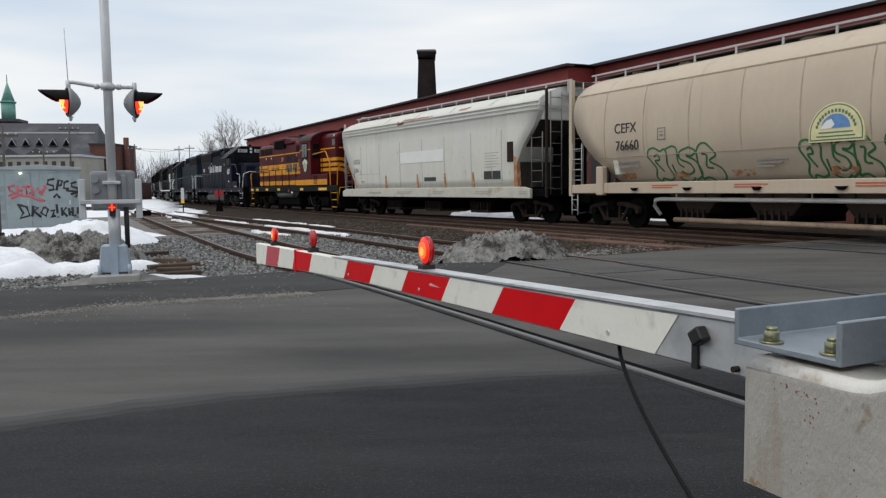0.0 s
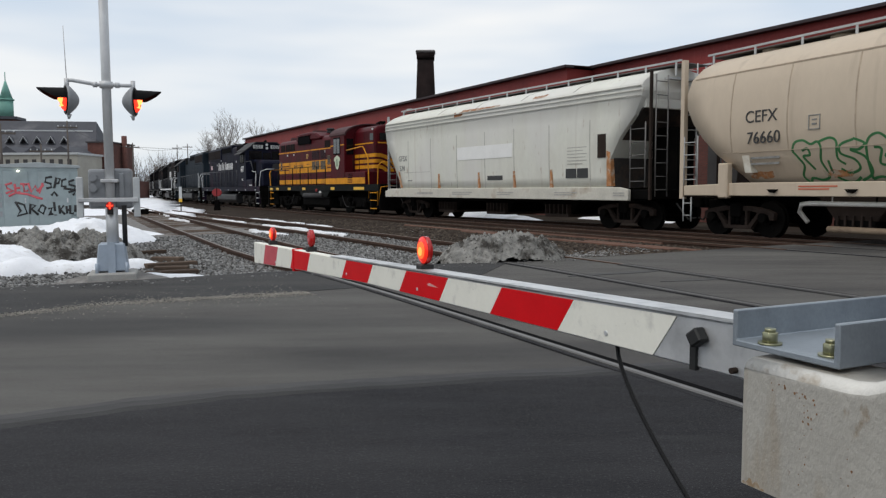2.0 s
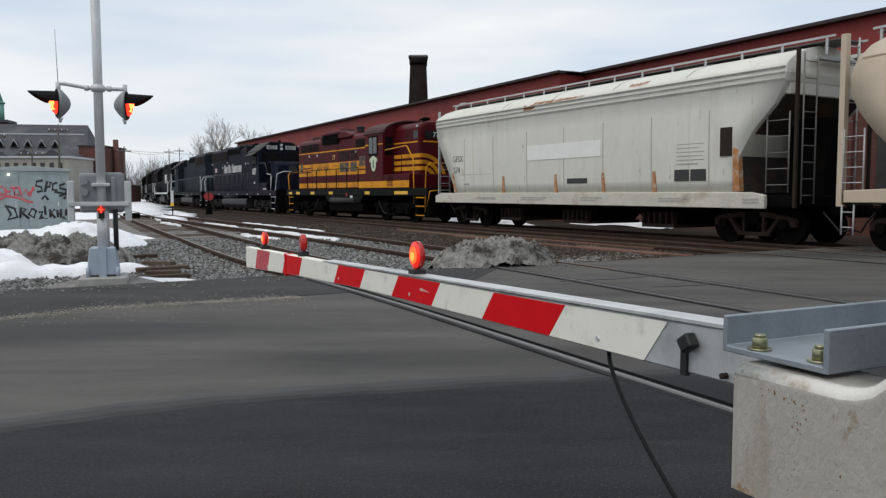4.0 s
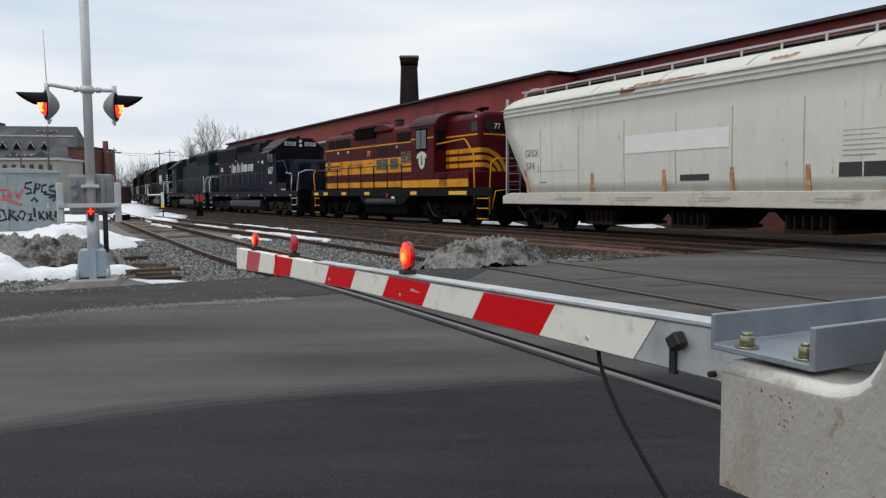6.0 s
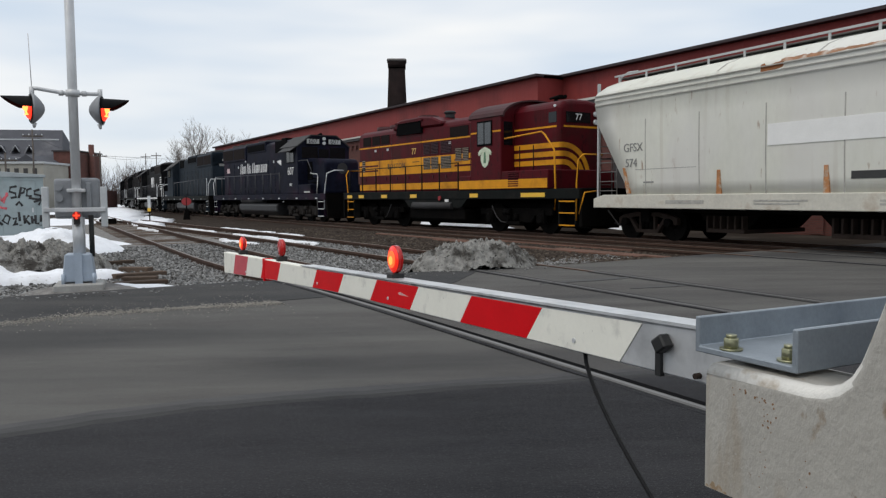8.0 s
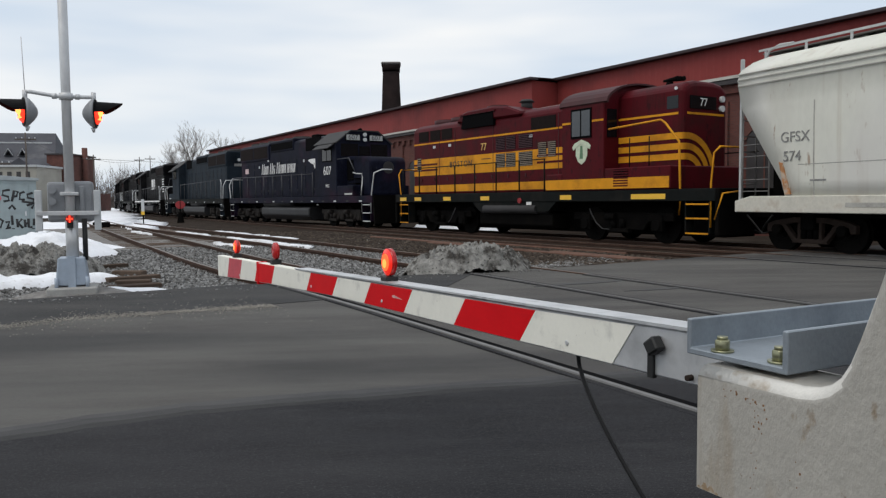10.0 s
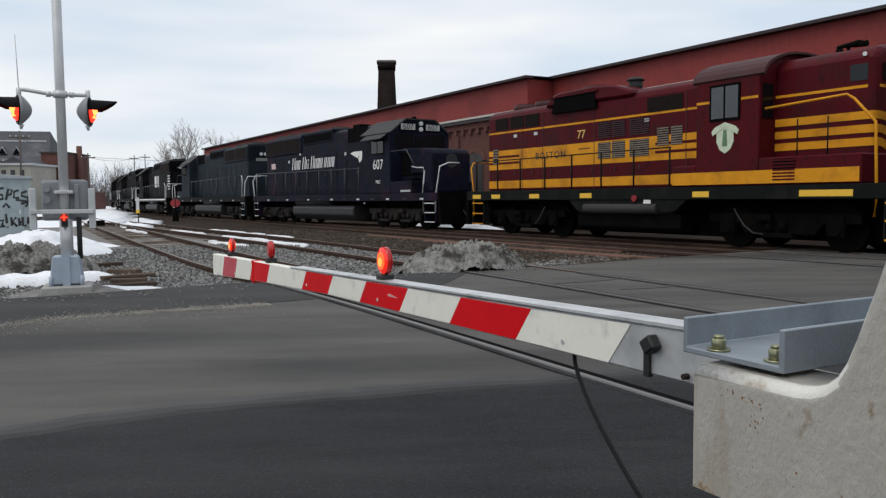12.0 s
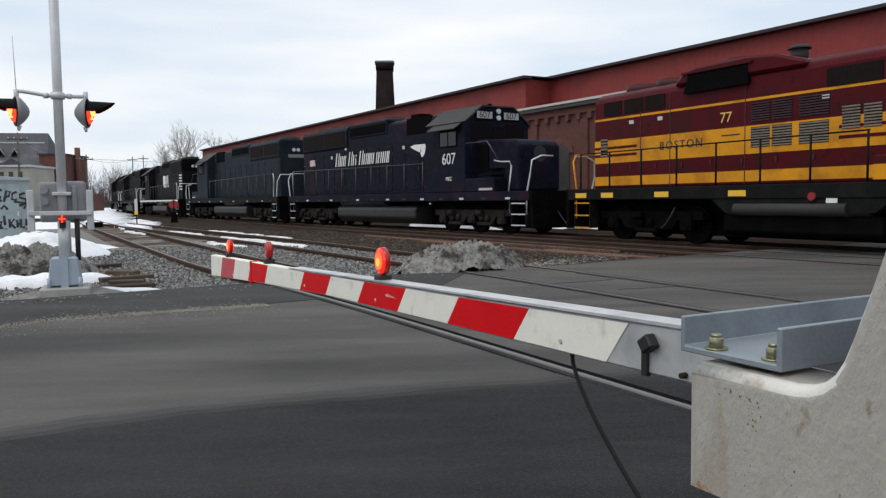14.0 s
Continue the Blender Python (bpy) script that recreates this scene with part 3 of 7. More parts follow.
for nm, x0, x1, y0, top in (("upper_wall", -70, 1.1, 12, 8.22), ("upper_wall", 1.1, 75, 13.9, 8.3)):
    up = part(nm, box(B(), x0, x1, y0, 45, -0.1, top - 0.11), RED_CLAD, ware, "dull red corrugated cladding")
    bm = B()
    k = int((min(x1, 45) - max(x0, -60)) / 0.4)
    for i in range(k):
        x = max(x0, -60) + 0.2 + i * 0.4
        prism(bm, [(x - 0.06, y0), (x + 0.06, y0), (x + 0.05, y0 - 0.007), (x - 0.05, y0 - 0.007)], 5.6, top - 0.11, "z")
    tagged(part("cladding", bm, RED_CLAD, up), kind="stuff")
    e0 = 0.35 if x1 < 10 else 0.0
    part("eave", box(B(), x0, x1 + e0, y0 - 0.4, y0 + 0.2, top - 0.11, top), ROOF_EDGE, ware, "dark overhanging eave")
    part("roof", prism(B(), [(y0 - 0.4, top), (y0 - 0.4, top + 0.03), (30, top + 0.25), (45, top + 0.05), (45, top)], x0, x1 + e0 - 0.002, "x"), ROOF_EDGE, ware)
chim = tagged(thing("chimney", pose(-1.35, 75, 0)), "tall square tapering dark brick factory chimney", "chimney")
CB = mat("sooty_brick", (0.019, 0.0135, 0.013), 0.95, spec=0.08, vary=0.35, scale=1.5, dirt=(0.012, 0.010, 0.010), dscale=0.6)
bm = B()
for (r0, z0), (r1, z1) in (((1.42, -0.2), (0.84, 13.4)), ((0.90, 13.5), (0.93, 14.05))):
    tube(bm, [(0, 0, z0), (0, 0, z1)], r0 * 1.3, 4, r1 * 1.3)
part("shaft", bm, CB, chim).rotation_euler.z = radians(45)
part("cap", box(B(), -0.93, 0.93, -0.93, 0.93, 14.05, 14.3), mat("mortar_cap", (0.16, 0.15, 0.145), 0.9), chim, bevel=0.1)

# ---- the train: shared parts ----
GLASS = mat("dark_glass", (0.006, 0.007, 0.008), 0.1, vary=0.1, spec=0.35)
GLASS_PALE = mat("pale_glass", (0.03, 0.034, 0.038), 0.2, vary=0.15, scale=2, spec=0.8)
SILL_DARK = mat("sill_green_black", (0.0075, 0.009, 0.0085), 0.65, spec=0.08, vary=0.25, scale=2, dirt=(0.017, 0.0155, 0.014), dscale=1.4)
LETTER_DARK = mat("dark_lettering", (0.03, 0.03, 0.03), 0.6, vary=0.2)
LETTER_WHITE = mat("white_lettering", (0.75, 0.75, 0.74), 0.6, vary=0.1)
LETTER_GOLD = mat("gold_lettering", (0.72, 0.48, 0.14), 0.6, vary=0.1)
RAIL_GREY = mat("handrail_grey", (0.42, 0.43, 0.43), 0.5, vary=0.15)
GREEN_PALE = mat("pale_green_badge", (0.55, 0.62, 0.47), 0.6, vary=0.2, scale=9)
SIDE = pose(0, 0, 0, 90, 0, 0)      # lettering that faces the near side
CLEAR_LAMP = mat("headlamp_glass", (0.6, 0.62, 0.62), 0.15, vary=0.1)
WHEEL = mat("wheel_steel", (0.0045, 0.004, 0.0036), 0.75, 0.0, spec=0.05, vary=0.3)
WHEELS = []


def wheelset(parent, x, r):
    """A pair of wheels on an axle, turning about y."""
    bm = B()
    for s in (-1, 1):
        disc(bm, (0, s * 0.76, 0), (0, 1, 0), r, 0.13, 24)
        disc(bm, (0, s * 0.69, 0), (0, 1, 0), r + 0.025, 0.025, 24)
        disc(bm, (0, s * 0.85, 0), (0, 1, 0), 0.13, 0.1, 10)
        for k in range(4):
            a = k * math.tau / 4
            disc(bm, (0.6 * r * math.cos(a), s * 0.83, 0.6 * r * math.sin(a)), (0, 1, 0), 0.05, 0.02, 6)
    tube(bm, [(0, -0.9, 0), (0, 0.9, 0)], 0.07, 8)
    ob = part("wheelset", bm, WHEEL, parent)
    ob.location = (x, 0, r)
    WHEELS.append((ob, x, r))
    return ob


def freight_truck(parent, x):
    """A two-axle freight bogie with cast side frames and coil springs."""
    t = new("truck")
    t.parent, t.location = parent, (x, 0, 0)
    for s in (-1, 1):
        bm = B()
        y0, y1 = s * 0.95 - 0.07, s * 0.95 + 0.07
        prism(bm, [(-1.16, 0.44), (-1.16, 0.62), (-0.95, 0.70), (-0.45, 0.78), (0.45, 0.78), (0.95, 0.70), (1.16, 0.62), (1.16, 0.44), (1.02, 0.44), (0.98, 0.57), (0.72, 0.60), (0.4, 0.66), (-0.4, 0.66), (-0.72, 0.60), (-0.98, 0.57), (-1.02, 0.44)], y0, y1)
        for k in (-1, 1):
            prism(bm, [(k * 0.78, 0.63), (k * 0.64, 0.63), (k * 0.34, 0.28), (k * 0.44, 0.22)], y0 + 0.004, y1 - 0.004)
            prism(bm, [(k * 0.32, 0.68), (k * 0.24, 0.68), (k * 0.24, 0.28), (k * 0.32, 0.28)], y0 + 0.008, y1 - 0.008)
        prism(bm, [(-0.46, 0.2), (0.46, 0.2), (0.42, 0.3), (-0.42, 0.3)], y0 + 0.002, y1 - 0.002)
        part("side_frame", bm, UNDER_BROWN, t, bevel=0.012)
        for dx in (-0.16, 0, 0.16):
            part("spring", tube(B(), [(dx, s * 0.97, 0.3), (dx, s * 0.97, 0.56)], 0.065, 8), UNDER, t)
        for dx in (-0.85, 0.85):
            part("bearing_cap", disc(B(), (dx, s * 1.04, 0.5), (0, 1, 0), 0.12, 0.12, 10), UNDER, t)
    part("bolster", box(B(), -0.18, 0.18, -1.1, 1.1, 0.5, 0.86), UNDER, t, bevel=0.02)
    for dx in (-0.85, 0.85):
        wheelset(t, dx, 0.45)
    return t


def engine_truck(parent, x, axles, paint=None):
    """A heavy bogie with outside frames, brake cylinders and springs."""
    t = new("truck")
    t.parent, t.location = parent, (x, 0, 0)
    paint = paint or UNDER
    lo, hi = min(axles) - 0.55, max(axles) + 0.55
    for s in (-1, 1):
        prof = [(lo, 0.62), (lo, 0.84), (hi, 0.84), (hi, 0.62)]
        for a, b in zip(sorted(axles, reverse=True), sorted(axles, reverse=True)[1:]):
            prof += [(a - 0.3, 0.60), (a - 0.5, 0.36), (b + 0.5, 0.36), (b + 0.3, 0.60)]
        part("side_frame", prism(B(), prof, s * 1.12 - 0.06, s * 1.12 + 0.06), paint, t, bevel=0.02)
        for a in axles:
            bm = B()
            disc(bm, (a, s * 1.2, 0.5), (0, 1, 0), 0.16, 0.14, 12)
            box(bm, a - 0.2, a + 0.2, s * 1.16 - 0.07, s * 1.16 + 0.07, 0.34, 0.8)
            part("journal_box", bm, paint, t, bevel=0.02)
        for a, b in zip(sorted(axles), sorted(axles)[1:]):
            m = (a + b) / 2
            bm = B()
            tube(bm, [(m - 0.45, s * 1.25, 0.72), (m - 0.1, s * 1.25, 0.72)], 0.11, 10)
            tube(bm, [(m + 0.15, s * 1.22, 0.42), (m + 0.15, s * 1.22, 0.66)], 0.09, 10)
            tube(bm, [(m - 0.2, s * 1.22, 0.42), (m - 0.2, s * 1.22, 0.62)], 0.09, 10)
            box(bm, m - 0.4, m + 0.4, s * 1.2 - 0.09, s * 1.2 + 0.09, 0.3, 0.4)
            part("brake_gear", bm, paint, t)
    for a in axles:
        wheelset(t, a, 0.5)
    return t


def handrail(parent, points, material, r=0.02):
    return part("handrail", tube(B(), points, r, 6), material, parent)


def posts(parent, xs, y, z0, z1, material, r=0.018):
    first = None
    for x in xs:
        if first is None:
            first = part("handrail_post", tube(B(), [(0, 0, z0), (0, 0, z1)], r, 6), material, parent)
            first.location = (x, y, 0)
        else:
            o = first.copy()
            scene.collection.objects.link(o)
            o.location = (x, y, 0)


def stencil(parent, name, x, z, lines, material, w=1.6, bar=0.05, gap=0.085, label=""):
    """Writing too small to read: plain bars."""
    bm = B()
    for i, length in enumerate(lines):
        box(bm, x, x + length, -w - 0.006, -w + 0.01, z - i * gap - bar, z - i * gap)
    return part(name, bm, material, parent, label)


def coupler(parent, x, s):
    bm = B()
    box(bm, min(x, x + s * 0.7), max(x, x + s * 0.7), -0.08, 0.08, 0.72, 0.92)
    box(bm, min(x + s * 0.45, x + s * 0.72), max(x + s * 0.45, x + s * 0.72), -0.16, 0.16, 0.68, 0.98)
    part("coupler", bm, UNDER, parent, bevel=0.03)
    part("air_hose", tube(B(), [(x, -0.35, 0.8), (x + s * 0.2, -0.35, 0.6), (x + s * 0.4, -0.3, 0.35), (x + s * 0.65, -0.25, 0.4)], 0.025, 6), RUBBER, parent)


# ---- covered hopper cars ----
def hopper_body(sect, left, right, stations):
    """A hull: half a cross-section (y, z) from the bottom edge to the roof's middle, its ends drawn in as left(z) and right(z) say."""
    bm = B()
    full = [(-y, z) for y, z in sect] + [(y, z) for y, z in reversed(sect)]
    rows = []
    for i in range(stations + 1):
        k = i / stations
        rows.append([bm.verts.new((left(z) + (right(z) - left(z)) * k, y, z)) for y, z in full])
    m = len(full)
    for p, q in zip(rows, rows[1:]):
        for j in range(m):
            f = bm.faces.new((p[j], q[j], q[(j + 1) % m], p[(j + 1) % m]))
            f.smooth = j not in (m // 2 - 1, m - 1)
    for p in (rows[0], rows[-1]):
        for j in range(m // 2 - 1):
            bm.faces.new((p[j], p[j + 1], p[m - 2 - j], p[m - 1 - j]))
    return bm


def rib(parent, sect, x, d, material, z_from=0, z_to=9, half=0.025, name="rib"):
    """A thin upright strip that follows the near side's curve."""
    bm = B()
    pts = [(y, z) for y, z in sect if z_from <= z <= z_to]
    ring = [[bm.verts.new((x + a, -y - b, z)) for a, b in ((-half, -0.01), (-half, d), (half, d), (half, -0.01))] for y, z in pts]
    for p, q in zip(ring, ring[1:]):
        for j in range(4):
            bm.faces.new((p[j], p[(j + 1) % 4], q[(j + 1) % 4], q[j]))
    bm.faces.new(ring[0]), bm.faces.new(ring[-1])
    return part(name, bm, material, parent)


def curve_y(sect, z):
    return float(np.interp(z, [q for _, q in sect], [p for p, _ in sect]))


def ladder(parent, x0, x1, y, z0, z1, n, material):
    lad = part("ladder", tube(B(), [(x0, y, z0), (x0, y, z1)], 0.02, 6), material, parent)
    part("stile", tube(B(), [(x1, y, z0), (x1, y, z1)], 0.02, 6), material, lad)
    for i in range(n):
        z = z0 + (z1 - z0) * (i + 0.5) / n
        part("rung", tube(B(), [(x0, y, z), (x1, y, z)], 0.014, 6), material, lad)
    return lad


def end_ladder(parent, x, y0, y1, z0, z1, n, material):
    lad = part("end_ladder", tube(B(), [(x, y0, z0), (x, y0, z1)], 0.02, 6), material, parent)
    part("stile", tube(B(), [(x, y1, z0), (x, y1, z1)], 0.02, 6), material, lad)
    for i in range(n):
        z = z0 + (z1 - z0) * (i + 0.5) / n
        part("rung", tube(B(), [(x, y0, z), (x, y1, z)], 0.014, 6), material, lad)
    return lad


def running_board(parent, x0, x1, z, roof, material, grate, posts_every=1.12):
    for y in (-0.62, 0.62):
        part("walkway_rail", box(B(), x0, x1, y - 0.02, y + 0.02, z - 0.05, z), material, parent)
    part("walkway", box(B(), x0, x1, -0.5, 0.5, z - 0.1, z - 0.075), grate, parent)
    k = int((x1 - x0) / posts_every)
    for i in range(k + 1):
        x = x0 + 0.2 + (x1 - x0 - 0.4) * i / k
        for s in (-1, 1):
            bm = box(B(), x - 0.03, x + 0.03, s * 0.62 - 0.012, s * 0.62 + 0.012, roof - 0.2, z - 0.02)
            part("walkway_bracket", bm, material, parent)


def grey_hopper():
    c = tagged(thing("covered_hopper_car"), "weathered pale grey covered hopper car with rust streaks", "freight car", group="cars of the train")
    sect = [(1.555, 1.25), (1.57, 1.6), (1.59, 2.1), (1.6, 2.7), (1.6, 3.3), (1.585, 3.80), (1.61, 3.84), (1.585, 3.92), (1.61, 3.98), (1.58, 4.06), (1.6, 4.12), (1.52, 4.22), (1.2, 4.42), (0.75, 4.58), (0.35, 4.67), (0.0, 4.70)]
    left = lambda z: float(np.interp(z, (1.25, 1.45, 3.45, 4.0, 4.68), (-6.95, -6.95, -8.28, -8.33, -8.2)))
    right = lambda z: float(np.interp(z, (1.25, 2.3, 3.5, 4.0, 4.68), (6.14, 6.14, 7.3, 7.4, 7.3)))
    part("body", hopper_body(sect, left, right, 22), HOPPER_GREY, c)
    for x in (-6.2, -4.3, -2.32, -0.4, 1.39, 3.3, 5.25):
        rib(c, sect, x, 0.006, HOPPER_SEAM, 1.25, 3.78, 0.014, "weld_seam")
    for z in (3.84, 3.98, 4.11):
        part("eave_bead", box(B(), -8.3, 7.35, -1.622, -1.5, z - 0.012, z + 0.012), HOPPER_SEAM, c)
    for s in (-1, 1):
        part("side_sill", prism(B(), [(-8.35, 0.9), (-8.35, 1.16), (-7.9, 1.27), (6.5, 1.27), (6.9, 1.2), (6.9, 0.88)], s * 1.5, s * 1.62), HOPPER_SILL, c, bevel=0.015)
    stencil(c, "sill_stencil", -5.4, 1.12, [1.3], LETTER_PALE, 1.622, 0.09)
    stencil(c, "sill_stencil", -2.6, 1.13, [1.4, 1.2], LETTER_PALE, 1.622, 0.04, 0.07)
    stencil(c, "sill_stencil", 0.4, 1.13, [1.0, 0.8], LETTER_PALE, 1.622, 0.04, 0.07)
    stencil(c, "sill_stencil", 3.6, 1.13, [1.1, 0.9], LETTER_PALE, 1.622, 0.04, 0.07)
    stencil(c, "sill_plate", 6.3, 1.12, [0.45, 0.45], LETTER_PALE, 1.622, 0.04, 0.07)
    # patch, marks, stains
    y = curve_y(sect, 2.5)
    part("painted_patch", box(B(), -2.27, 1.3, -y - 0.012, -y + 0.05, 2.34, 2.82), WHITE, c, "fresh white painted-out panel")
    words("reporting_mark", "GFSX", 0.32, LETTER_FADED, c, pose(-6.68, -curve_y(sect, 2.55) - 0.006, 2.55) @ SIDE, 0.006)
    words("car_number", "574", 0.32, LETTER_FADED, c, pose(-6.75, -curve_y(sect, 2.13) - 0.012, 2.13) @ SIDE, 0.006)
    stencil(c, "test_panel", 4.12, 1.86, [0.5], LETTER_DARK, 1.578, 0.3)
    stencil(c, "test_panel", 4.66, 1.86, [0.5], LETTER_DARK, 1.578, 0.3)
    stencil(c, "test_panel", -0.25, 1.71, [0.94], LETTER_DARK, 1.573, 0.16)
    stencil(c, "weight_stencil", 4.2, 2.62, [0.8, 0.9, 0.75, 0.9, 0.85, 0.9, 0.7], LETTER_PALE, 1.592, 0.025, 0.1)
    stencil(c, "weight_stencil", -6.3, 1.62, [0.4, 0.0], LETTER_FADED, 1.57, 0.04)
    for x in (-3.66, -0.79, 1.4, 3.42):
        bm = B()
        prism(bm, [(x - 0.07, 1.27), (x + 0.08, 1.27), (x + 0.03, 1.85), (x - 0.06, 1.85)], -1.6, -1.45)
        part("rust_streak", bm, ORANGE, c, "orange rust-stained gusset")
    part("rust_streak", prism(B(), [(6.0, 1.3), (6.2, 1.3), (6.13, 2.3), (5.98, 2.35)], -1.605, -1.45), ORANGE, c, "orange rust streak")
    part("rust_streak", prism(B(), [(-6.93, 1.3), (-6.78, 1.3), (-7.0, 2.0), (-7.1, 2.02)], -1.6, -1.45), ORANGE, c, "orange rust streak")
    for k, (x0, x1, z0, z1) in enumerate(((-2.5, -1.85, 3.98, 4.2), (-2.0, -0.4, 4.12, 4.24), (-0.5, 0.5, 4.14, 4.22), (2.3, 3.0, 4.2, 4.34))):
        side_blob(c, sect, x0, x1, z0, z1, RUST if k == 0 else RUST_THIN, "rust_patch", "brown rust patch along the roof edge", 3.3 + k)
    for s in (-1, 1):
        part("walkway_end_rail", tube(B(), [(-8.36, s * 0.62, 3.4), (-8.4, s * 0.62, 4.5), (-8.3, s * 0.62, 4.75), (-8.0, s * 0.62, 4.84), (-7.6, s * 0.62, 4.82)], 0.03, 8), RAIL_GREY, c)
    part("stencil_line", box(B(), -6.6, -4.4, -curve_y(sect, 1.95) - 0.004, -1.4, 1.945, 1.955), LETTER_FADED, c)
    part("dark_plate", box(B(), 5.6, 5.95, -1.615, -1.55, 2.15, 2.85), UNDER_BROWN, c)
    part("route_frame", box(B(), -5.95, -5.7, -1.575, -1.5, 2.05, 2.33), HOPPER_SILL, c, bevel=0.01)
    running_board(c, -8.6, 7.9, 4.82, 4.6, RAIL_GREY, LADDER_GREY)
    for i in range(6):
        x = -6.6 + i * 2.55
        part("roof_hatch", prism(B(), [(-0.3, 4.6), (0.3, 4.6), (0.26, 4.73), (-0.26, 4.73)], x - 0.6, x + 0.6, "x"), HOPPER_GREY, c, bevel=0.02)
    for x in (-3.8, -1.1, 1.7, 4.4):
        rib(c, sect, x, 0.015, HOPPER_SEAM, 4.2, 4.68, 0.025, "roof_seam")
    # ends
    for s, xe, xs in ((-1, -8.35, -7.2), (1, 7.55, 6.6)):
        for y in (-1.42, 1.42):
            part("corner_post", box(B(), xe - 0.035, xe + 0.035, y - 0.045, y + 0.045, 0.9, 4.5), UNDER_BROWN if s > 0 else RAIL_GREY, c, bevel=0.01)
        part("end_platform", box(B(), min(xe, xs), max(xe, xs) + 0.02, -1.45, 1.45, 0.92, 1.2), UNDER, c, bevel=0.02)
        part("centre_plate", box(B(), min(xe, xs), max(xe, xs), -0.35, 0.35, 1.2, 3.0), UNDER, c)
        end_ladder(c, xe + s * 0.09, -1.32, -0.85, 1.0, 4.4, 9, LADDER_GREY)
        ladder(c, xs + s * 0.25, xe - s * 0.12, -1.5, 1.25, 3.1 if s > 0 else 2.6, 5, LADDER_GREY)
        part("brake_platform", box(B(), xe - 0.1, xe + 0.1, -0.8, 0.8, 4.3, 4.36), RAIL_GREY, c)
        coupler(c, xe, s)
    # Thin sheet over the end slope; the slope's shade is in its dark colour.
    part("slope_sheet", prism(B(), [(6.1, 1.25), (6.16, 1.25), (6.16, 2.3), (7.32, 3.5), (7.26, 3.5), (6.1, 2.3)], -1.46, 1.46), SLOPE_SHADE, c, "rusty end slope sheet, darkened as if in shade")
    part("end_sheet", box(B(), 7.2, 7.35, -1.4, 1.4, 3.5, 4.2), HOPPER_GREY, c, bevel=0.02)
    for x in (-3.9, -0.4, 3.1):
        part("discharge_hopper", prism(B(), [(-1.5, 1.26), (1.5, 1.26), (0.55, 0.38), (-0.55, 0.38)], -0.95, 0.95), UNDER, c, bevel=0.02).location.x = x
        dg = part("discharge_gate", box(B(), x - 0.6, x + 0.6, -1.1, 1.1, 0.3, 0.4), UNDER_BROWN, c, bevel=0.01)
        for k in range(6):
            part("gate_rib", box(B(), x - 0.58 + k * 0.22, x - 0.53 + k * 0.22, -1.12, -0.7, 0.4, 0.72), UNDER_BROWN, dg)
    part("centre_sill", box(B(), -8.2, 7.4, -0.25, 0.25, 0.75, 1.2), UNDER, c)
    part("brake_pipe", tube(B(), [(-5.5, -1.2, 0.82), (5.5, -1.2, 0.82)], 0.03, 6), UNDER, c)
    for x in (-6.75, 6.15):
        freight_truck(c, x)
    return c


# Rusty steel with a base darkened to stand for shade.
SLOPE_SHADE = mat("shaded_rusty_steel", (0.045, 0.04, 0.037), 0.8, spec=0.2, vary=0.35, scale=2, dirt=(0.09, 0.06, 0.045), dscale=1.6)
LADDER_GREY = mat("ladder_grey", (0.14, 0.135, 0.13), 0.6, vary=0.2)
HOPPER_SEAM = mat("hopper_seam", (0.36, 0.35, 0.32), 0.7, vary=0.3, scale=3)
HOPPER_SILL = mat("hopper_sill", (0.56, 0.54, 0.47), 0.65, vary=0.2, scale=1.5, dirt=(0.30, 0.22, 0.15), dscale=1.5, dlow=0.55, dhigh=0.75)
PIPE_TAN = mat("tan_pipe", (0.30, 0.22, 0.15), 0.7, vary=0.3, scale=3, dirt=(0.12, 0.08, 0.06), dscale=2)
PIPE_PALE = mat("pale_pipe", (0.60, 0.58, 0.54), 0.5, vary=0.2, scale=3)
RUST_THIN = mat("thin_rust", (0.32, 0.165, 0.09), 0.9, vary=0.35, scale=6, dirt=(0.50, 0.45, 0.40), dscale=3, dlow=0.50, dhigh=0.64)
LETTER_PALE = mat("pale_lettering", (0.38, 0.37, 0.34), 0.7, vary=0.3, scale=9)
LETTER_FADED = mat("faded_lettering", (0.22, 0.22, 0.21), 0.7, vary=0.4, scale=9)
UNDER_BROWN = mat("brown_grime", (0.034, 0.025, 0.021), 0.85, spec=0.1, vary=0.35, scale=3)
TAN_SEAM = mat("tan_seam", (0.40, 0.32, 0.24), 0.7, vary=0.3, scale=3)
GRAFFITI = mat("green_spray_paint", (0.035, 0.17, 0.055), 0.6, vary=0.3, scale=4)
LOGO_GREEN = mat("logo_green", (0.10, 0.20, 0.11), 0.6, vary=0.2)
LOGO_CREAM = mat("logo_cream", (0.70, 0.64, 0.36), 0.6, vary=0.15, scale=6)
LOGO_BLUE = mat("logo_blue", (0.12, 0.26, 0.52), 0.6, vary=0.3, scale=8)


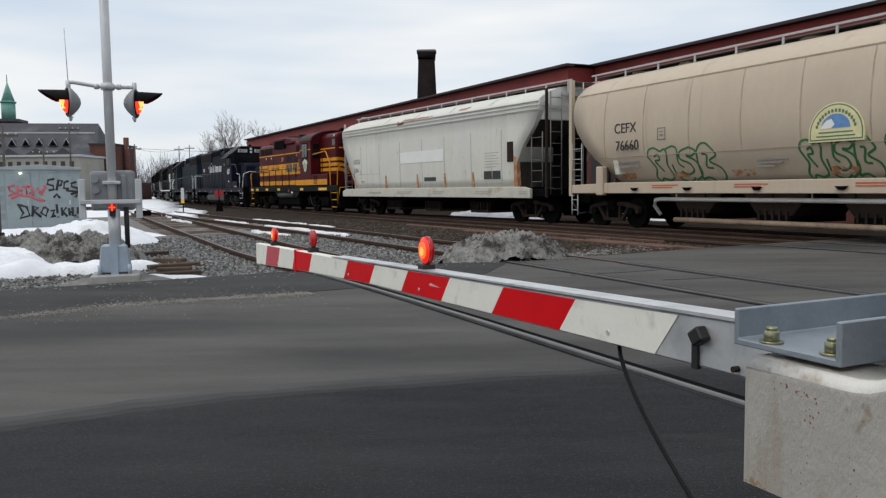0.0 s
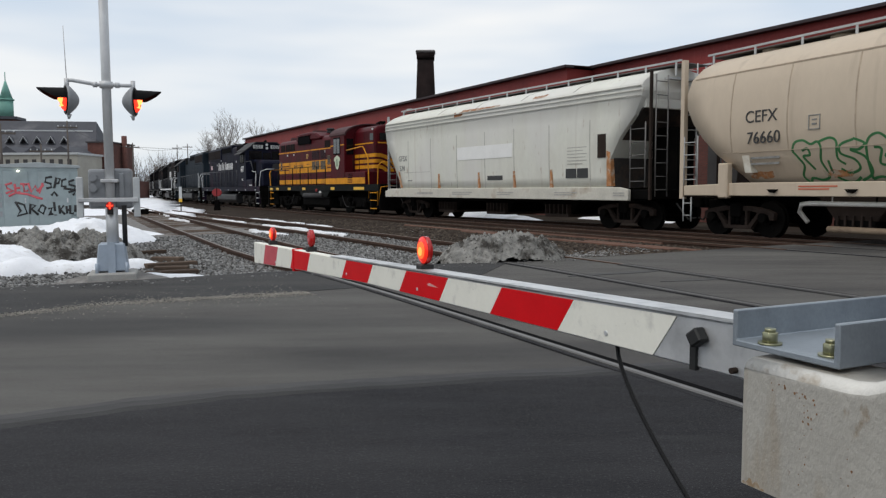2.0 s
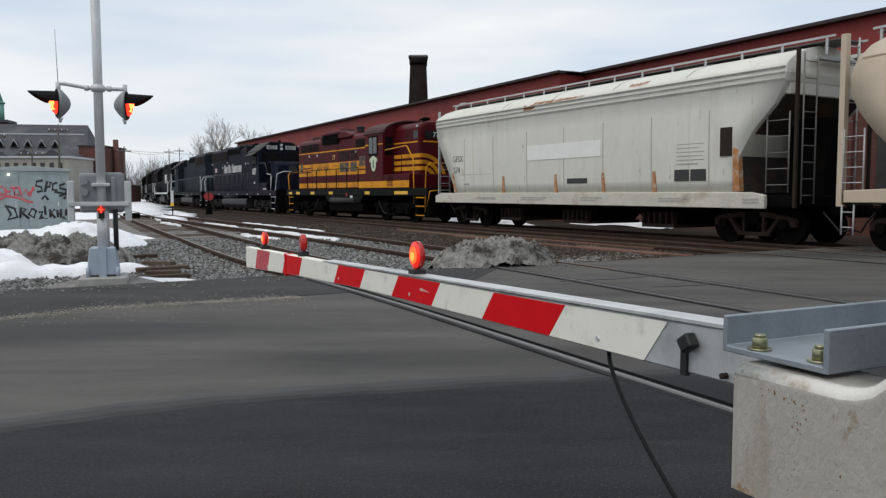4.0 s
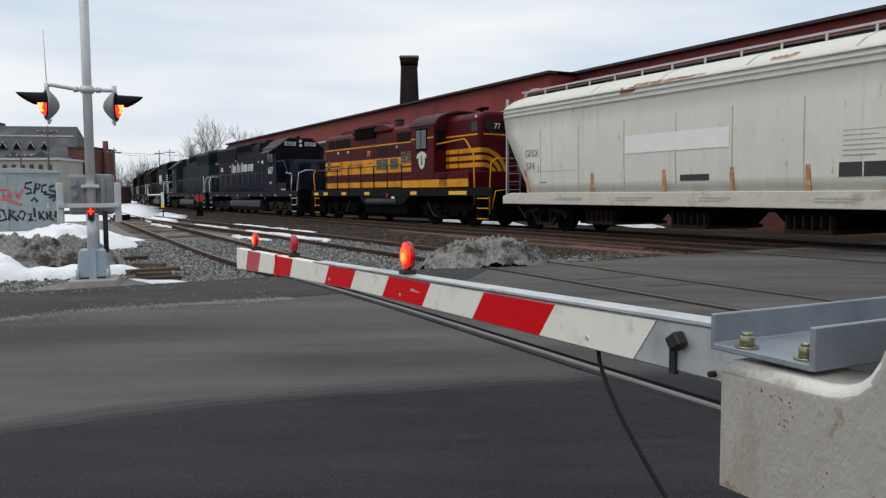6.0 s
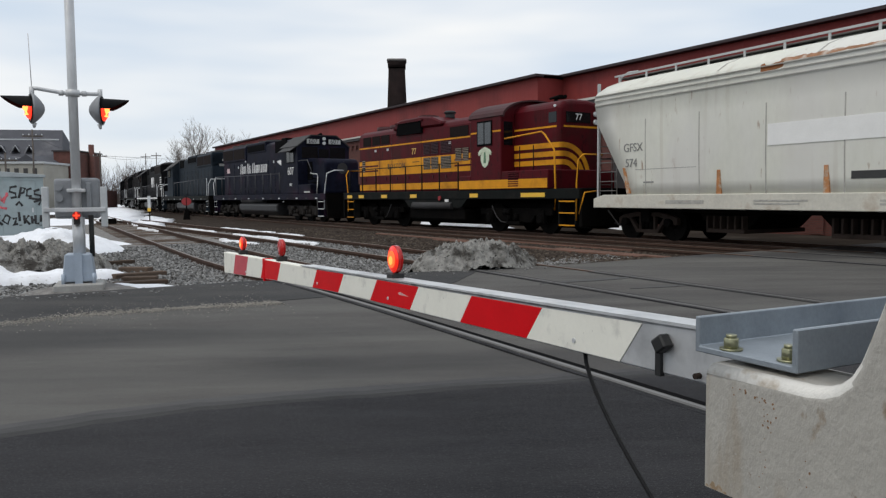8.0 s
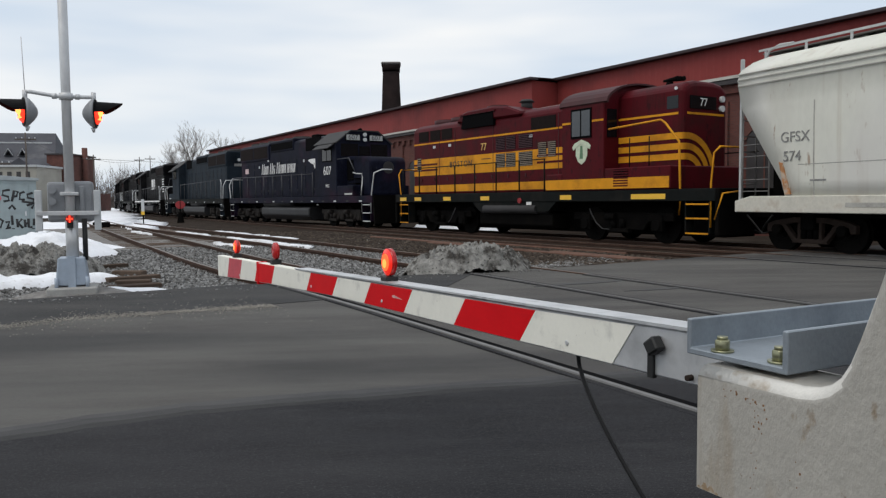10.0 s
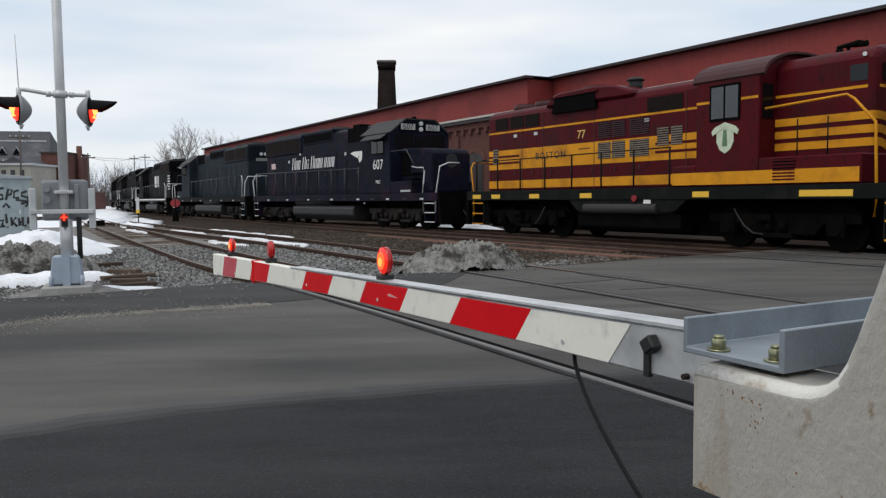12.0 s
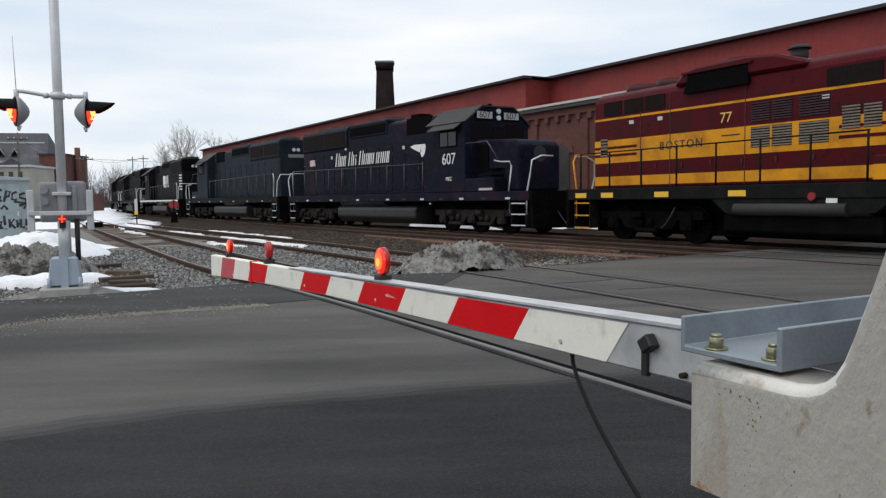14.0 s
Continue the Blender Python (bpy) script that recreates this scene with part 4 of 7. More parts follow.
def spray(parent, sect, x0, z0, w, h, strokes, material, r=0.026):
    """Sprayed outlines: each stroke a loop of (u, v) in the tag's box, smoothed, laid on the car's side."""
    for st in strokes:
        pts = []
        k = len(st)
        for i in range(k - 1):
            p0, p1, p2, p3 = (st[max(i - 1, 0)], st[i], st[i + 1], st[min(i + 2, k - 1)])
            for j in range(6):
                t = j / 6
                pts.append(tuple(0.5 * (2 * p1[a] + (p2[a] - p0[a]) * t + (2 * p0[a] - 5 * p1[a] + 4 * p2[a] - p3[a]) * t * t
                                        + (3 * p1[a] - p0[a] - 3 * p2[a] + p3[a]) * t ** 3) for a in (0, 1)))
        pts.append(st[-1])
        bm = B()
        ring = []
        for i, (u, v) in enumerate(pts):
            a, b = pts[max(i - 1, 0)], pts[min(i + 1, len(pts) - 1)]
            tx, tz = (b[0] - a[0]) * w, (b[1] - a[1]) * h
            n = math.hypot(tx, tz) or 1
            x, z = x0 + u * w, z0 + v * h
            ring.append([bm.verts.new((x + sx * tz / n * r, -curve_y(sect, z - sx * tx / n * r) - d, z - sx * tx / n * r)) for sx, d in ((-1, -0.01), (-1, 0.007), (1, 0.007), (1, -0.01))])
        for p, q in zip(ring, ring[1:]):
            for j in range(4):
                bm.faces.new((p[j], p[(j + 1) % 4], q[(j + 1) % 4], q[j]))
        bm.faces.new(ring[0]), bm.faces.new(ring[-1])
        part("spray_stroke", bm, material, parent)


def side_blob(parent, sect, x0, x1, z0, z1, material, name, label, seed, d=0.007):
    """A thin patch with a ragged outline that hugs the car's side or roof edge."""
    n = max(6, int((x1 - x0) / 0.07))
    bm = B()
    cols = []
    for i in range(n + 1):
        k = i / n
        x = x0 + (x1 - x0) * k
        w = math.sin(math.pi * min(1, max(0, k))) ** 0.35
        lo = z0 + (z1 - z0) * (0.28 + 0.5 * noise.noise(Vector((x * 3.1, seed, 0)))) * (1.2 - w)
        hi = z1 - (z1 - z0) * abs(0.55 * noise.noise(Vector((x * 4.3, seed, 4))) + 0.45 * noise.noise(Vector((x * 11, seed, 8))))
        lo, hi = min(lo, hi - 0.01), max(hi, lo + 0.01)
        cols.append([bm.verts.new((x, -curve_y(sect, lo + (hi - lo) * j / 4) - d, lo + (hi - lo) * j / 4)) for j in range(5)])
    for p, q in zip(cols, cols[1:]):
        for j in range(4):
            bm.faces.new((p[j], q[j], q[j + 1], p[j + 1]))
    return part(name, bm, material, parent, label)


TAG = [[(0.0, 0.75), (0.03, 0.95), (0.12, 1.0), (0.2, 0.9), (0.27, 0.95), (0.3, 0.8), (0.27, 0.5), (0.3, 0.15), (0.22, 0.05), (0.12, 0.1), (0.08, 0.0), (0.03, 0.15), (0.08, 0.4), (0.04, 0.6), (0.0, 0.75)],
       [(0.1, 0.75), (0.16, 0.8), (0.17, 0.65), (0.1, 0.62), (0.14, 0.45), (0.18, 0.3)],
       [(0.29, 0.95), (0.4, 1.02), (0.46, 0.9), (0.44, 0.55), (0.5, 0.4)], [(0.34, 0.5), (0.36, 0.15), (0.5, -0.02), (0.6, 0.1)],
       [(0.62, 0.95), (0.5, 0.85), (0.48, 0.65), (0.6, 0.5), (0.62, 0.3), (0.52, 0.2), (0.44, 0.3)], [(0.62, 0.97), (0.72, 0.85), (0.66, 0.72), (0.58, 0.72), (0.7, 0.55), (0.72, 0.2), (0.6, 0.02)],
       [(0.7, 0.05), (0.74, 0.85), (0.84, 1.05), (0.93, 0.9), (0.98, 0.7), (0.88, 0.55), (1.0, 0.35), (1.02, 0.1), (0.92, -0.05), (0.8, 0.1), (0.7, 0.05)],
       [(0.8, 0.75), (0.86, 0.7), (0.82, 0.4), (0.9, 0.35)]]


def tan_hopper():
    c = tagged(thing("covered_hopper_car"), "tan round-sided covered hopper car with green graffiti", "freight car", group="cars of the train")
    sect = [(1.08, 1.3), (1.22, 1.5), (1.40, 1.8), (1.535, 2.1), (1.6, 2.5), (1.61, 2.9), (1.59, 3.3), (1.54, 3.7), (1.46, 4.02), (1.44, 4.06), (1.15, 4.34), (0.75, 4.54), (0.35, 4.65), (0.0, 4.68)]
    left = lambda z: float(np.interp(z, (1.3, 1.6, 2.1, 2.7, 3.2, 3.6, 4.06, 4.68), (-6.62, -6.85, -7.45, -8.05, -8.4, -8.52, -8.42, -8.3)))
    right = lambda z: -left(z)
    part("body", hopper_body(sect, left, right, 24), HOPPER_TAN, c)
    for x in (-6.9, -5.2, -3.48, -1.78, -0.12, 1.53, 3.2, 4.9, 6.6):
        rib(c, sect, x, 0.006, TAN_SEAM, 2.1, 4.03, 0.016, "weld_seam")
    part("roof_seam", box(B(), -8.3, 8.3, -1.465, -1.4, 4.03, 4.065), TAN_SEAM, c)
    part("side_seam", box(B(), -7.2, 7.2, -1.54, -1.45, 2.085, 2.1), TAN_SEAM, c)
    for s in (-1, 1):
        part("side_sill", prism(B(), [(-8.6, 1.04), (-8.6, 1.3), (-6.6, 1.36), (6.6, 1.36), (8.6, 1.3), (8.6, 1.04)], s * 1.42, s * 1.53), HOPPER_TAN, c, bevel=0.015)
    for x in (-5.6, -3.55, -1.3, 0.9, 3.2, 5.6):
        part("sill_bracket", prism(B(), [(x - 0.14, 1.2), (x + 0.14, 1.2), (x + 0.05, 1.12), (x - 0.05, 1.12)], -1.6, -1.45), UNDER, c)
    for x in (-6.2, -4.1, -1.95, 0.75, 3.0):
        side_blob(c, sect, x - 0.36, x + 0.36, 1.44, 1.64, ORANGE, "rust_smear", "orange rust smear", x)
    part("rust_smear", prism(B(), [(-6.5, 1.6), (-6.3, 1.6), (-6.4, 2.05), (-6.62, 2.05)], -curve_y(sect, 2.0) - 0.008, -1.2), HOPPER_SILL, c, "pale touched-up patch")
    words("reporting_mark", "CEFX", 0.40, LETTER_DARK, c, pose(-5.95, -1.615, 2.9) @ SIDE, 0.006)
    words("car_number", "76660", 0.40, LETTER_DARK, c, pose(-5.88, -1.606, 2.4) @ SIDE, 0.006)
    stencil(c, "weight_stencil", -6.35, 1.97, [0.85, 0.0, 0.85], LETTER_FADED, 1.478, 0.05, 0.07)
    stencil(c, "weight_stencil", -1.4, 1.86, [0.85, 0.7, 0.5], LETTER_FADED, 1.428, 0.035, 0.08)
    bm = B()
    for x0, x1, z0, z1 in ((-4.62, -4.32, 2.5, 2.52), (-4.62, -4.32, 2.8, 2.82), (-4.62, -4.6, 2.5, 2.82), (-4.34, -4.32, 2.5, 2.82), (-4.53, -4.41, 2.6, 2.64), (-4.53, -4.41, 2.7, 2.73)):
        box(bm, x0, x1, -1.62, -1.55, z0, z1)
    part("stencil_frame", bm, LETTER_FADED, c)
    for x in (-4.9, -2.0, 1.2, 3.9):
        stencil(c, "sill_stencil", x, 1.28, [1.0, 0.8], mat("red_stencil", (0.5, 0.12, 0.06), 0.7), 1.534, 0.03, 0.06)
    # arched emblem of a mill, as plain shapes
    cx, cz, R = 0.77, 2.32, 0.62
    for nm, r, m, d in (("emblem_border", R + 0.03, LOGO_CREAM, 0.004), ("emblem_rim", R, LOGO_GREEN, 0.008), ("emblem_ground", R - 0.028, LOGO_CREAM, 0.012)):
        k = R + 0.03 - r
        pts = [(cx - r, 2.14 + k)] + [(cx + r, 2.14 + k)] + [(cx + r * math.cos(a), cz + r * math.sin(a) * 0.98) for a in [i * math.pi / 20 for i in range(21)]]
        part(nm, prism(B(), pts, -1.612 - d, -1.5), m, c)
    part("emblem_picture", prism(B(), [(cx + 0.34 * math.cos(a), 2.42 + 0.3 * math.sin(a)) for a in [i * math.pi / 14 for i in range(15)]], -1.63, -1.5), LOGO_BLUE, c)
    part("emblem_picture", prism(B(), [(cx - 0.36, 2.42), (cx - 0.1, 2.42), (cx - 0.02, 2.5), (cx - 0.1, 2.62), (cx - 0.22, 2.58), (cx - 0.3, 2.5)], -1.634, -1.5), WHITE, c)
    bm = B()
    for i in range(15):
        a = math.pi * (0.1 + 0.8 * i / 14)
        u, v = cx + 0.47 * math.cos(a), cz + 0.47 * math.sin(a)
        box(bm, u - 0.025, u + 0.025, -1.63, -1.5, v - 0.035, v + 0.035)
    box(bm, cx - 0.45, cx + 0.45, -1.63, -1.5, 2.24, 2.27)
    box(bm, cx - 0.4, cx + 0.4, -1.63, -1.5, 2.32, 2.35)
    part("emblem_lettering", bm, LOGO_GREEN, c)
    for x, w, h in ((-5.1, 2.5, 0.92), (-0.2, 1.8, 0.86), (1.8, 2.3, 0.92)):
        spray(c, sect, x, 1.36, w, h, TAG, GRAFFITI)
    running_board(c, -8.75, 8.75, 4.82, 4.6, RAIL_GREY, LADDER_GREY, 1.35)
    for i in range(8):
        x = -7 + i * 2
        part("roof_hatch", disc(B(), (x, 0, 4.68), (0, 0, 1), 0.36, 0.12, 16), HOPPER_TAN, c)
    for s in (-1, 1):
        xe = s * 8.75
        for y in (-1.42, 1.42):
            part("corner_post", box(B(), xe - 0.07, xe + 0.07, y - 0.07, y + 0.07, 0.95, 4.62), HOPPER_TAN, c, bevel=0.01)
        part("end_platform", box(B(), min(xe, s * 6.9), max(xe, s * 6.9), -1.45, 1.45, 1.0, 1.22), UNDER_BROWN, c, bevel=0.02)
        part("end_slope", prism(B(), [(s * 8.0, 1.22), (s * 6.6, 1.22), (s * 7.6, 2.9), (s * 7.75, 2.9)], -0.3, 0.3), UNDER_BROWN, c)
        ladder(c, s * 8.68, s * 8.18, -1.46, 1.3, 2.6, 4, RAIL_GREY)
        ladder(c, s * 8.68, s * 8.38, -1.46, 0.35, 1.0, 2, RAIL_GREY)
        end_ladder(c, xe + s * 0.1, -1.32, -0.9, 1.0, 4.6, 9, RAIL_GREY)
        part("jacking_bracket", box(B(), s * 7.15 - 0.16, s * 7.15 + 0.16, -1.6, -1.4, 0.98, 1.85), HOPPER_TAN, c, bevel=0.03)
        coupler(c, xe, s)
        freight_truck(c, s * 7.2)
    for x in (-3.9, -1.3, 1.3, 3.9):
        part("discharge_hopper", prism(B(), [(x - 1.2, 1.3), (x + 1.2, 1.3), (x + 0.5, 0.5), (x - 0.5, 0.5)], -0.95, 0.95), UNDER_BROWN, c, bevel=0.02)
        ou = part("outlet", box(B(), x - 0.5, x + 0.5, -1.0, 1.0, 0.34, 0.52), UNDER, c, bevel=0.02)
        for k in range(5):
            part("outlet_rib", box(B(), x - 0.42 + k * 0.2, x - 0.37 + k * 0.2, -1.03, -0.98, 0.34, 0.62), UNDER_BROWN, ou)
    part("loading_pipe", tube(B(), [(-4.9, -1.2, 0.45), (-5.1, -1.25, 0.7), (-5.0, -1.3, 0.86), (-4.8, -1.3, 0.88), (4.8, -1.3, 0.88), (5.0, -1.3, 0.86), (5.1, -1.25, 0.7), (4.9, -1.2, 0.45)], 0.055, 8), PIPE_PALE, c)
    part("discharge_pipe", tube(B(), [(-4.4, -1.15, 0.32), (5.0, -1.15, 0.32)], 0.07, 8), PIPE_TAN, c)
    for i in range(9):
        x = -4.2 + i * 1.05
        part("pipe_bracket", tube(B(), [(x, -1.3, 0.88), (x, -1.3, 1.3)], 0.02, 6), PIPE_PALE if i % 4 == 0 else UNDER, c)
    part("centre_sill", box(B(), -8.7, 8.7, -0.25, 0.25, 0.75, 1.2), UNDER, c)
    return c


# ---- road switcher ----
def hood(parent, name, x0, x1, w, z0, eave, top, material, round_ends=0.0):
    prof = [(-w, z0), (-w, eave), (-w * 0.93, eave + (top - eave) * 0.45), (-w * 0.72, eave + (top - eave) * 0.82), (-w * 0.4, top), (w * 0.4, top), (w * 0.72, eave + (top - eave) * 0.82), (w * 0.93, eave + (top - eave) * 0.45), (w, eave), (w, z0)]
    bm = prism(B(), prof, x0, x1, "x")
    return part(name, bm, material, parent, bevel=round_ends or 0.03, segs=3 if round_ends else 1)


def side_strip(parent, name, x0, x1, z0, z1, w, material, d=0.006, label=""):
    return part(name, box(B(), x0, x1, -w - d, -w + 0.01, z0, z1), material, parent, label)


def louvre(parent, x0, x1, z0, z1, w, n, material, back=DARK):
    lv = part("louvre", box(B(), x0, x1, -w - 0.004, -w + 0.02, z0, z1), back, parent)
    bm = B()
    for i in range(n):
        z = z0 + (z1 - z0) * (i + 0.5) / n
        box(bm, x0, x1, -w - 0.018, -w, z - (z1 - z0) / n * 0.28, z + (z1 - z0) / n * 0.28)
    part("slats", bm, material, lv)
    return lv


def steps(parent, x0, x1, w, material, edge, levels=(0.36, 0.72, 1.08)):
    for z in levels:
        st = part("step", box(B(), x0, x1, -w, -w + 0.3, z - 0.03, z), UNDER, parent)
        part("step_edge", box(B(), x0, x1, -w - 0.012, -w, z - 0.035, z + 0.005), edge, st)
        st2 = part("step", box(B(), x0, x1, w - 0.3, w, z - 0.03, z), UNDER, parent)
    part("step_side", box(B(), x0 - 0.03, x0, -w, -w + 0.32, 0.34, 1.3), material, parent)
    part("step_side", box(B(), x1, x1 + 0.03, -w, -w + 0.32, 0.34, 1.3), material, parent)


def fan(parent, x, z, r, material):
    f = part("roof_fan", disc(B(), (x, 0, z), (0, 0, 1), r, 0.2, 20), material, parent)
    part("fan_grille", disc(B(), (x, 0, z + 0.11), (0, 0, 1), r * 0.85, 0.02, 20), DARK, f)


def road_switcher():
    c = tagged(thing("diesel_locomotive"), "maroon and gold striped diesel road switcher locomotive", "locomotive", group="locomotives of the train")
    # Added dark block: closes the gaps below the frame so they read black.
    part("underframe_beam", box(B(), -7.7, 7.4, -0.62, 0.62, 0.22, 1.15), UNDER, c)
    part("frame_sill", box(B(), -8.05, 7.75, -1.48, 1.48, 1.16, 1.48), SILL_DARK, c, bevel=0.015)
    part("sill_drop", prism(B(), [(-2.6, 1.17), (1.9, 1.17), (1.5, 0.86), (-2.2, 0.86)], -1.45, 1.45), SILL_DARK, c)
    hood(c, "long_hood", -7.5, 2.25, 0.92, 1.48, 3.98, 4.3, MAROON, 0.06)
    hood(c, "short_hood", 3.9, 6.28, 0.92, 1.48, 4.08, 4.38, MAROON, 0.16)
    # cab with an arched roof
    arch = [(-1.5, 1.48), (-1.5, 3.98)] + [(1.5 * math.sin(a), 3.98 + 0.56 * math.cos(a)) for a in [radians(-85 + 170 * i / 14) for i in range(15)]] + [(1.5, 3.98), (1.5, 1.48)]
    part("cab", prism(B(), arch, 2.2, 3.97, "x"), MAROON, c, bevel=0.025)
    part("side_box", box(B(), 1.46, 2.2, -1.49, 1.49, 1.48, 2.0), MAROON, c, bevel=0.03)
    roof = [(1.54 * math.sin(a), 3.98 + 0.60 * math.cos(a)) for a in [radians(-88 + 176 * i / 14) for i in range(15)]]
    part("cab_roof", prism(B(), roof + [(y * 0.96, z - 0.05) for y, z in reversed(roof)], 2.12, 4.12, "x"), ROOF_MAROON, c)
    part("battery_box", box(B(), 3.97, 6.36, -1.49, 1.49, 1.48, 2.1), MAROON, c, bevel=0.03)
    win = part("side_window", box(B(), 2.62, 3.48, -1.525, -1.4, 3.02, 3.88), DARK, c)
    part("pane", box(B(), 2.68, 3.03, -1.535, -1.5, 3.08, 3.82), GLASS_PALE, win)
    part("pane", box(B(), 3.08, 3.43, -1.53, -1.5, 3.08, 3.82), GLASS_PALE, win)
    part("front_window", box(B(), 3.9, 3.985, -1.38, -1.0, 3.0, 3.8), GLASS, c)
    # roof gear
    part("dynamic_brake_blister", prism(B(), [(-4.3, 4.1), (-3.95, 4.42), (-3.6, 4.5), (-2.0, 4.52), (-1.2, 4.44), (-0.45, 4.2), (-0.45, 4.05)], -1.0, 1.0), MAROON, c, bevel=0.06)
    bl = part("air_intake", prism(B(), [(-3.9, 3.86), (-1.9, 3.86), (-1.95, 4.34), (-3.74, 4.34)], -1.03, -0.9), DARK, c)
    part("intake_lip", box(B(), -3.95, -1.8, -1.06, -0.9, 4.34, 4.39), MAROON, bl)
    for x, z, r in ((-2.9, 4.55, 0.45), (-6.4, 4.34, 0.5), (-5.2, 4.34, 0.5)):
        fan(c, x, z, r, ROOF_MAROON)
    vent = part("roof_vent", disc(B(), (-1.3, 0, 4.5), (0, 0, 1), 0.2, 0.3, 16), ROOF_GREY, c)
    part("vent_cap", disc(B(), (-1.3, 0, 4.68), (0, 0, 1), 0.27, 0.09, 18, 0.18), ROOF_GREY, vent)
    bm = B()
    for dx, l in ((0, 0.5), (0.14, 0.38), (0.28, 0.3)):
        tube(bm, [(5.0 + dx, -0.2 + dx * 0.6, 4.52), (5.0 + dx + l, -0.2 + dx * 0.6, 4.54)], 0.035, 8, 0.07)
    tube(bm, [(5.2, -0.1, 4.35), (5.2, -0.1, 4.52)], 0.04, 6)
    part("air_horn", bm, UNDER, c)
    part("bell", disc(B(), (4.75, 0.3, 4.5), (0, 0, 1), 0.12, 0.2, 12, 0.06), UNDER, c)
    # long-hood openings
    for x in (-7.06, -6.2, -5.38):
        part("radiator_screen", box(B(), x, x + 0.74, -0.935, -0.85, 3.58, 3.98), DARK_BROWN, c)
    part("radiator_screen", box(B(), 0.05, 1.28, -0.935, -0.85, 3.52, 3.92), DARK_BROWN, c)
    for x, w in ((-1.88, 0.52), (-1.3, 0.52), (-0.6, 0.72)):
        louvre(c, x, x + w, 2.96, 3.42, 0.92, 8, LOUVRE_PLUM)
        louvre(c, x, x + w, 2.36, 2.84, 0.925, 8, LOUVRE_GREY)
    louvre(c, 0.42, 0.82, 2.6, 3.1, 0.925, 8, LOUVRE_GREY)
    louvre(c, 0.9, 1.28, 2.6, 3.1, 0.925, 8, LOUVRE_GREY)
    louvre(c, 4.35, 4.9, 1.56, 2.06, 1.49, 7, MAROON)
    louvre(c, -7.2, -6.9, 2.4, 2.95, 0.925, 6, LOUVRE_GREY)
    for x in (-5.55, -4.45, -2.05, 1.4):
        part("door_seam", box(B(), x - 0.012, x + 0.012, -0.932, -0.9, 1.5, 3.95), ROOF_MAROON, c)
    for i in range(8):
        x = -6.9 + i * 0.95
        part("door_latch", box(B(), x, x + 0.05, -0.95, -0.9, 2.0, 2.12), ROOF_MAROON, c)
    # paint scheme
    side_strip(c, "pinstripe", -7.47, 2.19, 3.46, 3.52, 0.92, YELLOW)
    side_strip(c, "pinstripe", 2.22, 2.6, 3.46, 3.52, 1.5, YELLOW)
    side_strip(c, "pinstripe", 3.5, 3.95, 3.46, 3.52, 1.5, YELLOW)
    side_strip(c, "pinstripe", 3.99, 6.13, 3.46, 3.52, 0.92, YELLOW)
    side_strip(c, "gold_band", -7.47, 2.19, 2.22, 2.88, 0.92, YELLOW)
    for z in (2.66, 2.44):
        side_strip(c, "maroon_stripe", -7.47, -5.7, z - 0.035, z + 0.035, 0.926, MAROON)
        side_strip(c, "maroon_stripe", 0.35, 2.19, z - 0.035, z + 0.035, 0.926, MAROON)
    side_strip(c, "gold_sill_stripe", -7.47, 1.45, 1.57, 1.83, 0.92, YELLOW)
    side_strip(c, "gold_sill_stripe", 1.47, 6.33, 1.52, 1.82, 1.5, YELLOW)
    for zt, yf in ((2.98, 0.42), (2.70, 0.18), (2.43, -0.06)):
        side_strip(c, "stripe", 3.99, 6.13, zt - 0.17, zt, 0.925, YELLOW)
        r = yf + 0.76
        pts = [(-0.76 + q * math.sin(a), zt - r + q * math.cos(a)) for q, seq in ((r, range(13)), (r - 0.17, range(12, -1, -1))) for a in [k * math.pi / 24 for k in seq]]
        part("nose_stripe", prism(B(), pts, 6.275, 6.29, "x"), YELLOW, c, "yellow stripe bending down the nose")
        part("nose_stripe", box(B(), 6.275, 6.29, yf - 0.17, yf, 1.5, zt - r), YELLOW, c)
        bm = B()
        ring = [[bm.verts.new((6.12 + 0.172 * math.sin(a), -0.76 - 0.172 * math.cos(a), z)) for z in (zt - 0.17, zt)] for a in [k * math.pi / 16 for k in range(9)]]
        for p, q in zip(ring, ring[1:]):
            bm.faces.new((p[0], q[0], q[1], p[1]))
        part("corner_stripe", bm, YELLOW, c)
    part("nose_pinstripe", box(B(), 6.28, 6.29, -0.75, 0.75, 3.46, 3.52), YELLOW, c)
    words("road_number", "77", 0.36, LETTER_GOLD, c, pose(-2.62, -0.928, 3.13) @ SIDE, 0.006)
    words("lettering", "BOSTON", 0.31, LETTER_DARK, c, pose(-4.08, -0.93, 2.58) @ SIDE, 0.006, spacing=1.3)
    stencil(c, "faded_lettering", -2.75, 2.72, [0.55], ROOF_MAROON, 0.925, 0.03)
    for x in (-6.0, -4.9, -0.05):
        part("notice_plate", box(B(), x, x + 0.17, -0.935, -0.9, 3.28, 3.38), PALE_GREY, c)
    bd = part("cab_badge", prism(B(), [(2.69, 2.86), (2.93, 2.95), (3.17, 2.86), (3.17, 2.52), (3.08, 2.34), (2.93, 2.25), (2.78, 2.34), (2.69, 2.52)], -1.515, -1.49), GREEN_PALE, c, "pale green shield badge")
    bd.location.x = 0.14
    part("badge_ribbon", prism(B(), [(2.55, 2.78), (2.65, 2.88), (2.93, 2.98), (3.21, 2.88), (3.31, 2.78), (3.28, 2.68), (2.93, 2.87), (2.58, 2.68)], -1.525, -1.49), GREEN_PALE, bd)
    part("badge_figure", prism(B(), [(2.89, 2.8), (2.97, 2.8), (3.0, 2.42), (2.86, 2.42)], -1.524, -1.49), LOGO_GREEN, bd)
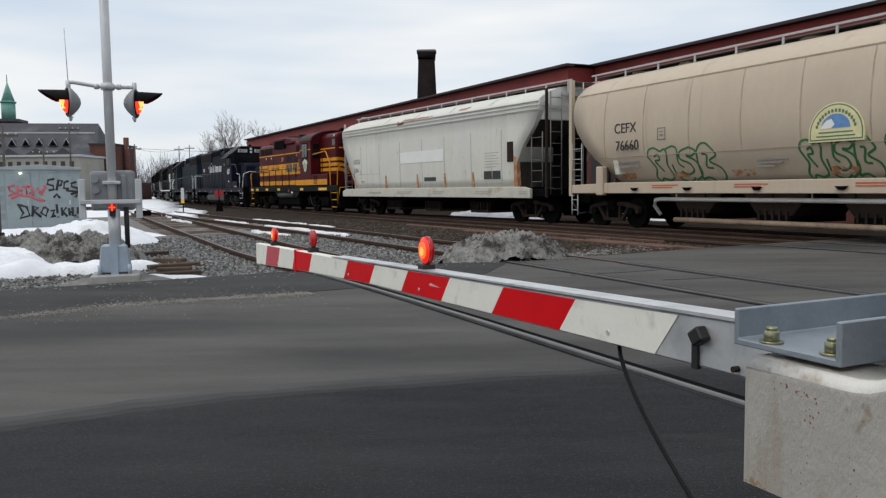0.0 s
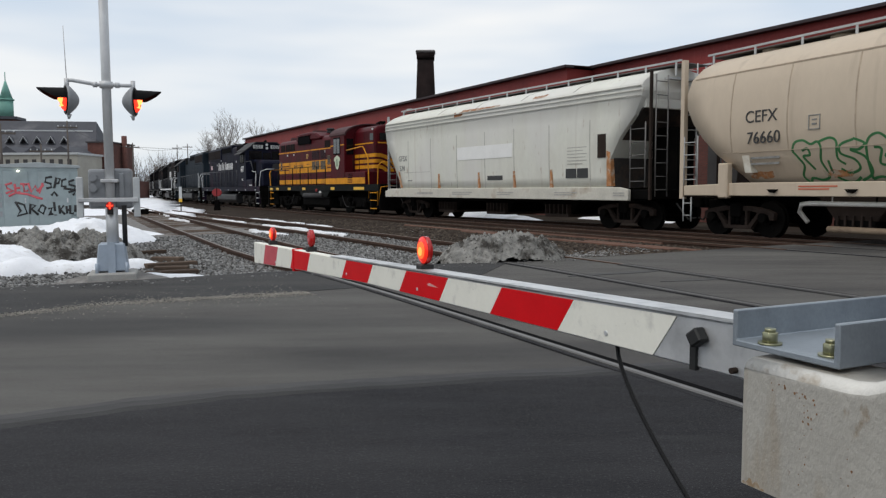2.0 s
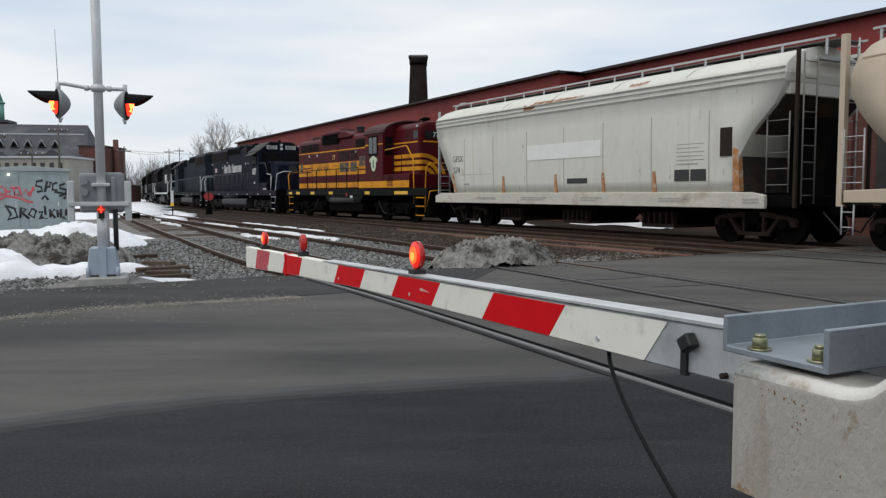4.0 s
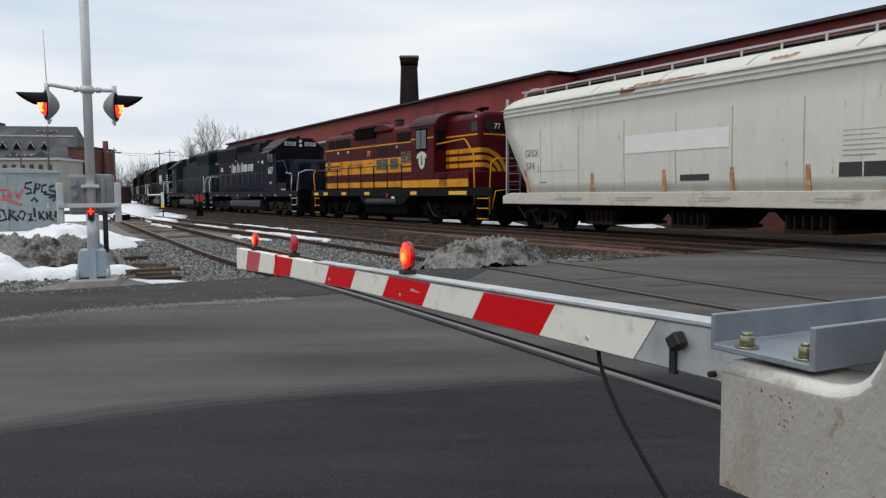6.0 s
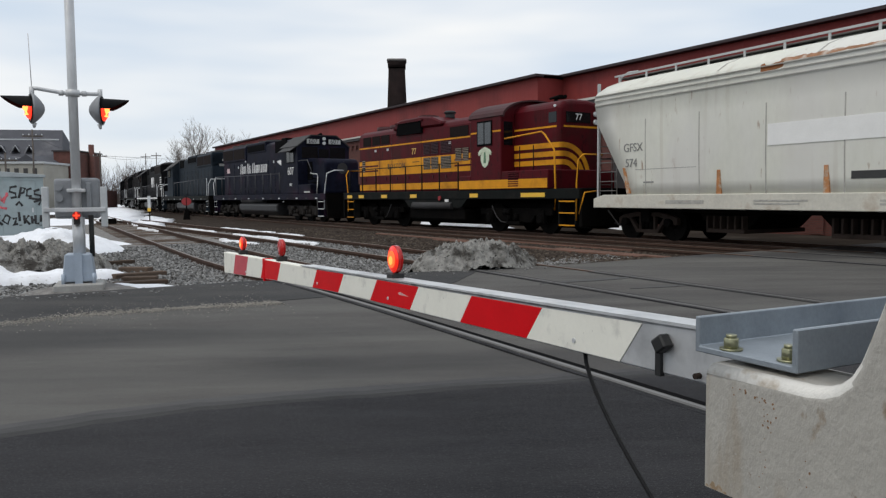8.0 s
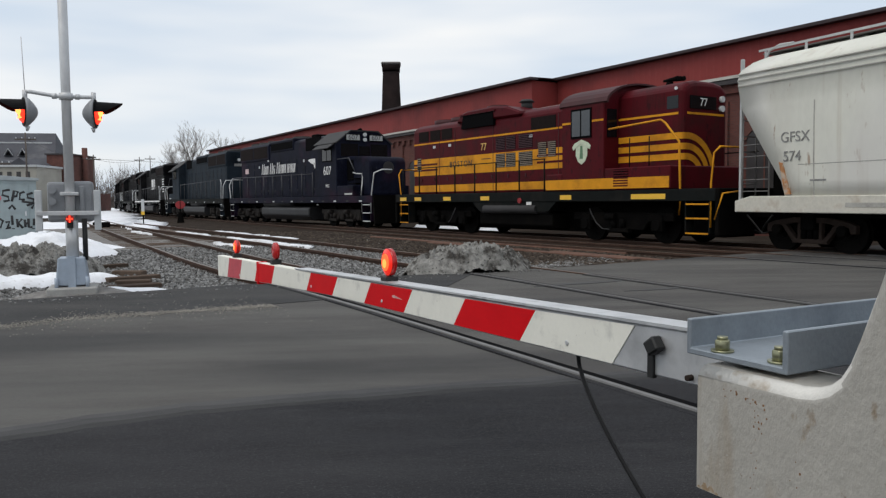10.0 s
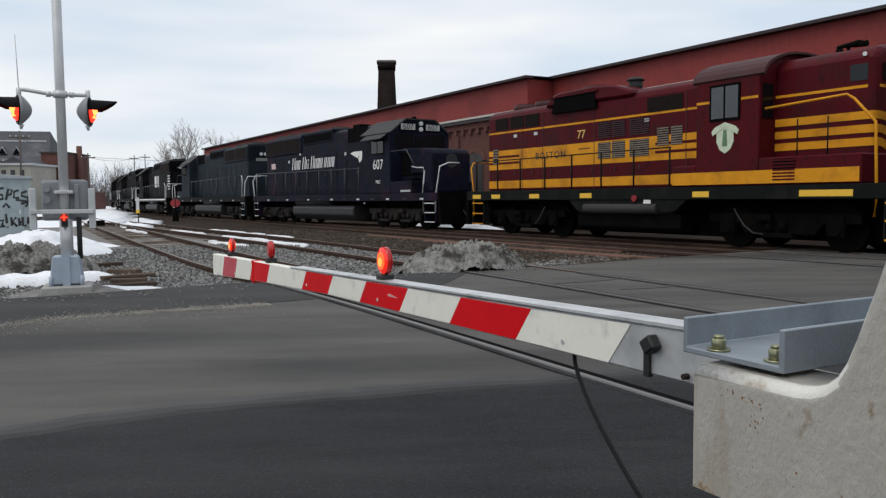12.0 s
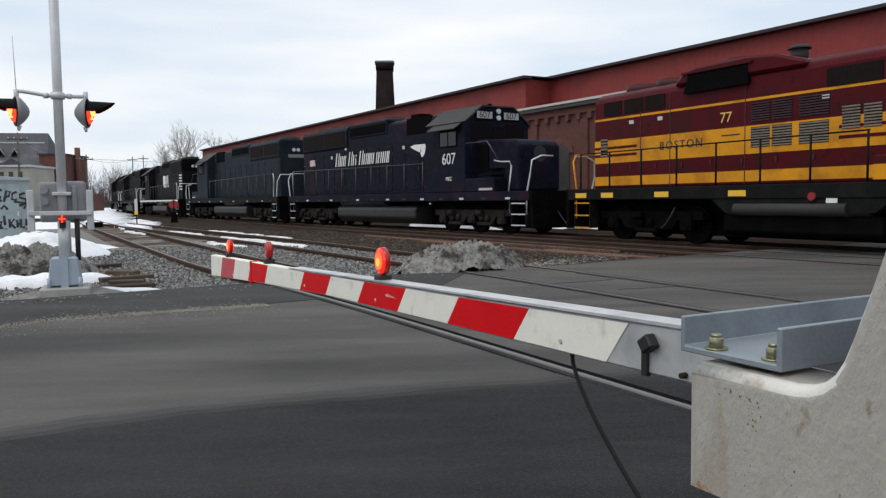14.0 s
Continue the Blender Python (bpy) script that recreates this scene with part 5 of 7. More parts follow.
    nb = part("number_board", box(B(), 6.27, 6.31, -0.66, 0.4, 3.62, 3.96), GLASS, c)
    words("board_number", "77", 0.3, LETTER_WHITE, nb, pose(6.313, -0.13, 3.79, 90, 0, 90), 0.003)
    nbs = part("number_board", prism(B(), [(5.75, 3.62), (6.13, 3.62), (6.13, 3.96), (5.75, 3.96)], -0.93, -0.9), GLASS, c)
    for z in (3.92, 3.66):
        part("headlight", disc(B(), (6.32, 0.62, z), (1, 0, 0), 0.085, 0.08, 14), CLEAR_LAMP, c)
    part("marker_light", disc(B(), (6.05, -0.92, 4.15), (0.4, -1, 0), 0.045, 0.06, 10), CLEAR_LAMP, c)
    for x in (-7.7, -6.55, -4.45, -2.05, 2.1):
        side_strip(c, "sill_marker", x, x + 0.5, 1.22, 1.36, 1.48, YELLOW_MARK)
    side_strip(c, "sill_marker", 5.0, 6.2, 1.22, 1.36, 1.48, YELLOW_MARK)
    part("sill_light", disc(B(), (0.15, -1.5, 1.2), (0, 1, 0), 0.09, 0.05, 10), TARGET_RED, c)
    side_strip(c, "sill_label", 0.45, 0.7, 1.06, 1.22, 1.46, WHITE)
    # rails and steps
    handrail(c, [(-7.5, -1.44, 2.5), (1.35, -1.44, 2.5)], SILL_DARK)
    handrail(c, [(-7.5, 1.44, 2.5), (6.9, 1.44, 2.5)], SILL_DARK)
    posts(c, [-7.5 + i * 1.26 for i in range(8)], -1.44, 1.3, 2.5, SILL_DARK, 0.026)
    handrail(c, [(4.1, -1.44, 3.2), (6.0, -1.44, 3.3), (6.15, -1.44, 3.2), (6.6, -1.44, 2.7), (6.66, -1.44, 1.2), (6.62, -1.44, 0.8)], YELLOW, 0.03)
    posts(c, [4.9, 5.6], -1.44, 2.1, 2.9, SILL_DARK, 0.016)
    for s in (-1, 1):
        handrail(c, [(7.6, s * 1.44, 0.5), (7.6, s * 1.44, 1.6), (7.68, s * 1.44, 2.35), (7.75, s * 1.3, 2.5), (7.75, s * 0.5, 2.5)], YELLOW, 0.026)
        handrail(c, [(-7.7, s * 1.44, 0.6), (-7.7, s * 1.44, 1.5), (-7.85, s * 1.44, 2.3), (-7.9, s * 1.3, 2.5), (-7.9, s * 0.5, 2.5)], YELLOW, 0.026)
        handrail(c, [(7.72, s * 1.44, 0.7), (7.95, s * 1.44, 1.35), (8.0, s * 0.9, 1.4)], YELLOW, 0.024)
    steps(c, 6.85, 7.55, 1.46, SILL_DARK, YELLOW, (0.36, 0.74, 1.1, 1.46))
    steps(c, -7.75, -7.1, 1.46, SILL_DARK, YELLOW)
    part("pilot", box(B(), 7.72, 7.85, -1.45, 1.45, 0.3, 1.48), UNDER, c, bevel=0.02)
    part("pilot", box(B(), -8.2, -8.05, -1.45, 1.45, 0.3, 1.48), UNDER, c, bevel=0.02)
    part("air_reservoir", tube(B(), [(-1.9, -1.38, 0.92), (0.9, -1.38, 0.92)], 0.15, 14), ROOF_GREY, c, "dull grey air tank")
    part("fuel_tank", prism(B(), [(-1.35, 0.4), (-1.2, 0.3), (1.2, 0.3), (1.35, 0.4), (1.35, 0.78), (-1.35, 0.78)], -2.3, 1.6, "x"), UNDER, c, bevel=0.03)
    part("air_reservoir", tube(B(), [(-2.2, -1.3, 0.92), (1.35, -1.3, 0.92)], 0.14, 12), AIR_TANK, c, "grey air reservoir")
    part("sand_hose", tube(B(), [(3.2, -1.3, 0.95), (3.3, -1.32, 0.8), (3.5, -1.33, 0.55), (3.75, -1.33, 0.38), (4.0, -1.3, 0.36)], 0.018, 6), ROOF_GREY, c, "grey sand hose")
    part("sand_hose", tube(B(), [(-3.9, -1.3, 0.95), (-4.0, -1.32, 0.75), (-4.2, -1.33, 0.5), (-4.35, -1.33, 0.4)], 0.022, 6), ROOF_GREY, c)
    engine_truck(c, 4.3, (-1.37, 1.37))
    engine_truck(c, -5.0, (-1.37, 1.37))
    coupler(c, 7.85, 1), coupler(c, -8.2, -1)
    return c


ROOF_MAROON = mat("faded_maroon_roof", (0.06, 0.022, 0.024), 0.65, spec=0.25, vary=0.25, scale=1.5, dirt=(0.05, 0.035, 0.035), dscale=1.0)
DARK_BROWN = mat("dark_brown_screen", (0.013, 0.009, 0.0085), 0.8, spec=0.08, vary=0.3, scale=6)
LOUVRE_PLUM = mat("louvre_plum", (0.062, 0.036, 0.042), 0.7, spec=0.1, vary=0.3, scale=6)
LOUVRE_GREY = mat("louvre_grey", (0.20, 0.17, 0.14), 0.7, spec=0.1, vary=0.3, scale=6)
YELLOW_MARK = mat("reflective_yellow", (0.80, 0.48, 0.04), 0.4, vary=0.08)
AIR_TANK = mat("grey_tank", (0.024, 0.024, 0.026), 0.45, 0.0, spec=0.35, vary=0.3, scale=2)


# ---- six-axle freight locomotives ----
def six_axle(paint, label, lit_number=False, livery=None):
    c = tagged(thing("diesel_locomotive"), label, "locomotive", group="locomotives of the train")
    # Dark filler added under the frame to block the view between the trucks.
    part("underframe_beam", box(B(), -9.5, 8.7, -0.62, 0.62, 0.22, 1.14), UNDER, c)
    part("frame_sill", box(B(), -9.9, 9.1, -1.5, 1.5, 1.15, 1.47), SILL_DARK if livery != "navy" else paint, c, bevel=0.015)
    hood(c, "long_hood", -9.05, 3.25, 0.95, 1.47, 4.36, 4.58, paint, 0.05)
    part("radiator_flare", prism(B(), [(-0.95, 3.62), (-1.02, 3.7), (-1.02, 4.45), (-0.9, 4.62), (0.9, 4.62), (1.02, 4.45), (1.02, 3.7), (0.95, 3.62)], -9.05, -4.2, "x"), paint, c, bevel=0.03)
    for x0, x1 in ((-8.9, -6.75), (-6.6, -4.4)):
        part("radiator_grille", box(B(), x0, x1, -1.032, -0.95, 3.78, 4.44), DARK_BROWN, c)
    part("dynamic_brake", box(B(), -4.0, -0.6, -0.985, 0.985, 4.0, 4.66), paint, c, bevel=0.06)
    part("air_intake", box(B(), -3.9, -0.75, -1.0, -0.9, 4.12, 4.5), DARK, c)
    part("intake_screen", box(B(), 0.95, 2.75, -0.97, -0.9, 3.85, 4.5), DARK, c)
    for x in (-8.2, -6.8, -5.4, -2.9, -1.6):
        fan(c, x, 4.70, 0.55, ROOF_GREY)
    part("exhaust_stack", box(B(), 0.2, 0.9, -0.3, 0.3, 4.5, 4.78), UNDER, c, bevel=0.03)
    # cab: upright sides, chamfered roof
    prof = [(-1.5, 1.47), (-1.5, 4.0), (-0.72, 4.56), (0.72, 4.56), (1.5, 4.0), (1.5, 1.47)]
    part("cab", prism(B(), prof, 3.25, 5.65, "x"), paint, c, bevel=0.03)
    part("cab_roof", prism(B(), [(-1.56, 3.98), (-0.74, 4.6), (0.74, 4.6), (1.56, 3.98), (1.5, 3.96), (0.72, 4.55), (-0.72, 4.55), (-1.5, 3.96)], 3.2, 5.72, "x"), ROOF_GREY, c)
    part("sun_visor", prism(B(), [(-1.5, 3.98), (-1.86, 3.74), (-1.86, 3.71), (-1.5, 3.93)], 3.75, 5.5, "x"), ROOF_GREY, c)
    w = part("side_window", box(B(), 4.1, 5.2, -1.52, -1.45, 3.12, 3.78), DARK, c)
    part("pane", box(B(), 4.16, 4.62, -1.528, -1.5, 3.17, 3.72), GLASS, w)
    part("pane", box(B(), 4.68, 5.14, -1.524, -1.5, 3.17, 3.72), GLASS, w)
    part("front_windscreen", box(B(), 5.6, 5.665, -1.25, -0.35, 3.35, 3.95), GLASS, c)
    part("front_windscreen", box(B(), 5.6, 5.665, 0.35, 1.25, 3.35, 3.95), GLASS, c)
    part("front_door_window", box(B(), 5.6, 5.665, -0.28, 0.28, 3.4, 3.85), GLASS, c)
    nb = part("number_board", box(B(), 5.62, 5.7, -1.02, -0.22, 4.08, 4.42), DARK if lit_number else GLASS, c)
    nb2 = part("number_board", box(B(), 5.62, 5.7, 0.22, 1.02, 4.08, 4.42), DARK if lit_number else GLASS, c)
    for z in (4.4, 4.16):
        part("headlight", disc(B(), (5.72, 0, z), (1, 0, 0), 0.09, 0.08, 14), CLEAR_LAMP, c)
    part("air_horn", tube(B(), [(4.6, 0.1, 4.66), (5.1, 0.1, 4.68)], 0.04, 8, 0.09), UNDER, c)
    # nose
    part("nose", prism(B(), [(5.6, 1.47), (5.6, 3.36), (7.75, 3.24), (7.95, 3.05), (7.95, 1.47)], -0.95, 0.95), paint, c, bevel=0.1, segs=2)
    part("nose_side_box", box(B(), 5.65, 7.3, -1.49, -0.95, 1.47, 1.95), paint, c, bevel=0.03)
    part("nose_side_box", box(B(), 5.65, 7.3, 0.95, 1.49, 1.47, 1.95), paint, c, bevel=0.03)
    part("cab_opening", box(B(), 5.75, 6.35, -0.985, -0.9, 2.2, 3.15), DARK, c)
    for i in range(4):
        z = 1.62 + 0.22 * i
        part("side_step", box(B(), 6.45, 7.2, -1.3, -0.95, z - 0.03, z), UNDER, c)
    side_strip(c, "step_edge", 6.45, 7.2, 1.52, 1.6, 1.49, mat("pale_grey_marking", (0.45, 0.46, 0.45), 0.6))
    # rails, steps, tanks
    handrail(c, [(-9.3, -1.46, 2.72), (2.9, -1.46, 2.6)], RAIL_DARK)
    posts(c, [-9.3 + i * 1.35 for i in range(10)], -1.46, 1.3, 2.68, RAIL_DARK, 0.024)
    handrail(c, [(-9.3, 1.46, 2.7), (7.2, 1.46, 2.6)], RAIL_DARK)
    handrail(c, [(5.7, -1.47, 3.2), (6.9, -1.47, 3.2), (7.5, -1.47, 2.55)], RAIL_DARK, 0.024)
    handrail(c, [(7.3, -1.47, 2.52), (7.65, -1.47, 2.46), (8.1, -1.47, 2.45), (8.2, -1.47, 2.3), (8.05, -1.47, 1.4), (8.1, -1.47, 0.75)], RAIL_GREY, 0.028)
    for s in (-1, 1):
        handrail(c, [(8.95, s * 1.46, 0.7), (8.95, s * 1.46, 1.4), (9.1, s * 1.46, 1.9), (9.15, s * 1.4, 2.45), (9.15, s * 1.0, 2.6), (9.15, s * 0.5, 2.6)], RAIL_PALE, 0.03)
        handrail(c, [(-9.75, s * 1.46, 0.7), (-9.75, s * 1.46, 1.4), (-9.95, s * 1.46, 2.3), (-10.0, s * 1.3, 2.65), (-10.0, s * 0.5, 2.65)], RAIL_PALE, 0.03)
        handrail(c, [(-9.3, s * 1.46, 2.72), (-9.42, s * 1.46, 2.5), (-9.3, s * 1.46, 1.4), (-9.35, s * 1.46, 0.8)], RAIL_PALE, 0.03)
    steps(c, 8.2, 8.9, 1.48, paint, RAIL_PALE)
    steps(c, -9.7, -9.1, 1.48, paint, RAIL_PALE)
    part("pilot", prism(B(), [(-1.48, 1.47), (1.48, 1.47), (1.4, 0.25), (-1.4, 0.25)], 9.08, 9.2, "x"), UNDER, c)
    part("pilot", prism(B(), [(-1.48, 1.47), (1.48, 1.47), (1.4, 0.25), (-1.4, 0.25)], -10.05, -9.9, "x"), UNDER, c)
    part("fuel_tank", prism(B(), [(-1.42, 0.5), (-1.2, 0.26), (1.2, 0.26), (1.42, 0.5), (1.42, 0.86), (1.3, 0.96), (-1.3, 0.96), (-1.42, 0.86)], -4.5, 2.2, "x"), AIR_TANK, c, bevel=0.06, segs=2)
    part("air_reservoir", tube(B(), [(-4.2, -1.25, 1.12), (-0.2, -1.25, 1.12)], 0.16, 12), AIR_TANK, c)
    for i in range(11):
        x = -8.85 + i * 1.08
        dr = part("hood_door", box(B(), x + 0.03, x + 1.04, -0.968, -0.93, 1.62, 3.5), paint, c, bevel=0.008)
        part("door_latch", box(B(), x + 0.92, x + 0.97, -0.985, -0.96, 2.4, 2.55), ROOF_GREY, dr)
        part("door_hinge", box(B(), x + 0.02, x + 0.07, -0.98, -0.96, 3.1, 3.22), ROOF_GREY, dr)
        part("door_hinge", box(B(), x + 0.02, x + 0.07, -0.98, -0.96, 1.8, 1.92), ROOF_GREY, dr)
    for i in range(14):
        part("sill_tab", box(B(), -9.0 + i * 1.3, -8.75 + i * 1.3, -1.508, -1.49, 1.2, 1.27), RAIL_PALE if i % 2 else ROOF_GREY, c)
    engine_truck(c, 5.6, (-1.8, 0.0, 1.7), TRUCK_GRIME)
    engine_truck(c, -7.3, (-1.8, 0.0, 1.7), TRUCK_GRIME)
    coupler(c, 9.2, 1), coupler(c, -10.05, -1)
    # far end of the long hood, seen on the engines that run the other way
    part("end_headlight", disc(B(), (-9.06, -0.13, 4.05), (1, 0, 0), 0.1, 0.06, 12), CLEAR_LAMP, c)
    part("end_headlight", disc(B(), (-9.06, 0.13, 4.05), (1, 0, 0), 0.1, 0.06, 12), CLEAR_LAMP, c)
    for i in range(5):
        part("grab_iron", tube(B(), [(-9.1, 0.45, 2.3 + i * 0.42), (-9.1, 0.85, 2.3 + i * 0.42)], 0.018, 6), RAIL_PALE, c)
    return c, nb, nb2


BOARD_PALE = mat("pale_board", (0.42, 0.43, 0.42), 0.5, vary=0.1, scale=8)
TRUCK_GRIME = mat("truck_grime", (0.022, 0.019, 0.017), 0.8, spec=0.15, vary=0.4, scale=4, dirt=(0.006, 0.006, 0.006), dscale=3)
RAIL_DARK = mat("handrail_dark", (0.03, 0.032, 0.038), 0.5, vary=0.2)
RAIL_PALE = mat("handrail_pale", (0.55, 0.57, 0.58), 0.45, vary=0.15)


def navy_engine():
    c, nb, nb2 = six_axle(NAVY, "dark navy six-axle diesel locomotive with white lettering", True, "navy")
    for b, y in ((nb, -0.62), (nb2, 0.62)):
        part("board_face", box(B(), 5.69, 5.706, y - 0.35, y + 0.35, 4.125, 4.375), BOARD_PALE, b, "pale number board face")
        words("board_number", "607", 0.34, LETTER_DARK, b, pose(5.709, y, 4.25, 90, 0, 90), 0.004)
    words("cab_number", "607", 0.58, LETTER_WHITE, c, pose(4.66, -1.506, 2.68) @ SIDE, 0.006)
    words("cab_initials", "MEC", 0.2, LETTER_WHITE, c, pose(4.66, -1.506, 1.96) @ SIDE, 0.006)
    # company name: slanting white bars of its length and height
    bm = B()
    x = -5.5
    for wd, tall in ((0.42, 1), (0.34, 0), (0.34, 0), (-0.2, 0), (0.42, 1), (0.4, 0), (-0.2, 0), (0.42, 1), (0.36, 0), (0.14, 0), (0.32, 0), (0.46, 0), (0.38, 0), (0.34, 0), (0.3, 0)):
        if wd < 0:
            x -= wd
            continue
        h = 0.62 if tall else 0.48
        prism(bm, [(x, 2.82), (x + 0.09, 2.82), (x + 0.09 + h * 0.25, 2.82 + h), (x + h * 0.25, 2.82 + h)], -0.976, -0.95)
        if wd > 0.2:
            prism(bm, [(x + wd - 0.16, 2.82), (x + wd - 0.09, 2.82), (x + wd - 0.09 + h * 0.25, 2.82 + h), (x + wd - 0.16 + h * 0.25, 2.82 + h)], -0.976, -0.95)
        x += wd
    part("name_bars", bm, LETTER_WHITE, c, "slanting white lettering bars")
    part("state_emblem", prism(B(), [(1.2, 3.36), (1.5, 3.42), (2.3, 3.42), (2.35, 3.3), (2.25, 3.0), (2.05, 2.9), (1.95, 3.1), (1.6, 3.2)], -0.976, -0.95), LETTER_WHITE, c)
    side_strip(c, "hood_plate", -8.3, -7.7, 2.95, 3.25, 0.97, mat("flag_plate", (0.6, 0.45, 0.45), 0.6))
    for x, z in ((-5.95, 3.2), (0.6, 3.3), (2.6, 3.3), (-4.5, 3.55)):
        side_strip(c, "notice_plate", x, x + 0.18, z, z + 0.14, 0.97, PALE_GREY)
    part("step_light", disc(B(), (3.3, -1.42, 1.06), (0, 1, 0), 0.032, 0.08, 12), CLEAR_LAMP, c, "small clear step light")
    part("nose_emblem", disc(B(), (7.96, 0.0, 2.75), (1, 0, 0), 0.28, 0.02, 20), ROOF_GREY, c)
    return c


def grey_engine():
    c, _, _ = six_axle(BLUE_GREY, "blue-grey six-axle diesel locomotive running long hood first")
    part("end_number", box(B(), -9.075, -9.05, -0.45, 0.45, 3.62, 3.8), LETTER_FADED, c)
    return c


def black_engine(striped):
    c, _, _ = six_axle(BLACK, "black six-axle diesel locomotive with white stripes" if striped else "sooty black six-axle diesel locomotive")
    if striped:
        for s in (-1, 1):
            for i in range(6):
                part("white_band", box(B(), -8.9, -7.9, s * 0.97 - 0.012, s * 0.97 + 0.012, 2.2 + i * 0.22, 2.3 + i * 0.22), LETTER_WHITE, c)
        for s in (-1, 1):
            for x0, x1 in ((-3.2, -2.9), (-2.5, -2.2), (-1.9, -0.9)):
                part("initial_bar", box(B(), x0, x1, s * 0.97 - 0.012, s * 0.97 + 0.012, 2.5, 3.5), LETTER_WHITE, c)
        for y in (-1.51, 1.51):
            part("sill_band", box(B(), -9.8, 9.0, y - 0.006, y + 0.006, 1.3, 1.42), LETTER_WHITE, c)
    return c


def mirrored(c):
    """Turns a thing's fittings over to its other side."""
    done = set()
    for o in c.children_recursive:
        if o.type == "MESH" and o.data.name not in done:
            done.add(o.data.name)
            o.data.transform(Matrix.Diagonal((1, -1, 1, 1)))
            o.data.flip_normals()
        o.location.y *= -1
    return c


TRAIN = [(tan_hopper(), 26.05, 18, 0), (grey_hopper(), 8.5, 16.8, 0), (road_switcher(), -8.4, 16.8, 0), (navy_engine(), -27.4, 21, 0),
         (mirrored(grey_engine()), -48.6, 21, 180), (mirrored(black_engine(True)), -70.0, 21, 180), (mirrored(black_engine(False)), -91.6, 21, 180), (mirrored(black_engine(False)), -113.5, 21, 180)]

# ---- crossing gate in the foreground ----
# x runs along the arm towards its tip, the near face lies at y = 0
GATE = pose(0.37, 2.15, 0, 0, 0, 115.1)


def arm_top(u):
    return float(np.interp(u, (-0.72, 0.0, 2.0, 4.34), (0.966, 0.94, 0.888, 0.838)))


def arm_foot(u):
    return float(np.interp(u, (-0.72, 0.0, 1.7, 2.1, 2.9, 3.2, 4.34), (0.848, 0.835, 0.796, 0.780, 0.748, 0.732, 0.676)))


def slanted(bm, u0, u1, y0, y1, lean=0.08, inset=0.0):
    """A stretch of the beam whose ends lean, the foot being lean metres nearer the tip."""
    k = 6
    top = [(u0 + (u1 - u0) * i / k) for i in range(k + 1)]
    pts = [(u, arm_top(u) - inset) for u in top] + [(u + lean, arm_foot(u + lean) + inset) for u in reversed(top)]
    return prism(bm, pts, y0, y1)


gate = tagged(thing("crossing_gate", GATE), "lowered crossing gate arm with red and white stripes", "gate arm")
part("beam", slanted(B(), -0.712, 2.3, -0.062, 0.0, 0.0), ALU, gate, "bare aluminium beam", bevel=0.004)
part("outer_beam", slanted(B(), 2.3, 4.335, -0.05, 0.0, 0.0), TAPE_WHITE, gate, "white fibreglass outer beam", bevel=0.004)
part("top_ledge", prism(B(), [(-0.712, 0.966), (2.3, 0.8815), (2.3, 0.8865), (-0.712, 0.974)], -0.07, 0.006), ALU, gate)
EDGES = (-0.413, 0.0, 0.405, 0.81, 1.217, 1.625, 2.022, 2.707, 3.107, 3.525, 3.917, 4.25)
for i, (a, b) in enumerate(zip(EDGES, EDGES[1:])):
    lean = 0.08 if i < 10 else 0.04
    part("stripe", slanted(B(), a + 0.001, b - 0.001, -0.01, 0.003 if i % 2 else 0.0026, lean, 0.004), TAPE_FADED if i == 9 else TAPE_RED if i % 2 else TAPE_WHITE, gate, "faded red reflective stripe" if i == 9 else "red reflective stripe" if i % 2 else "white reflective stripe")
part("tape_wrap", box(B(), 3.09, 3.125, -0.055, 0.006, 0.725, 0.868), TAPE_RED, gate, bevel=0.002)
for u in (2.02, 1.1, -0.15, 3.6):
    part("rivet", disc(B(), (u, 0.003, arm_foot(u) + 0.03), (0, 1, 0), 0.007, 0.005, 8), ALU, gate)
SCUFF = mat("scuff", (0.62, 0.35, 0.33), 0.6, vary=0.3, scale=20)
part("scuff", prism(B(), [(0.90, 0.868), (0.98, 0.878), (1.0, 0.872), (0.99, 0.866)], 0.001, 0.0036), SCUFF, gate)
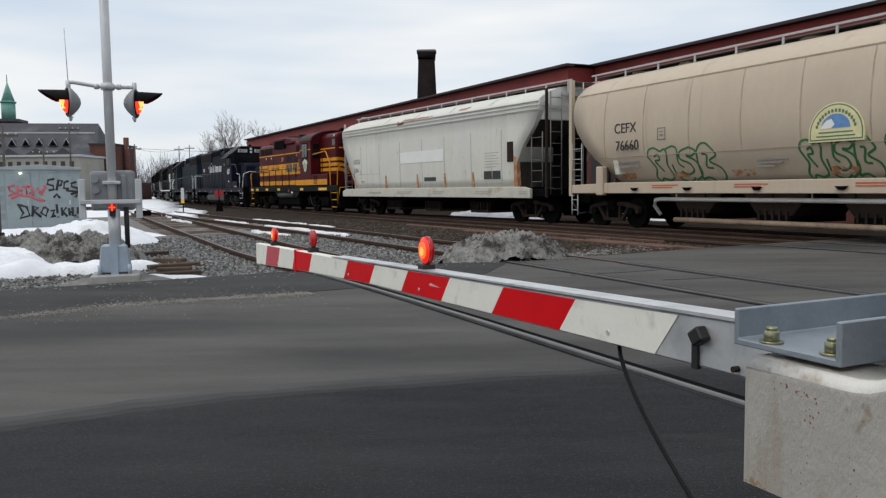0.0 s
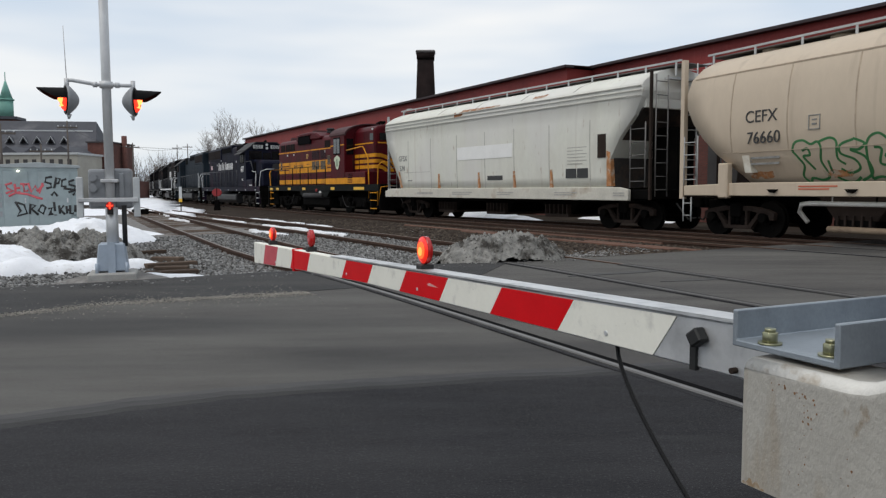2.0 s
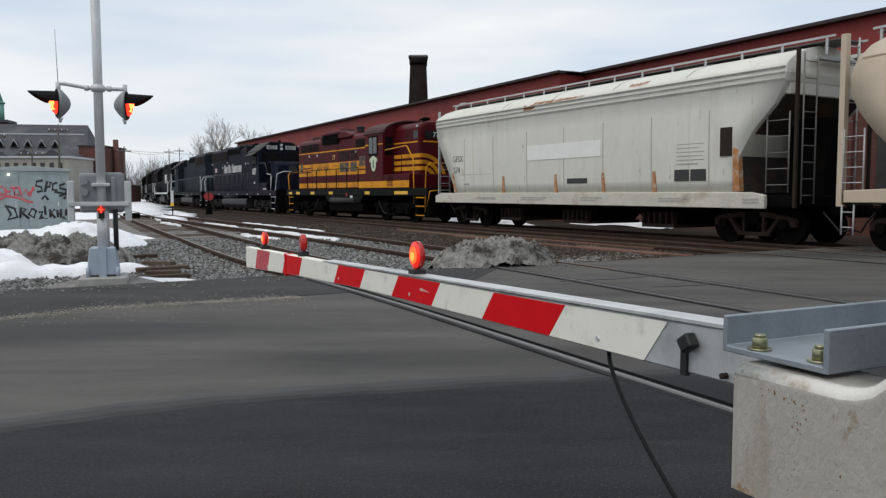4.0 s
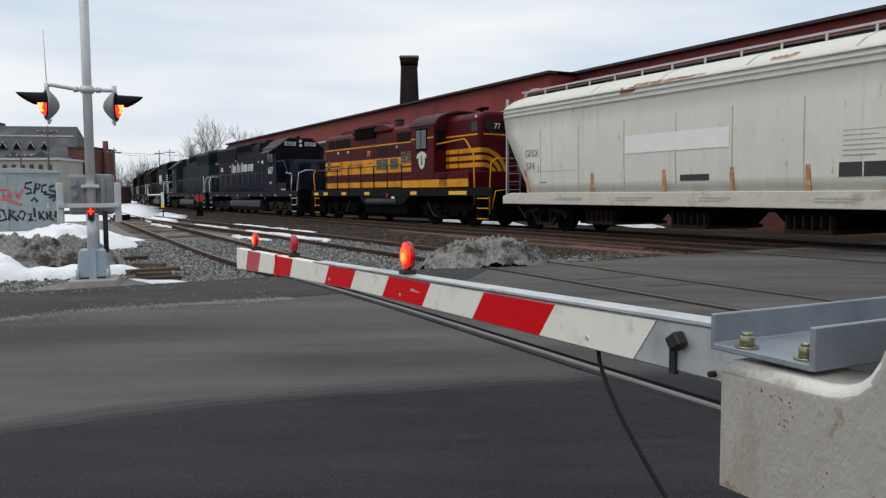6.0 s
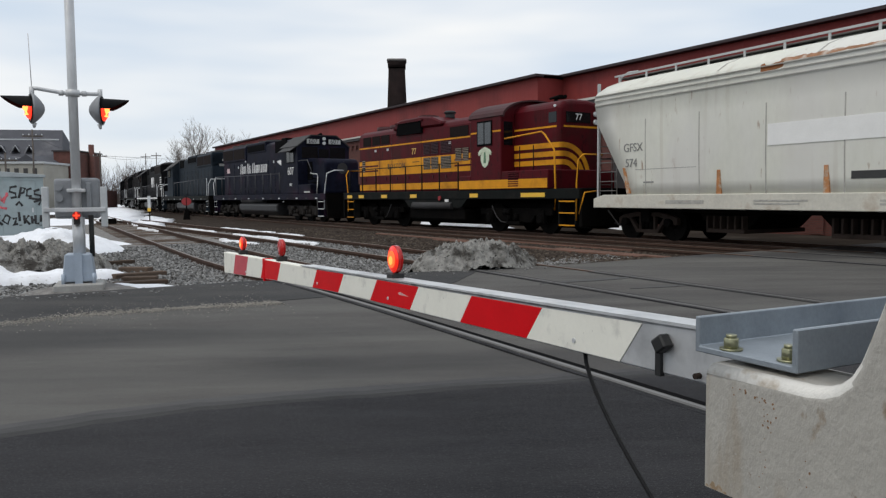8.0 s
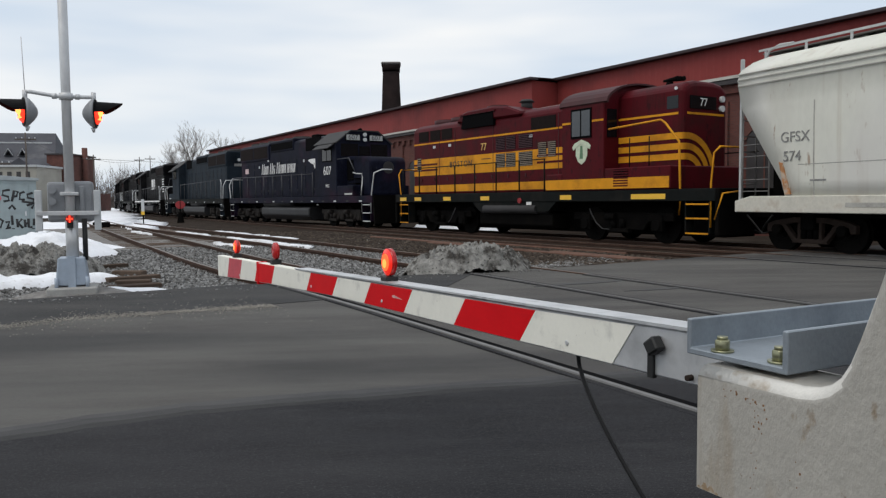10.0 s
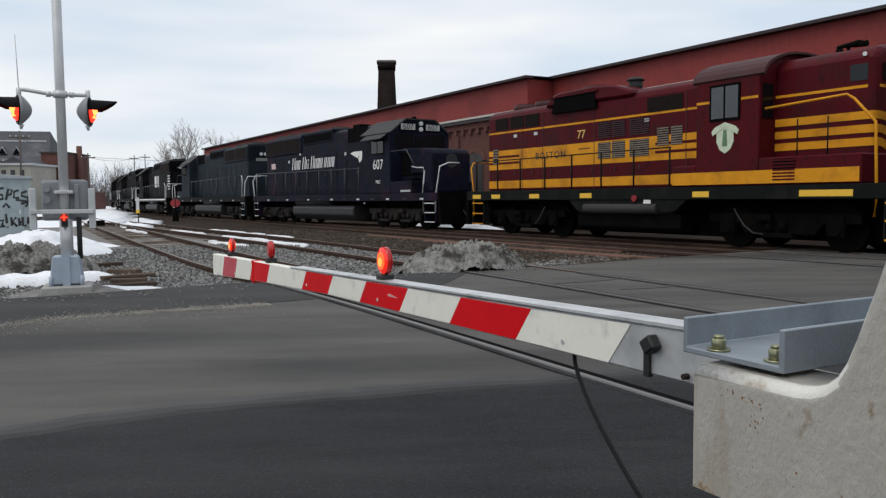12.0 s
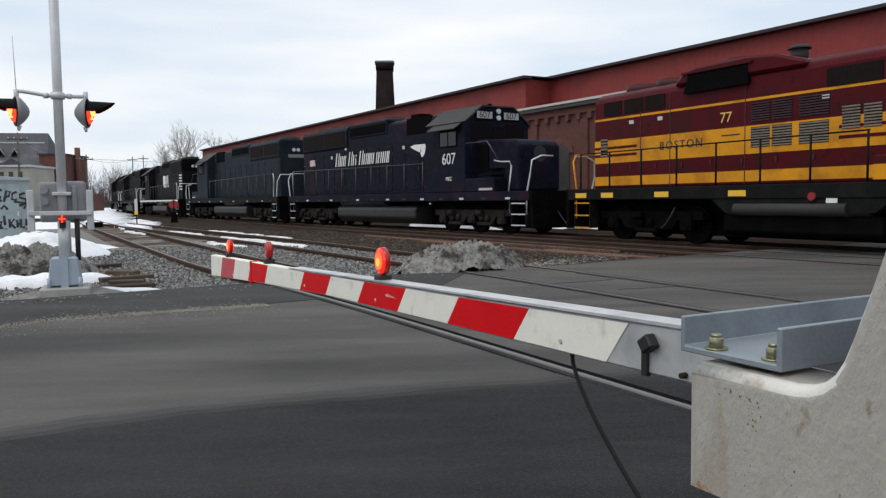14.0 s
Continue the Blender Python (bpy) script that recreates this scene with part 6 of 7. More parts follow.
for u, r, lit in ((1.105, 0.057, True), (2.81, 0.052, False), (3.83, 0.049, True)):
    z = arm_top(u) + 0.018
    lamp = part("gate_lamp", box(B(), u - 0.03, u + 0.03, -0.062, -0.006, z - 0.02, z + 0.012), RUBBER, gate, "black lamp base", bevel=0.004)
    part("lamp_housing", disc(B(), (u, -0.034, z + 0.012 + r), (0, 1, 0), r, 0.02, 24), LENS_RED, lamp)
    for s in (-1, 1):
        bm = B()
        rings = []
        for k in range(5):
            a = k * math.pi / 8
            rings.append([bm.verts.new((u + r * 0.96 * math.cos(a) * math.cos(q), -0.034 + s * (0.01 + 0.009 * math.sin(a)), z + 0.012 + r + r * 0.96 * math.cos(a) * math.sin(q))) for q in [j * math.tau / 20 for j in range(20)]])
        for p, q in zip(rings, rings[1:]):
            for j in range(20):
                bm.faces.new((p[j], p[(j + 1) % 20], q[(j + 1) % 20], q[j])).smooth = True
        bmesh.ops.remove_doubles(bm, verts=bm.verts, dist=1e-5)
        part("lens", bm, LAMP_GATE if lit else LENS_RED, lamp, "lit red lens" if lit else "")
        if lit:
            part("lamp_core", disc(B(), (u, -0.034 + s * 0.0182, z + 0.012 + r), (0, 1, 0), r * 0.62, 0.003, 20), LAMP_ORANGE, lamp, "bright orange lamp glow")
            part("lamp_filament", disc(B(), (u + 0.004, -0.034 + s * 0.0196, z + 0.012 + r * 0.9), (0, 1, 0), r * 0.32, 0.003, 16), LAMP_AMBER, lamp, "amber lamp heart")
knob = part("clip", box(B(), -0.019, 0.019, 0.0, 0.03, -0.017, 0.017), RUBBER, gate, bevel=0.004)
knob.matrix_local = pose(-0.492, 0, 0.917, 0, 35, 0)
part("clip_strap", box(B(), -0.480, -0.462, -0.005, 0.008, 0.838, 0.918), RUBBER, gate)
part("pivot_bolt", disc(B(), (-0.592, 0.006, 0.862), (0, 1, 0), 0.007, 0.018, 8), UNDER_BROWN, gate)
cable = []
for i in range(21):
    k = i / 20
    cable.append((-0.155 - 1.0 * k ** 1.5, -0.03 + 0.02 * math.sin(k * 5) , 0.835 - 0.835 * k + 0.10 * math.sin(k * math.pi) * (1 - k)))
part("lamp_cable", tube(B(), cable, 0.0058, 8), CABLE, gate, "black rubber cable hanging to the road")

mech = tagged(thing("gate_mechanism", GATE), "silver-painted cast gate support with galvanised channel", "gate mechanism")
prof = [(-0.776, 0.712), (-0.776, 0.942)] + [(-0.985, 0.944), (-1.012, 0.948), (-1.034, 0.957), (-1.052, 0.973), (-1.068, 1.000), (-1.082, 1.036), (-1.107, 1.108), (-1.131, 1.182), (-1.17, 1.27), (-1.22, 1.36), (-1.5, 1.42), (-1.5, 0.712)]
bm = finish(prism(B(), prof, 0.03, 0.173))
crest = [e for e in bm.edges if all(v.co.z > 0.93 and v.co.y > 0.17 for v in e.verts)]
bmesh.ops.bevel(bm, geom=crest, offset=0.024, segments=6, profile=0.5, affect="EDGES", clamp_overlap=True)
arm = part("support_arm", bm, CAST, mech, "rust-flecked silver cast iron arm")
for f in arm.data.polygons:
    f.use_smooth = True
arm.data.materials.append(CAST_LIT_TOP)
# Upward crest faces take the paler copy, brightened as if sky-lit.
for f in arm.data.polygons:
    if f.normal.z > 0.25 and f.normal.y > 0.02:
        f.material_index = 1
arm.modifiers.new("soft_edges", "WEIGHTED_NORMAL").weight = 90
part("channel", prism(B(), [(-0.941, 0.951), (-0.941, 1.026), (-0.930, 1.026), (-0.930, 0.963), (-0.724, 0.963), (-0.724, 1.019), (-0.713, 1.019), (-0.713, 0.951)], -0.75, 0.139), GALV, mech, "galvanised steel channel", bevel=0.002)
for x, y in ((-0.782, 0.117), (-0.902, 0.108)):
    b = part("bolt", disc(B(), (x, y, 0.976), (0, 0, 1), 0.0145, 0.02, 6), BRASS, mech, "yellow zinc-plated bolt", bevel=0.002)
    part("washer", disc(B(), (x, y, 0.965), (0, 0, 1), 0.021, 0.004, 20), BRASS, b)
    part("bolt_end", disc(B(), (x, y, 0.989), (0, 0, 1), 0.010, 0.006, 12), BRASS, b)
rnd = random.Random(12)
for x, z, n, sx, sz in ((-0.915, 0.875, 12, 0.010, 0.016), (-0.905, 0.81, 9, 0.008, 0.04), (-0.99, 0.80, 6, 0.006, 0.025), (-0.87, 0.905, 10, 0.03, 0.006)):
    bm = B()
    for k in range(n):
        u, v, r = x + rnd.gauss(0, sx), z + rnd.gauss(0, sz), rnd.uniform(0.0007, 0.0024)
        prism(bm, [(u + r * rnd.uniform(0.6, 1.3) * math.cos(a), v + r * rnd.uniform(0.7, 1.6) * math.sin(a)) for a in [q * math.tau / 7 for q in range(7)]], 0.172, 0.1734)
    tagged(part("rust_fleck", bm, FLECK, arm), kind="stuff")
for x0, z0, w, h in ((-0.777, 0.7125, 0.05, 0.016),):
    pts = [(x0 - w * k / 12, z0) for k in range(13)] + [(x0 - w * k / 12, z0 + h * (0.15 + 0.85 * abs(math.sin(1.3 + k * 0.8))) * math.sin(math.pi * (0.06 + 0.88 * k / 12))) for k in range(12, -1, -1)]
    part("rust_stain", prism(B(), pts, 0.172, 0.1732), STAIN_RUST, arm, "brown rust stain")
part("mechanism_case", box(B(), -2.0, -1.5, -0.35, 0.3, 0.75, 1.5), SILVER, mech, bevel=0.03)
part("pedestal", tube(B(), [(-1.75, -0.02, 0.0), (-1.75, -0.02, 0.75)], 0.07, 16), SILVER, mech)
part("base", box(B(), -2.0, -1.5, -0.27, 0.23, 0.0, 0.14), SILVER, mech, bevel=0.02)

# ---- crossing signal across the road ----
sig = tagged(thing("crossing_signal", pose(-4.83, 11.38, 0.08, 0, 0, 19)), "silver crossing signal mast with two lit red flashers", "crossing signal")
part("concrete_pad", box(B(), -0.33, 0.33, -0.33, 0.33, -0.3, -0.02), mat("concrete", (0.34, 0.335, 0.32), 0.9, vary=0.2, scale=5, bump=0.3), sig, bevel=0.02)
bs = part("base_box", prism(B(), [(-0.22, 0.0), (0.22, 0.0), (0.175, 0.40), (-0.175, 0.40)], -0.19, 0.19), BLUE_SILVER, sig, "grey-blue cast junction box base", bevel=0.015)
for x in (-0.2, 0.2):
    part("anchor_bolt", tube(B(), [(x, -0.22, -0.03), (x, -0.22, 0.12)], 0.025, 8), BLUE_SILVER, bs)
part("base_rib", box(B(), -0.05, 0.05, -0.215, -0.17, -0.02, 0.42), BLUE_SILVER, bs)
part("mast", tube(B(), [(0, 0, 0.38), (0, 0, 5.6)], 0.064, 20), MAST, sig)
part("mast_sleeve", tube(B(), [(0.01, -0.01, 0.38), (0.01, -0.01, 0.92)], 0.085, 20), MAST, sig)
part("cross_arm", tube(B(), [(-0.52, 0, 2.74), (-0.45, 0, 2.74), (-0.12, 0, 2.69), (0.12, 0, 2.69), (0.3, 0, 2.69), (0.37, 0, 2.70)], 0.028, 10), SILVER, sig)
part("arm_clamp", disc(B(), (0, 0, 2.69), (0, 0, 1), 0.092, 0.09, 20), SILVER, sig)
for x in (-0.15, 0.15):
    part("arm_collar", disc(B(), (x, 0, 2.69), (1, 0, 0), 0.04, 0.06, 12), SILVER, sig)
part("antenna", tube(B(), [(-0.52, 0.02, 2.73), (-0.54, 0.02, 3.5)], 0.006, 6), SILVER, sig)


def aimed(bm, x, turn):
    """Turns a lamp's piece about its hanger."""
    bmesh.ops.rotate(bm, cent=(x, 0, 0), matrix=Matrix.Rotation(radians(turn), 3, "Z"), verts=bm.verts)
    return bm


for s, x, swing in ((-1, -0.52, 15), (1, 0.36, -8)):
    zc = 2.46
    part("lamp_hanger", tube(B(), [(x, 0, 2.76), (x, 0, 2.6)], 0.032, 10), SILVER, sig)
    bm = B()
    rings = []
    for dx, r in ((0.155, 0.025), (0.145, 0.06), (0.105, 0.12), (0.05, 0.18), (0.01, 0.21), (-0.02, 0.215)):
        rings.append([bm.verts.new((x - s * dx, r * math.cos(a), zc + r * math.sin(a))) for a in [j * math.tau / 22 for j in range(22)]])
    for p, q in zip(rings, rings[1:]):
        for j in range(22):
            bm.faces.new((p[j], p[(j + 1) % 22], q[(j + 1) % 22], q[j])).smooth = True
    bm.faces.new(rings[0]), bm.faces.new(rings[-1])
    fl = part("flasher", aimed(bm, x, swing), CASE_GREY, sig, "silver-grey lamp housing")
    part("housing_foot", aimed(tube(B(), [(x - s * 0.02, 0, zc - 0.2), (x - s * 0.01, 0, zc - 0.27)], 0.035, 10, 0.015), x, swing), SILVER, fl)
    part("background", aimed(disc(B(), (x + s * 0.026, 0, zc), (1, 0, 0), 0.20, 0.012, 24), x, swing), BLACK, fl)
    bm = B()
    rings = [[bm.verts.new((x + s * (0.033 + 0.07 * math.sin(k)), 0.155 * math.cos(k) * math.cos(a), zc + 0.155 * math.cos(k) * math.sin(a))) for a in [j * math.tau / 22 for j in range(22)]] for k in (0, 0.35, 0.7, 1.05, 1.4)]
    for p, q in zip(rings, rings[1:]):
        for j in range(22):
            bm.faces.new((p[j], p[(j + 1) % 22], q[(j + 1) % 22], q[j])).smooth = True
    bm.faces.new(rings[0]), bm.faces.new(rings[-1])
    lens = part("flasher_lens", aimed(bm, x, swing), LAMP_LENS, fl, "glowing red lens")
    part("lens_glow", aimed(tube(B(), [(x + s * 0.09, -0.085, zc - 0.1), (x + s * 0.095, -0.08, zc - 0.02), (x + s * 0.085, -0.09, zc + 0.06)], 0.034, 10, 0.05), x, swing), LAMP_HOT, lens)
    bm = B()
    ro, ri = [], []
    for j in range(17):
        a = radians(4 + 172 * j / 16)
        L = 0.36 * (0.22 + 0.78 * math.sin(a) ** 0.75)
        for lst, r in ((ro, 0.172), (ri, 0.164)):
            lst.append([bm.verts.new((x + s * (0.03 + q * L), r * math.cos(a) * (1 - 0.12 * q), zc + r * math.sin(a) * (1 - 0.1 * q))) for q in (0, 1)])
    for lst in (ro, ri):
        for p, q in zip(lst, lst[1:]):
            bm.faces.new((p[0], p[1], q[1], q[0]))
    for j in range(16):
        bm.faces.new((ro[j][1], ro[j + 1][1], ri[j + 1][1], ri[j][1]))
    part("hood", aimed(bm, x, swing), BLACK, fl, "black lamp hood")
part("mechanism_case", box(B(), -0.30, -0.02, 0.06, 0.4, 0.9, 1.48), CASE_GREY, sig, "grey cast mechanism case", bevel=0.04, segs=2)
part("mechanism_case", box(B(), 0.03, 0.30, 0.06, 0.4, 0.9, 1.49), CASE_GREY, sig, bevel=0.04, segs=2)
for z in (1.36, 1.2):
    part("case_boss", disc(B(), (-0.23, 0.04, z), (0, 1, 0), 0.055, 0.08, 14), CASE_GREY, sig)
part("case_conduit", box(B(), 0.12, 0.19, 0.02, 0.08, 1.05, 1.42), CASE_GREY, sig, bevel=0.01)
part("cross_bar", box(B(), -0.42, 0.38, -0.14, -0.09, 1.0, 1.06), SILVER, sig, bevel=0.006)
part("bar_clamp", box(B(), -0.12, 0.12, -0.12, 0.1, 1.28, 1.33), SILVER, sig, bevel=0.01)
for x in (-0.40, 0.36):
    part("side_arm", box(B(), x - 0.045, x + 0.045, -0.1, -0.02, 0.78, 1.36), PALE_GREY, sig, bevel=0.01)
tl = part("tip_lamp", disc(B(), (0.0, -0.18, 0.95), (0, 1, 0), 0.055, 0.06, 16), LENS_RED, sig)
part("tip_lamp_cross", box(B(), -0.045, 0.045, -0.216, -0.208, 0.94, 0.96), LAMP_RED, tl)
part("tip_lamp_cross", box(B(), -0.01, 0.01, -0.217, -0.209, 0.9, 1.0), LAMP_RED, tl)
part("lamp_bracket", box(B(), -0.04, 0.04, -0.16, -0.08, 0.82, 0.93), RUBBER, sig)
part("conduit", tube(B(), [(0.18, -0.02, 0.35), (0.18, -0.02, 0.95)], 0.035, 10), RUBBER, sig, "black cable conduit")

# ---- signal bungalow with graffiti ----
bung = tagged(thing("signal_bungalow", pose(-13.47, 26.06, -0.1, 0, 0, 27)), "pale blue-grey metal signal bungalow with spray-painted tags", "equipment shed")
part("shell", box(B(), -1.22, 1.22, 0, 2.4, 0, 2.12), BUNGALOW, bung, bevel=0.01)
part("roof", prism(B(), [(-1.3, 2.12), (1.3, 2.12), (1.3, 2.2), (0, 2.3), (-1.3, 2.2)], -0.06, 2.46), BUNGALOW_ROOF, bung, bevel=0.01)
for x0, x1 in ((-1.02, -0.28), (0.0, 0.98)):
    d = part("door", box(B(), x0, x1, -0.03, 0.01, 0.08, 2.0), BUNGALOW, bung, bevel=0.01)
    part("door_handle", box(B(), x1 - 0.12, x1 - 0.08, -0.06, -0.03, 0.95, 1.1), SILVER, d)
part("door_light", box(B(), -0.6, -0.53, -0.1, 0.0, 1.98, 2.03), LAMP_WHITE, bung, "small lit lamp")
for z in (0.5, 0.8, 1.1, 1.4):
    part("vent", box(B(), -1.2, -1.06, -0.02, 0.0, z, z + 0.18), CASE_GREY, bung)


def flat_tag(parent, x0, z0, w, h, strokes, material, r=0.042, y=-0.036):
    for st in strokes:
        bm = B()
        tube(bm, [(x0 + u * w, y, z0 + v * h) for u, v in st], r, 6)
        for v in bm.verts:
            v.co.y = y + (v.co.y - y) * 0.12
        part("spray_stroke", bm, material, parent)


RED_SPRAY = mat("red_spray_paint", (0.55, 0.10, 0.12), 0.6, vary=0.2)
BLACK_SPRAY = mat("black_spray_paint", (0.02, 0.02, 0.022), 0.6, vary=0.2)
flat_tag(bung, -1.0, 1.05, 1.15, 0.62, [[(0.22, 0.9), (0.05, 0.8), (0.1, 0.6), (0.25, 0.5), (0.05, 0.35)], [(0.28, 0.85), (0.3, 0.4), (0.42, 0.42)], [(0.28, 0.62), (0.42, 0.64)], [(0.42, 0.85), (0.6, 0.82), (0.5, 0.8), (0.52, 0.45), (0.62, 0.5)],
                                        [(0.62, 0.9), (0.7, 0.4), (0.8, 0.75), (0.9, 0.35), (1.0, 0.9)], [(0.84, 0.45), (1.02, 0.8)], [(0.12, 0.2), (0.3, 0.38), (0.6, 0.3), (0.85, 0.1), (0.98, 0.05)]], RED_SPRAY)
flat_tag(bung, 0.2, 1.15, 0.95, 0.7, [[(0.25, 0.95), (0.05, 0.9), (0.02, 0.7), (0.2, 0.62), (0.22, 0.45), (0.05, 0.4)], [(0.3, 0.4), (0.38, 0.9), (0.5, 0.85), (0.45, 0.65), (0.32, 0.62)], [(0.7, 0.85), (0.56, 0.78), (0.54, 0.5), (0.7, 0.48)],
                                      [(0.95, 0.8), (0.78, 0.72), (0.78, 0.58), (0.98, 0.5), (0.95, 0.3), (0.75, 0.2)], [(0.2, 0.05), (0.3, 0.22), (0.4, 0.02)], [(0.6, 0.4), (1.0, 0.3), (0.9, 0.05)]], BLACK_SPRAY)
flat_tag(bung, -0.72, 0.46, 1.85, 0.56, [[(0.02, 0.95), (0.1, 0.4), (0.04, 0.1), (0.2, 0.25), (0.16, 0.75), (0.05, 0.9)], [(0.24, 0.2), (0.26, 0.8), (0.34, 0.7), (0.27, 0.5), (0.38, 0.15)], [(0.44, 0.75), (0.38, 0.4), (0.46, 0.2), (0.5, 0.6), (0.44, 0.75)],
                                       [(0.54, 0.5), (0.6, 0.55), (0.58, 0.3), (0.54, 0.15), (0.62, 0.2)], [(0.64, 0.9), (0.65, 0.35)], [(0.66, 0.15), (0.66, 0.1)], [(0.72, 0.7), (0.73, 0.2)], [(0.8, 0.7), (0.74, 0.45), (0.81, 0.15)],
                                       [(0.84, 0.65), (0.85, 0.2)], [(0.84, 0.42), (0.9, 0.42)], [(0.9, 0.7), (0.9, 0.2), (0.96, 0.2)], [(0.99, 0.7), (0.985, 0.3)], [(0.98, 0.12), (0.98, 0.08)]], BLACK_SPRAY)
cab = tagged(thing("utility_cabinet", pose(-11.75, 18.9, -0.1, 0, 0, 10)), "dark green steel utility cabinet capped with snow", "cabinet")
part("body", box(B(), -0.6, 0.6, 0, 0.9, 0.35, 1.72), mat("dark_green_steel", (0.012, 0.022, 0.022), 0.5, vary=0.2), cab, bevel=0.02)
part("plinth", box(B(), -0.65, 0.65, -0.05, 0.95, 0, 0.35), UNDER_BROWN, cab, bevel=0.02)
part("snow_cap", box(B(), -0.62, 0.62, -0.02, 0.92, 1.72, 1.86), SNOW, cab, bevel=0.06, segs=2)


# ---- snow and dirt heaps ----
def heap(name, x, y, rx, ry, h, turn, material, label, seed, rough=0.5, n=44, freq=2.0):
    bm = B()
    rows = []
    for i in range(n + 1):
        row = []
        for j in range(n + 1):
            u, v = 2 * i / n - 1, 2 * j / n - 1
            r = math.hypot(u, v) * (1 + 0.25 * noise.noise(Vector((math.atan2(v, u) * 1.3, 0, seed))))
            base = max(0.0, 1 - r ** (3.4 if name == "dirt_mound" else 2)) ** 0.78
            px, py = u * rx, v * ry
            k = noise.fractal(Vector((px * freq, py * freq, seed)), 0.9, 2.2, 5)
            if "dirt" in name:
                k += 0.55 * noise.noise(Vector((px * 11, py * 11, seed))) + 0.4 * noise.noise(Vector((px * 25, py * 25, seed + 3)))
            row.append(bm.verts.new((px, py, h * base * (1 + rough * k) - 0.135 - 0.2 * max(0.0, r - 1))))
        rows.append(row)
    for p, q in zip(rows, rows[1:]):
        for j in range(n):
            bm.faces.new((p[j], q[j], q[j + 1], p[j + 1])).smooth = True
    ob = part(name, bm, material, None, label)
    ob.matrix_world = pose(x, y, 0, 0, 0, turn)
    return tagged(ob, category="snow bank" if "snow" in name else "heap")


heap("dirt_mound", 1.12, 13.8, 1.32, 0.72, 0.55, 24, DIRTY_SNOW, "grey frozen heap of dirty snow and gravel", 3.3, 0.3, 150, 3.0)
heap("dirt_mound", -7.55, 14.6, 1.9, 1.1, 0.56, 25, DIRTY_SNOW, "dirty grey snow heap mixed with soil", 8.1, 0.32, 140, 2.8)
heap("snow_bank", -9.25, 20.2, 1.75, 1.6, 0.6, 10, SNOW, "smooth white snow heap beside the shed", 5.2, 0.34, 70, 1.5)
heap("snow_bank", -8.3, 13.2, 1.6, 0.9, 0.52, 25, SNOW, "low white snow bank by the road edge", 11.2, 0.3, 40, 1.2)
heap("snow_bank", -6.3, 12.85, 1.5, 0.45, 0.28, 30, SNOW, "thin white snow strip before the signal", 14.4, 0.4, 40, 1.6)
heap("snow_bank", -12.2, 23.8, 3.6, 2.2, 0.3, 10, SNOW, "flat white snow cover beside the shed", 17.4, 0.3, 40, 0.8)
heap("gravel_mound", -4.83, 11.5, 0.95, 0.75, 0.15, 20, GRAVEL, "low mound of ballast round the signal base", 21.0, 0.3, 30, 2.0)
for x, y, rx, ry, turn, seed in ((-26.5, 68, 7, 2.0, 113, 3.5), (-20, 36, 5, 3, 100, 4.5), (-22.5, 47, 6, 4, 110, 6.5), (-36, 84, 9, 4, 112, 7.5), (2.5, 37.0, 4.2, 0.7, -61, 12.5), (8.0, 33.1, 3.0, 0.7, -61, 13.5),
                               (-4.3, 11.75, 0.8, 0.12, 12, 10.5)):
    heap("snow_patch", x, y, rx, ry, 0.24 if rx > 1 else 0.14, turn, SNOW, "flat patch of old white snow", seed, 0.4, 26, 1.0)
lumpy("snow_field", [(-128, 300), (-104, 288), (-24.4, 70.1), (-16.6, 47.1), (-18.2, 46.6), (-20.2, 52), (-36.5, 88.5)], -0.02, SNOW, "old white snow field along the tracks", 0.06, 0.8, 31, 0.3)
lumpy("snow_field", [(-18.3, 52.4), (-20.6, 62.0), (-15.4, 50.0), (-13.3, 43.4), (-13.1, 39.6), (-14.2, 40.6)], -0.045, SNOW, "thin old snow between the tracks", 0.04, 0.4, 33, 0.2)
LN2 = smooth_line(LINE_2)
for a, b, d0, w, seed in ((19, 27, 0.85, 0.30, 1), (28, 34, 0.7, 0.26, 2), (36, 41, 0.6, 0.3, 3), (23, 33, 2.3, 0.4, 4), (20, 24, -0.6, 0.2, 6), (30, 36, -0.75, 0.2, 7)):
    ctr = offset_line(LN2, d0)[a:b]
    w *= 0.65
    e1 = [(p[0] + w * (0.15 + 0.7 * abs(noise.noise(Vector((i * 0.7, seed, 0))))), p[1] + 0.1) for i, p in enumerate(ctr)]
    e2 = [(p[0] - w * (0.15 + 0.7 * abs(noise.noise(Vector((i * 0.7, seed, 9))))), p[1] - 0.1) for i, p in enumerate(ctr)]
    tagged(lumpy("snow_strip", e1 + e2[::-1], -0.05, SNOW, "thin strip of old snow between rails", 0.02, 0.12, seed, 0.12), category="snow")

# ---- marks on the road ----
for x, y, l, w, turn in ((2.6, 11.3, 0.9, 0.1, 25), (3.4, 10.4, 0.5, 0.07, 20)):
    pts = [(l * math.cos(a) * (1 + 0.3 * noise.noise(Vector((a * 2, x, y)))), w * math.sin(a) * (1 + 0.5 * noise.noise(Vector((a * 3, y, x))))) for a in [k * math.tau / 20 for k in range(20)]]
    mk = tagged(part("road_stain", prism(B(), pts, -0.004, 0.0035, "z"), STAIN, None, "dark tar stain on the asphalt"), kind="structure")
    mk.matrix_world = pose(x, y, 0.003 if y > 5 else 0.005, 0, 0, turn)

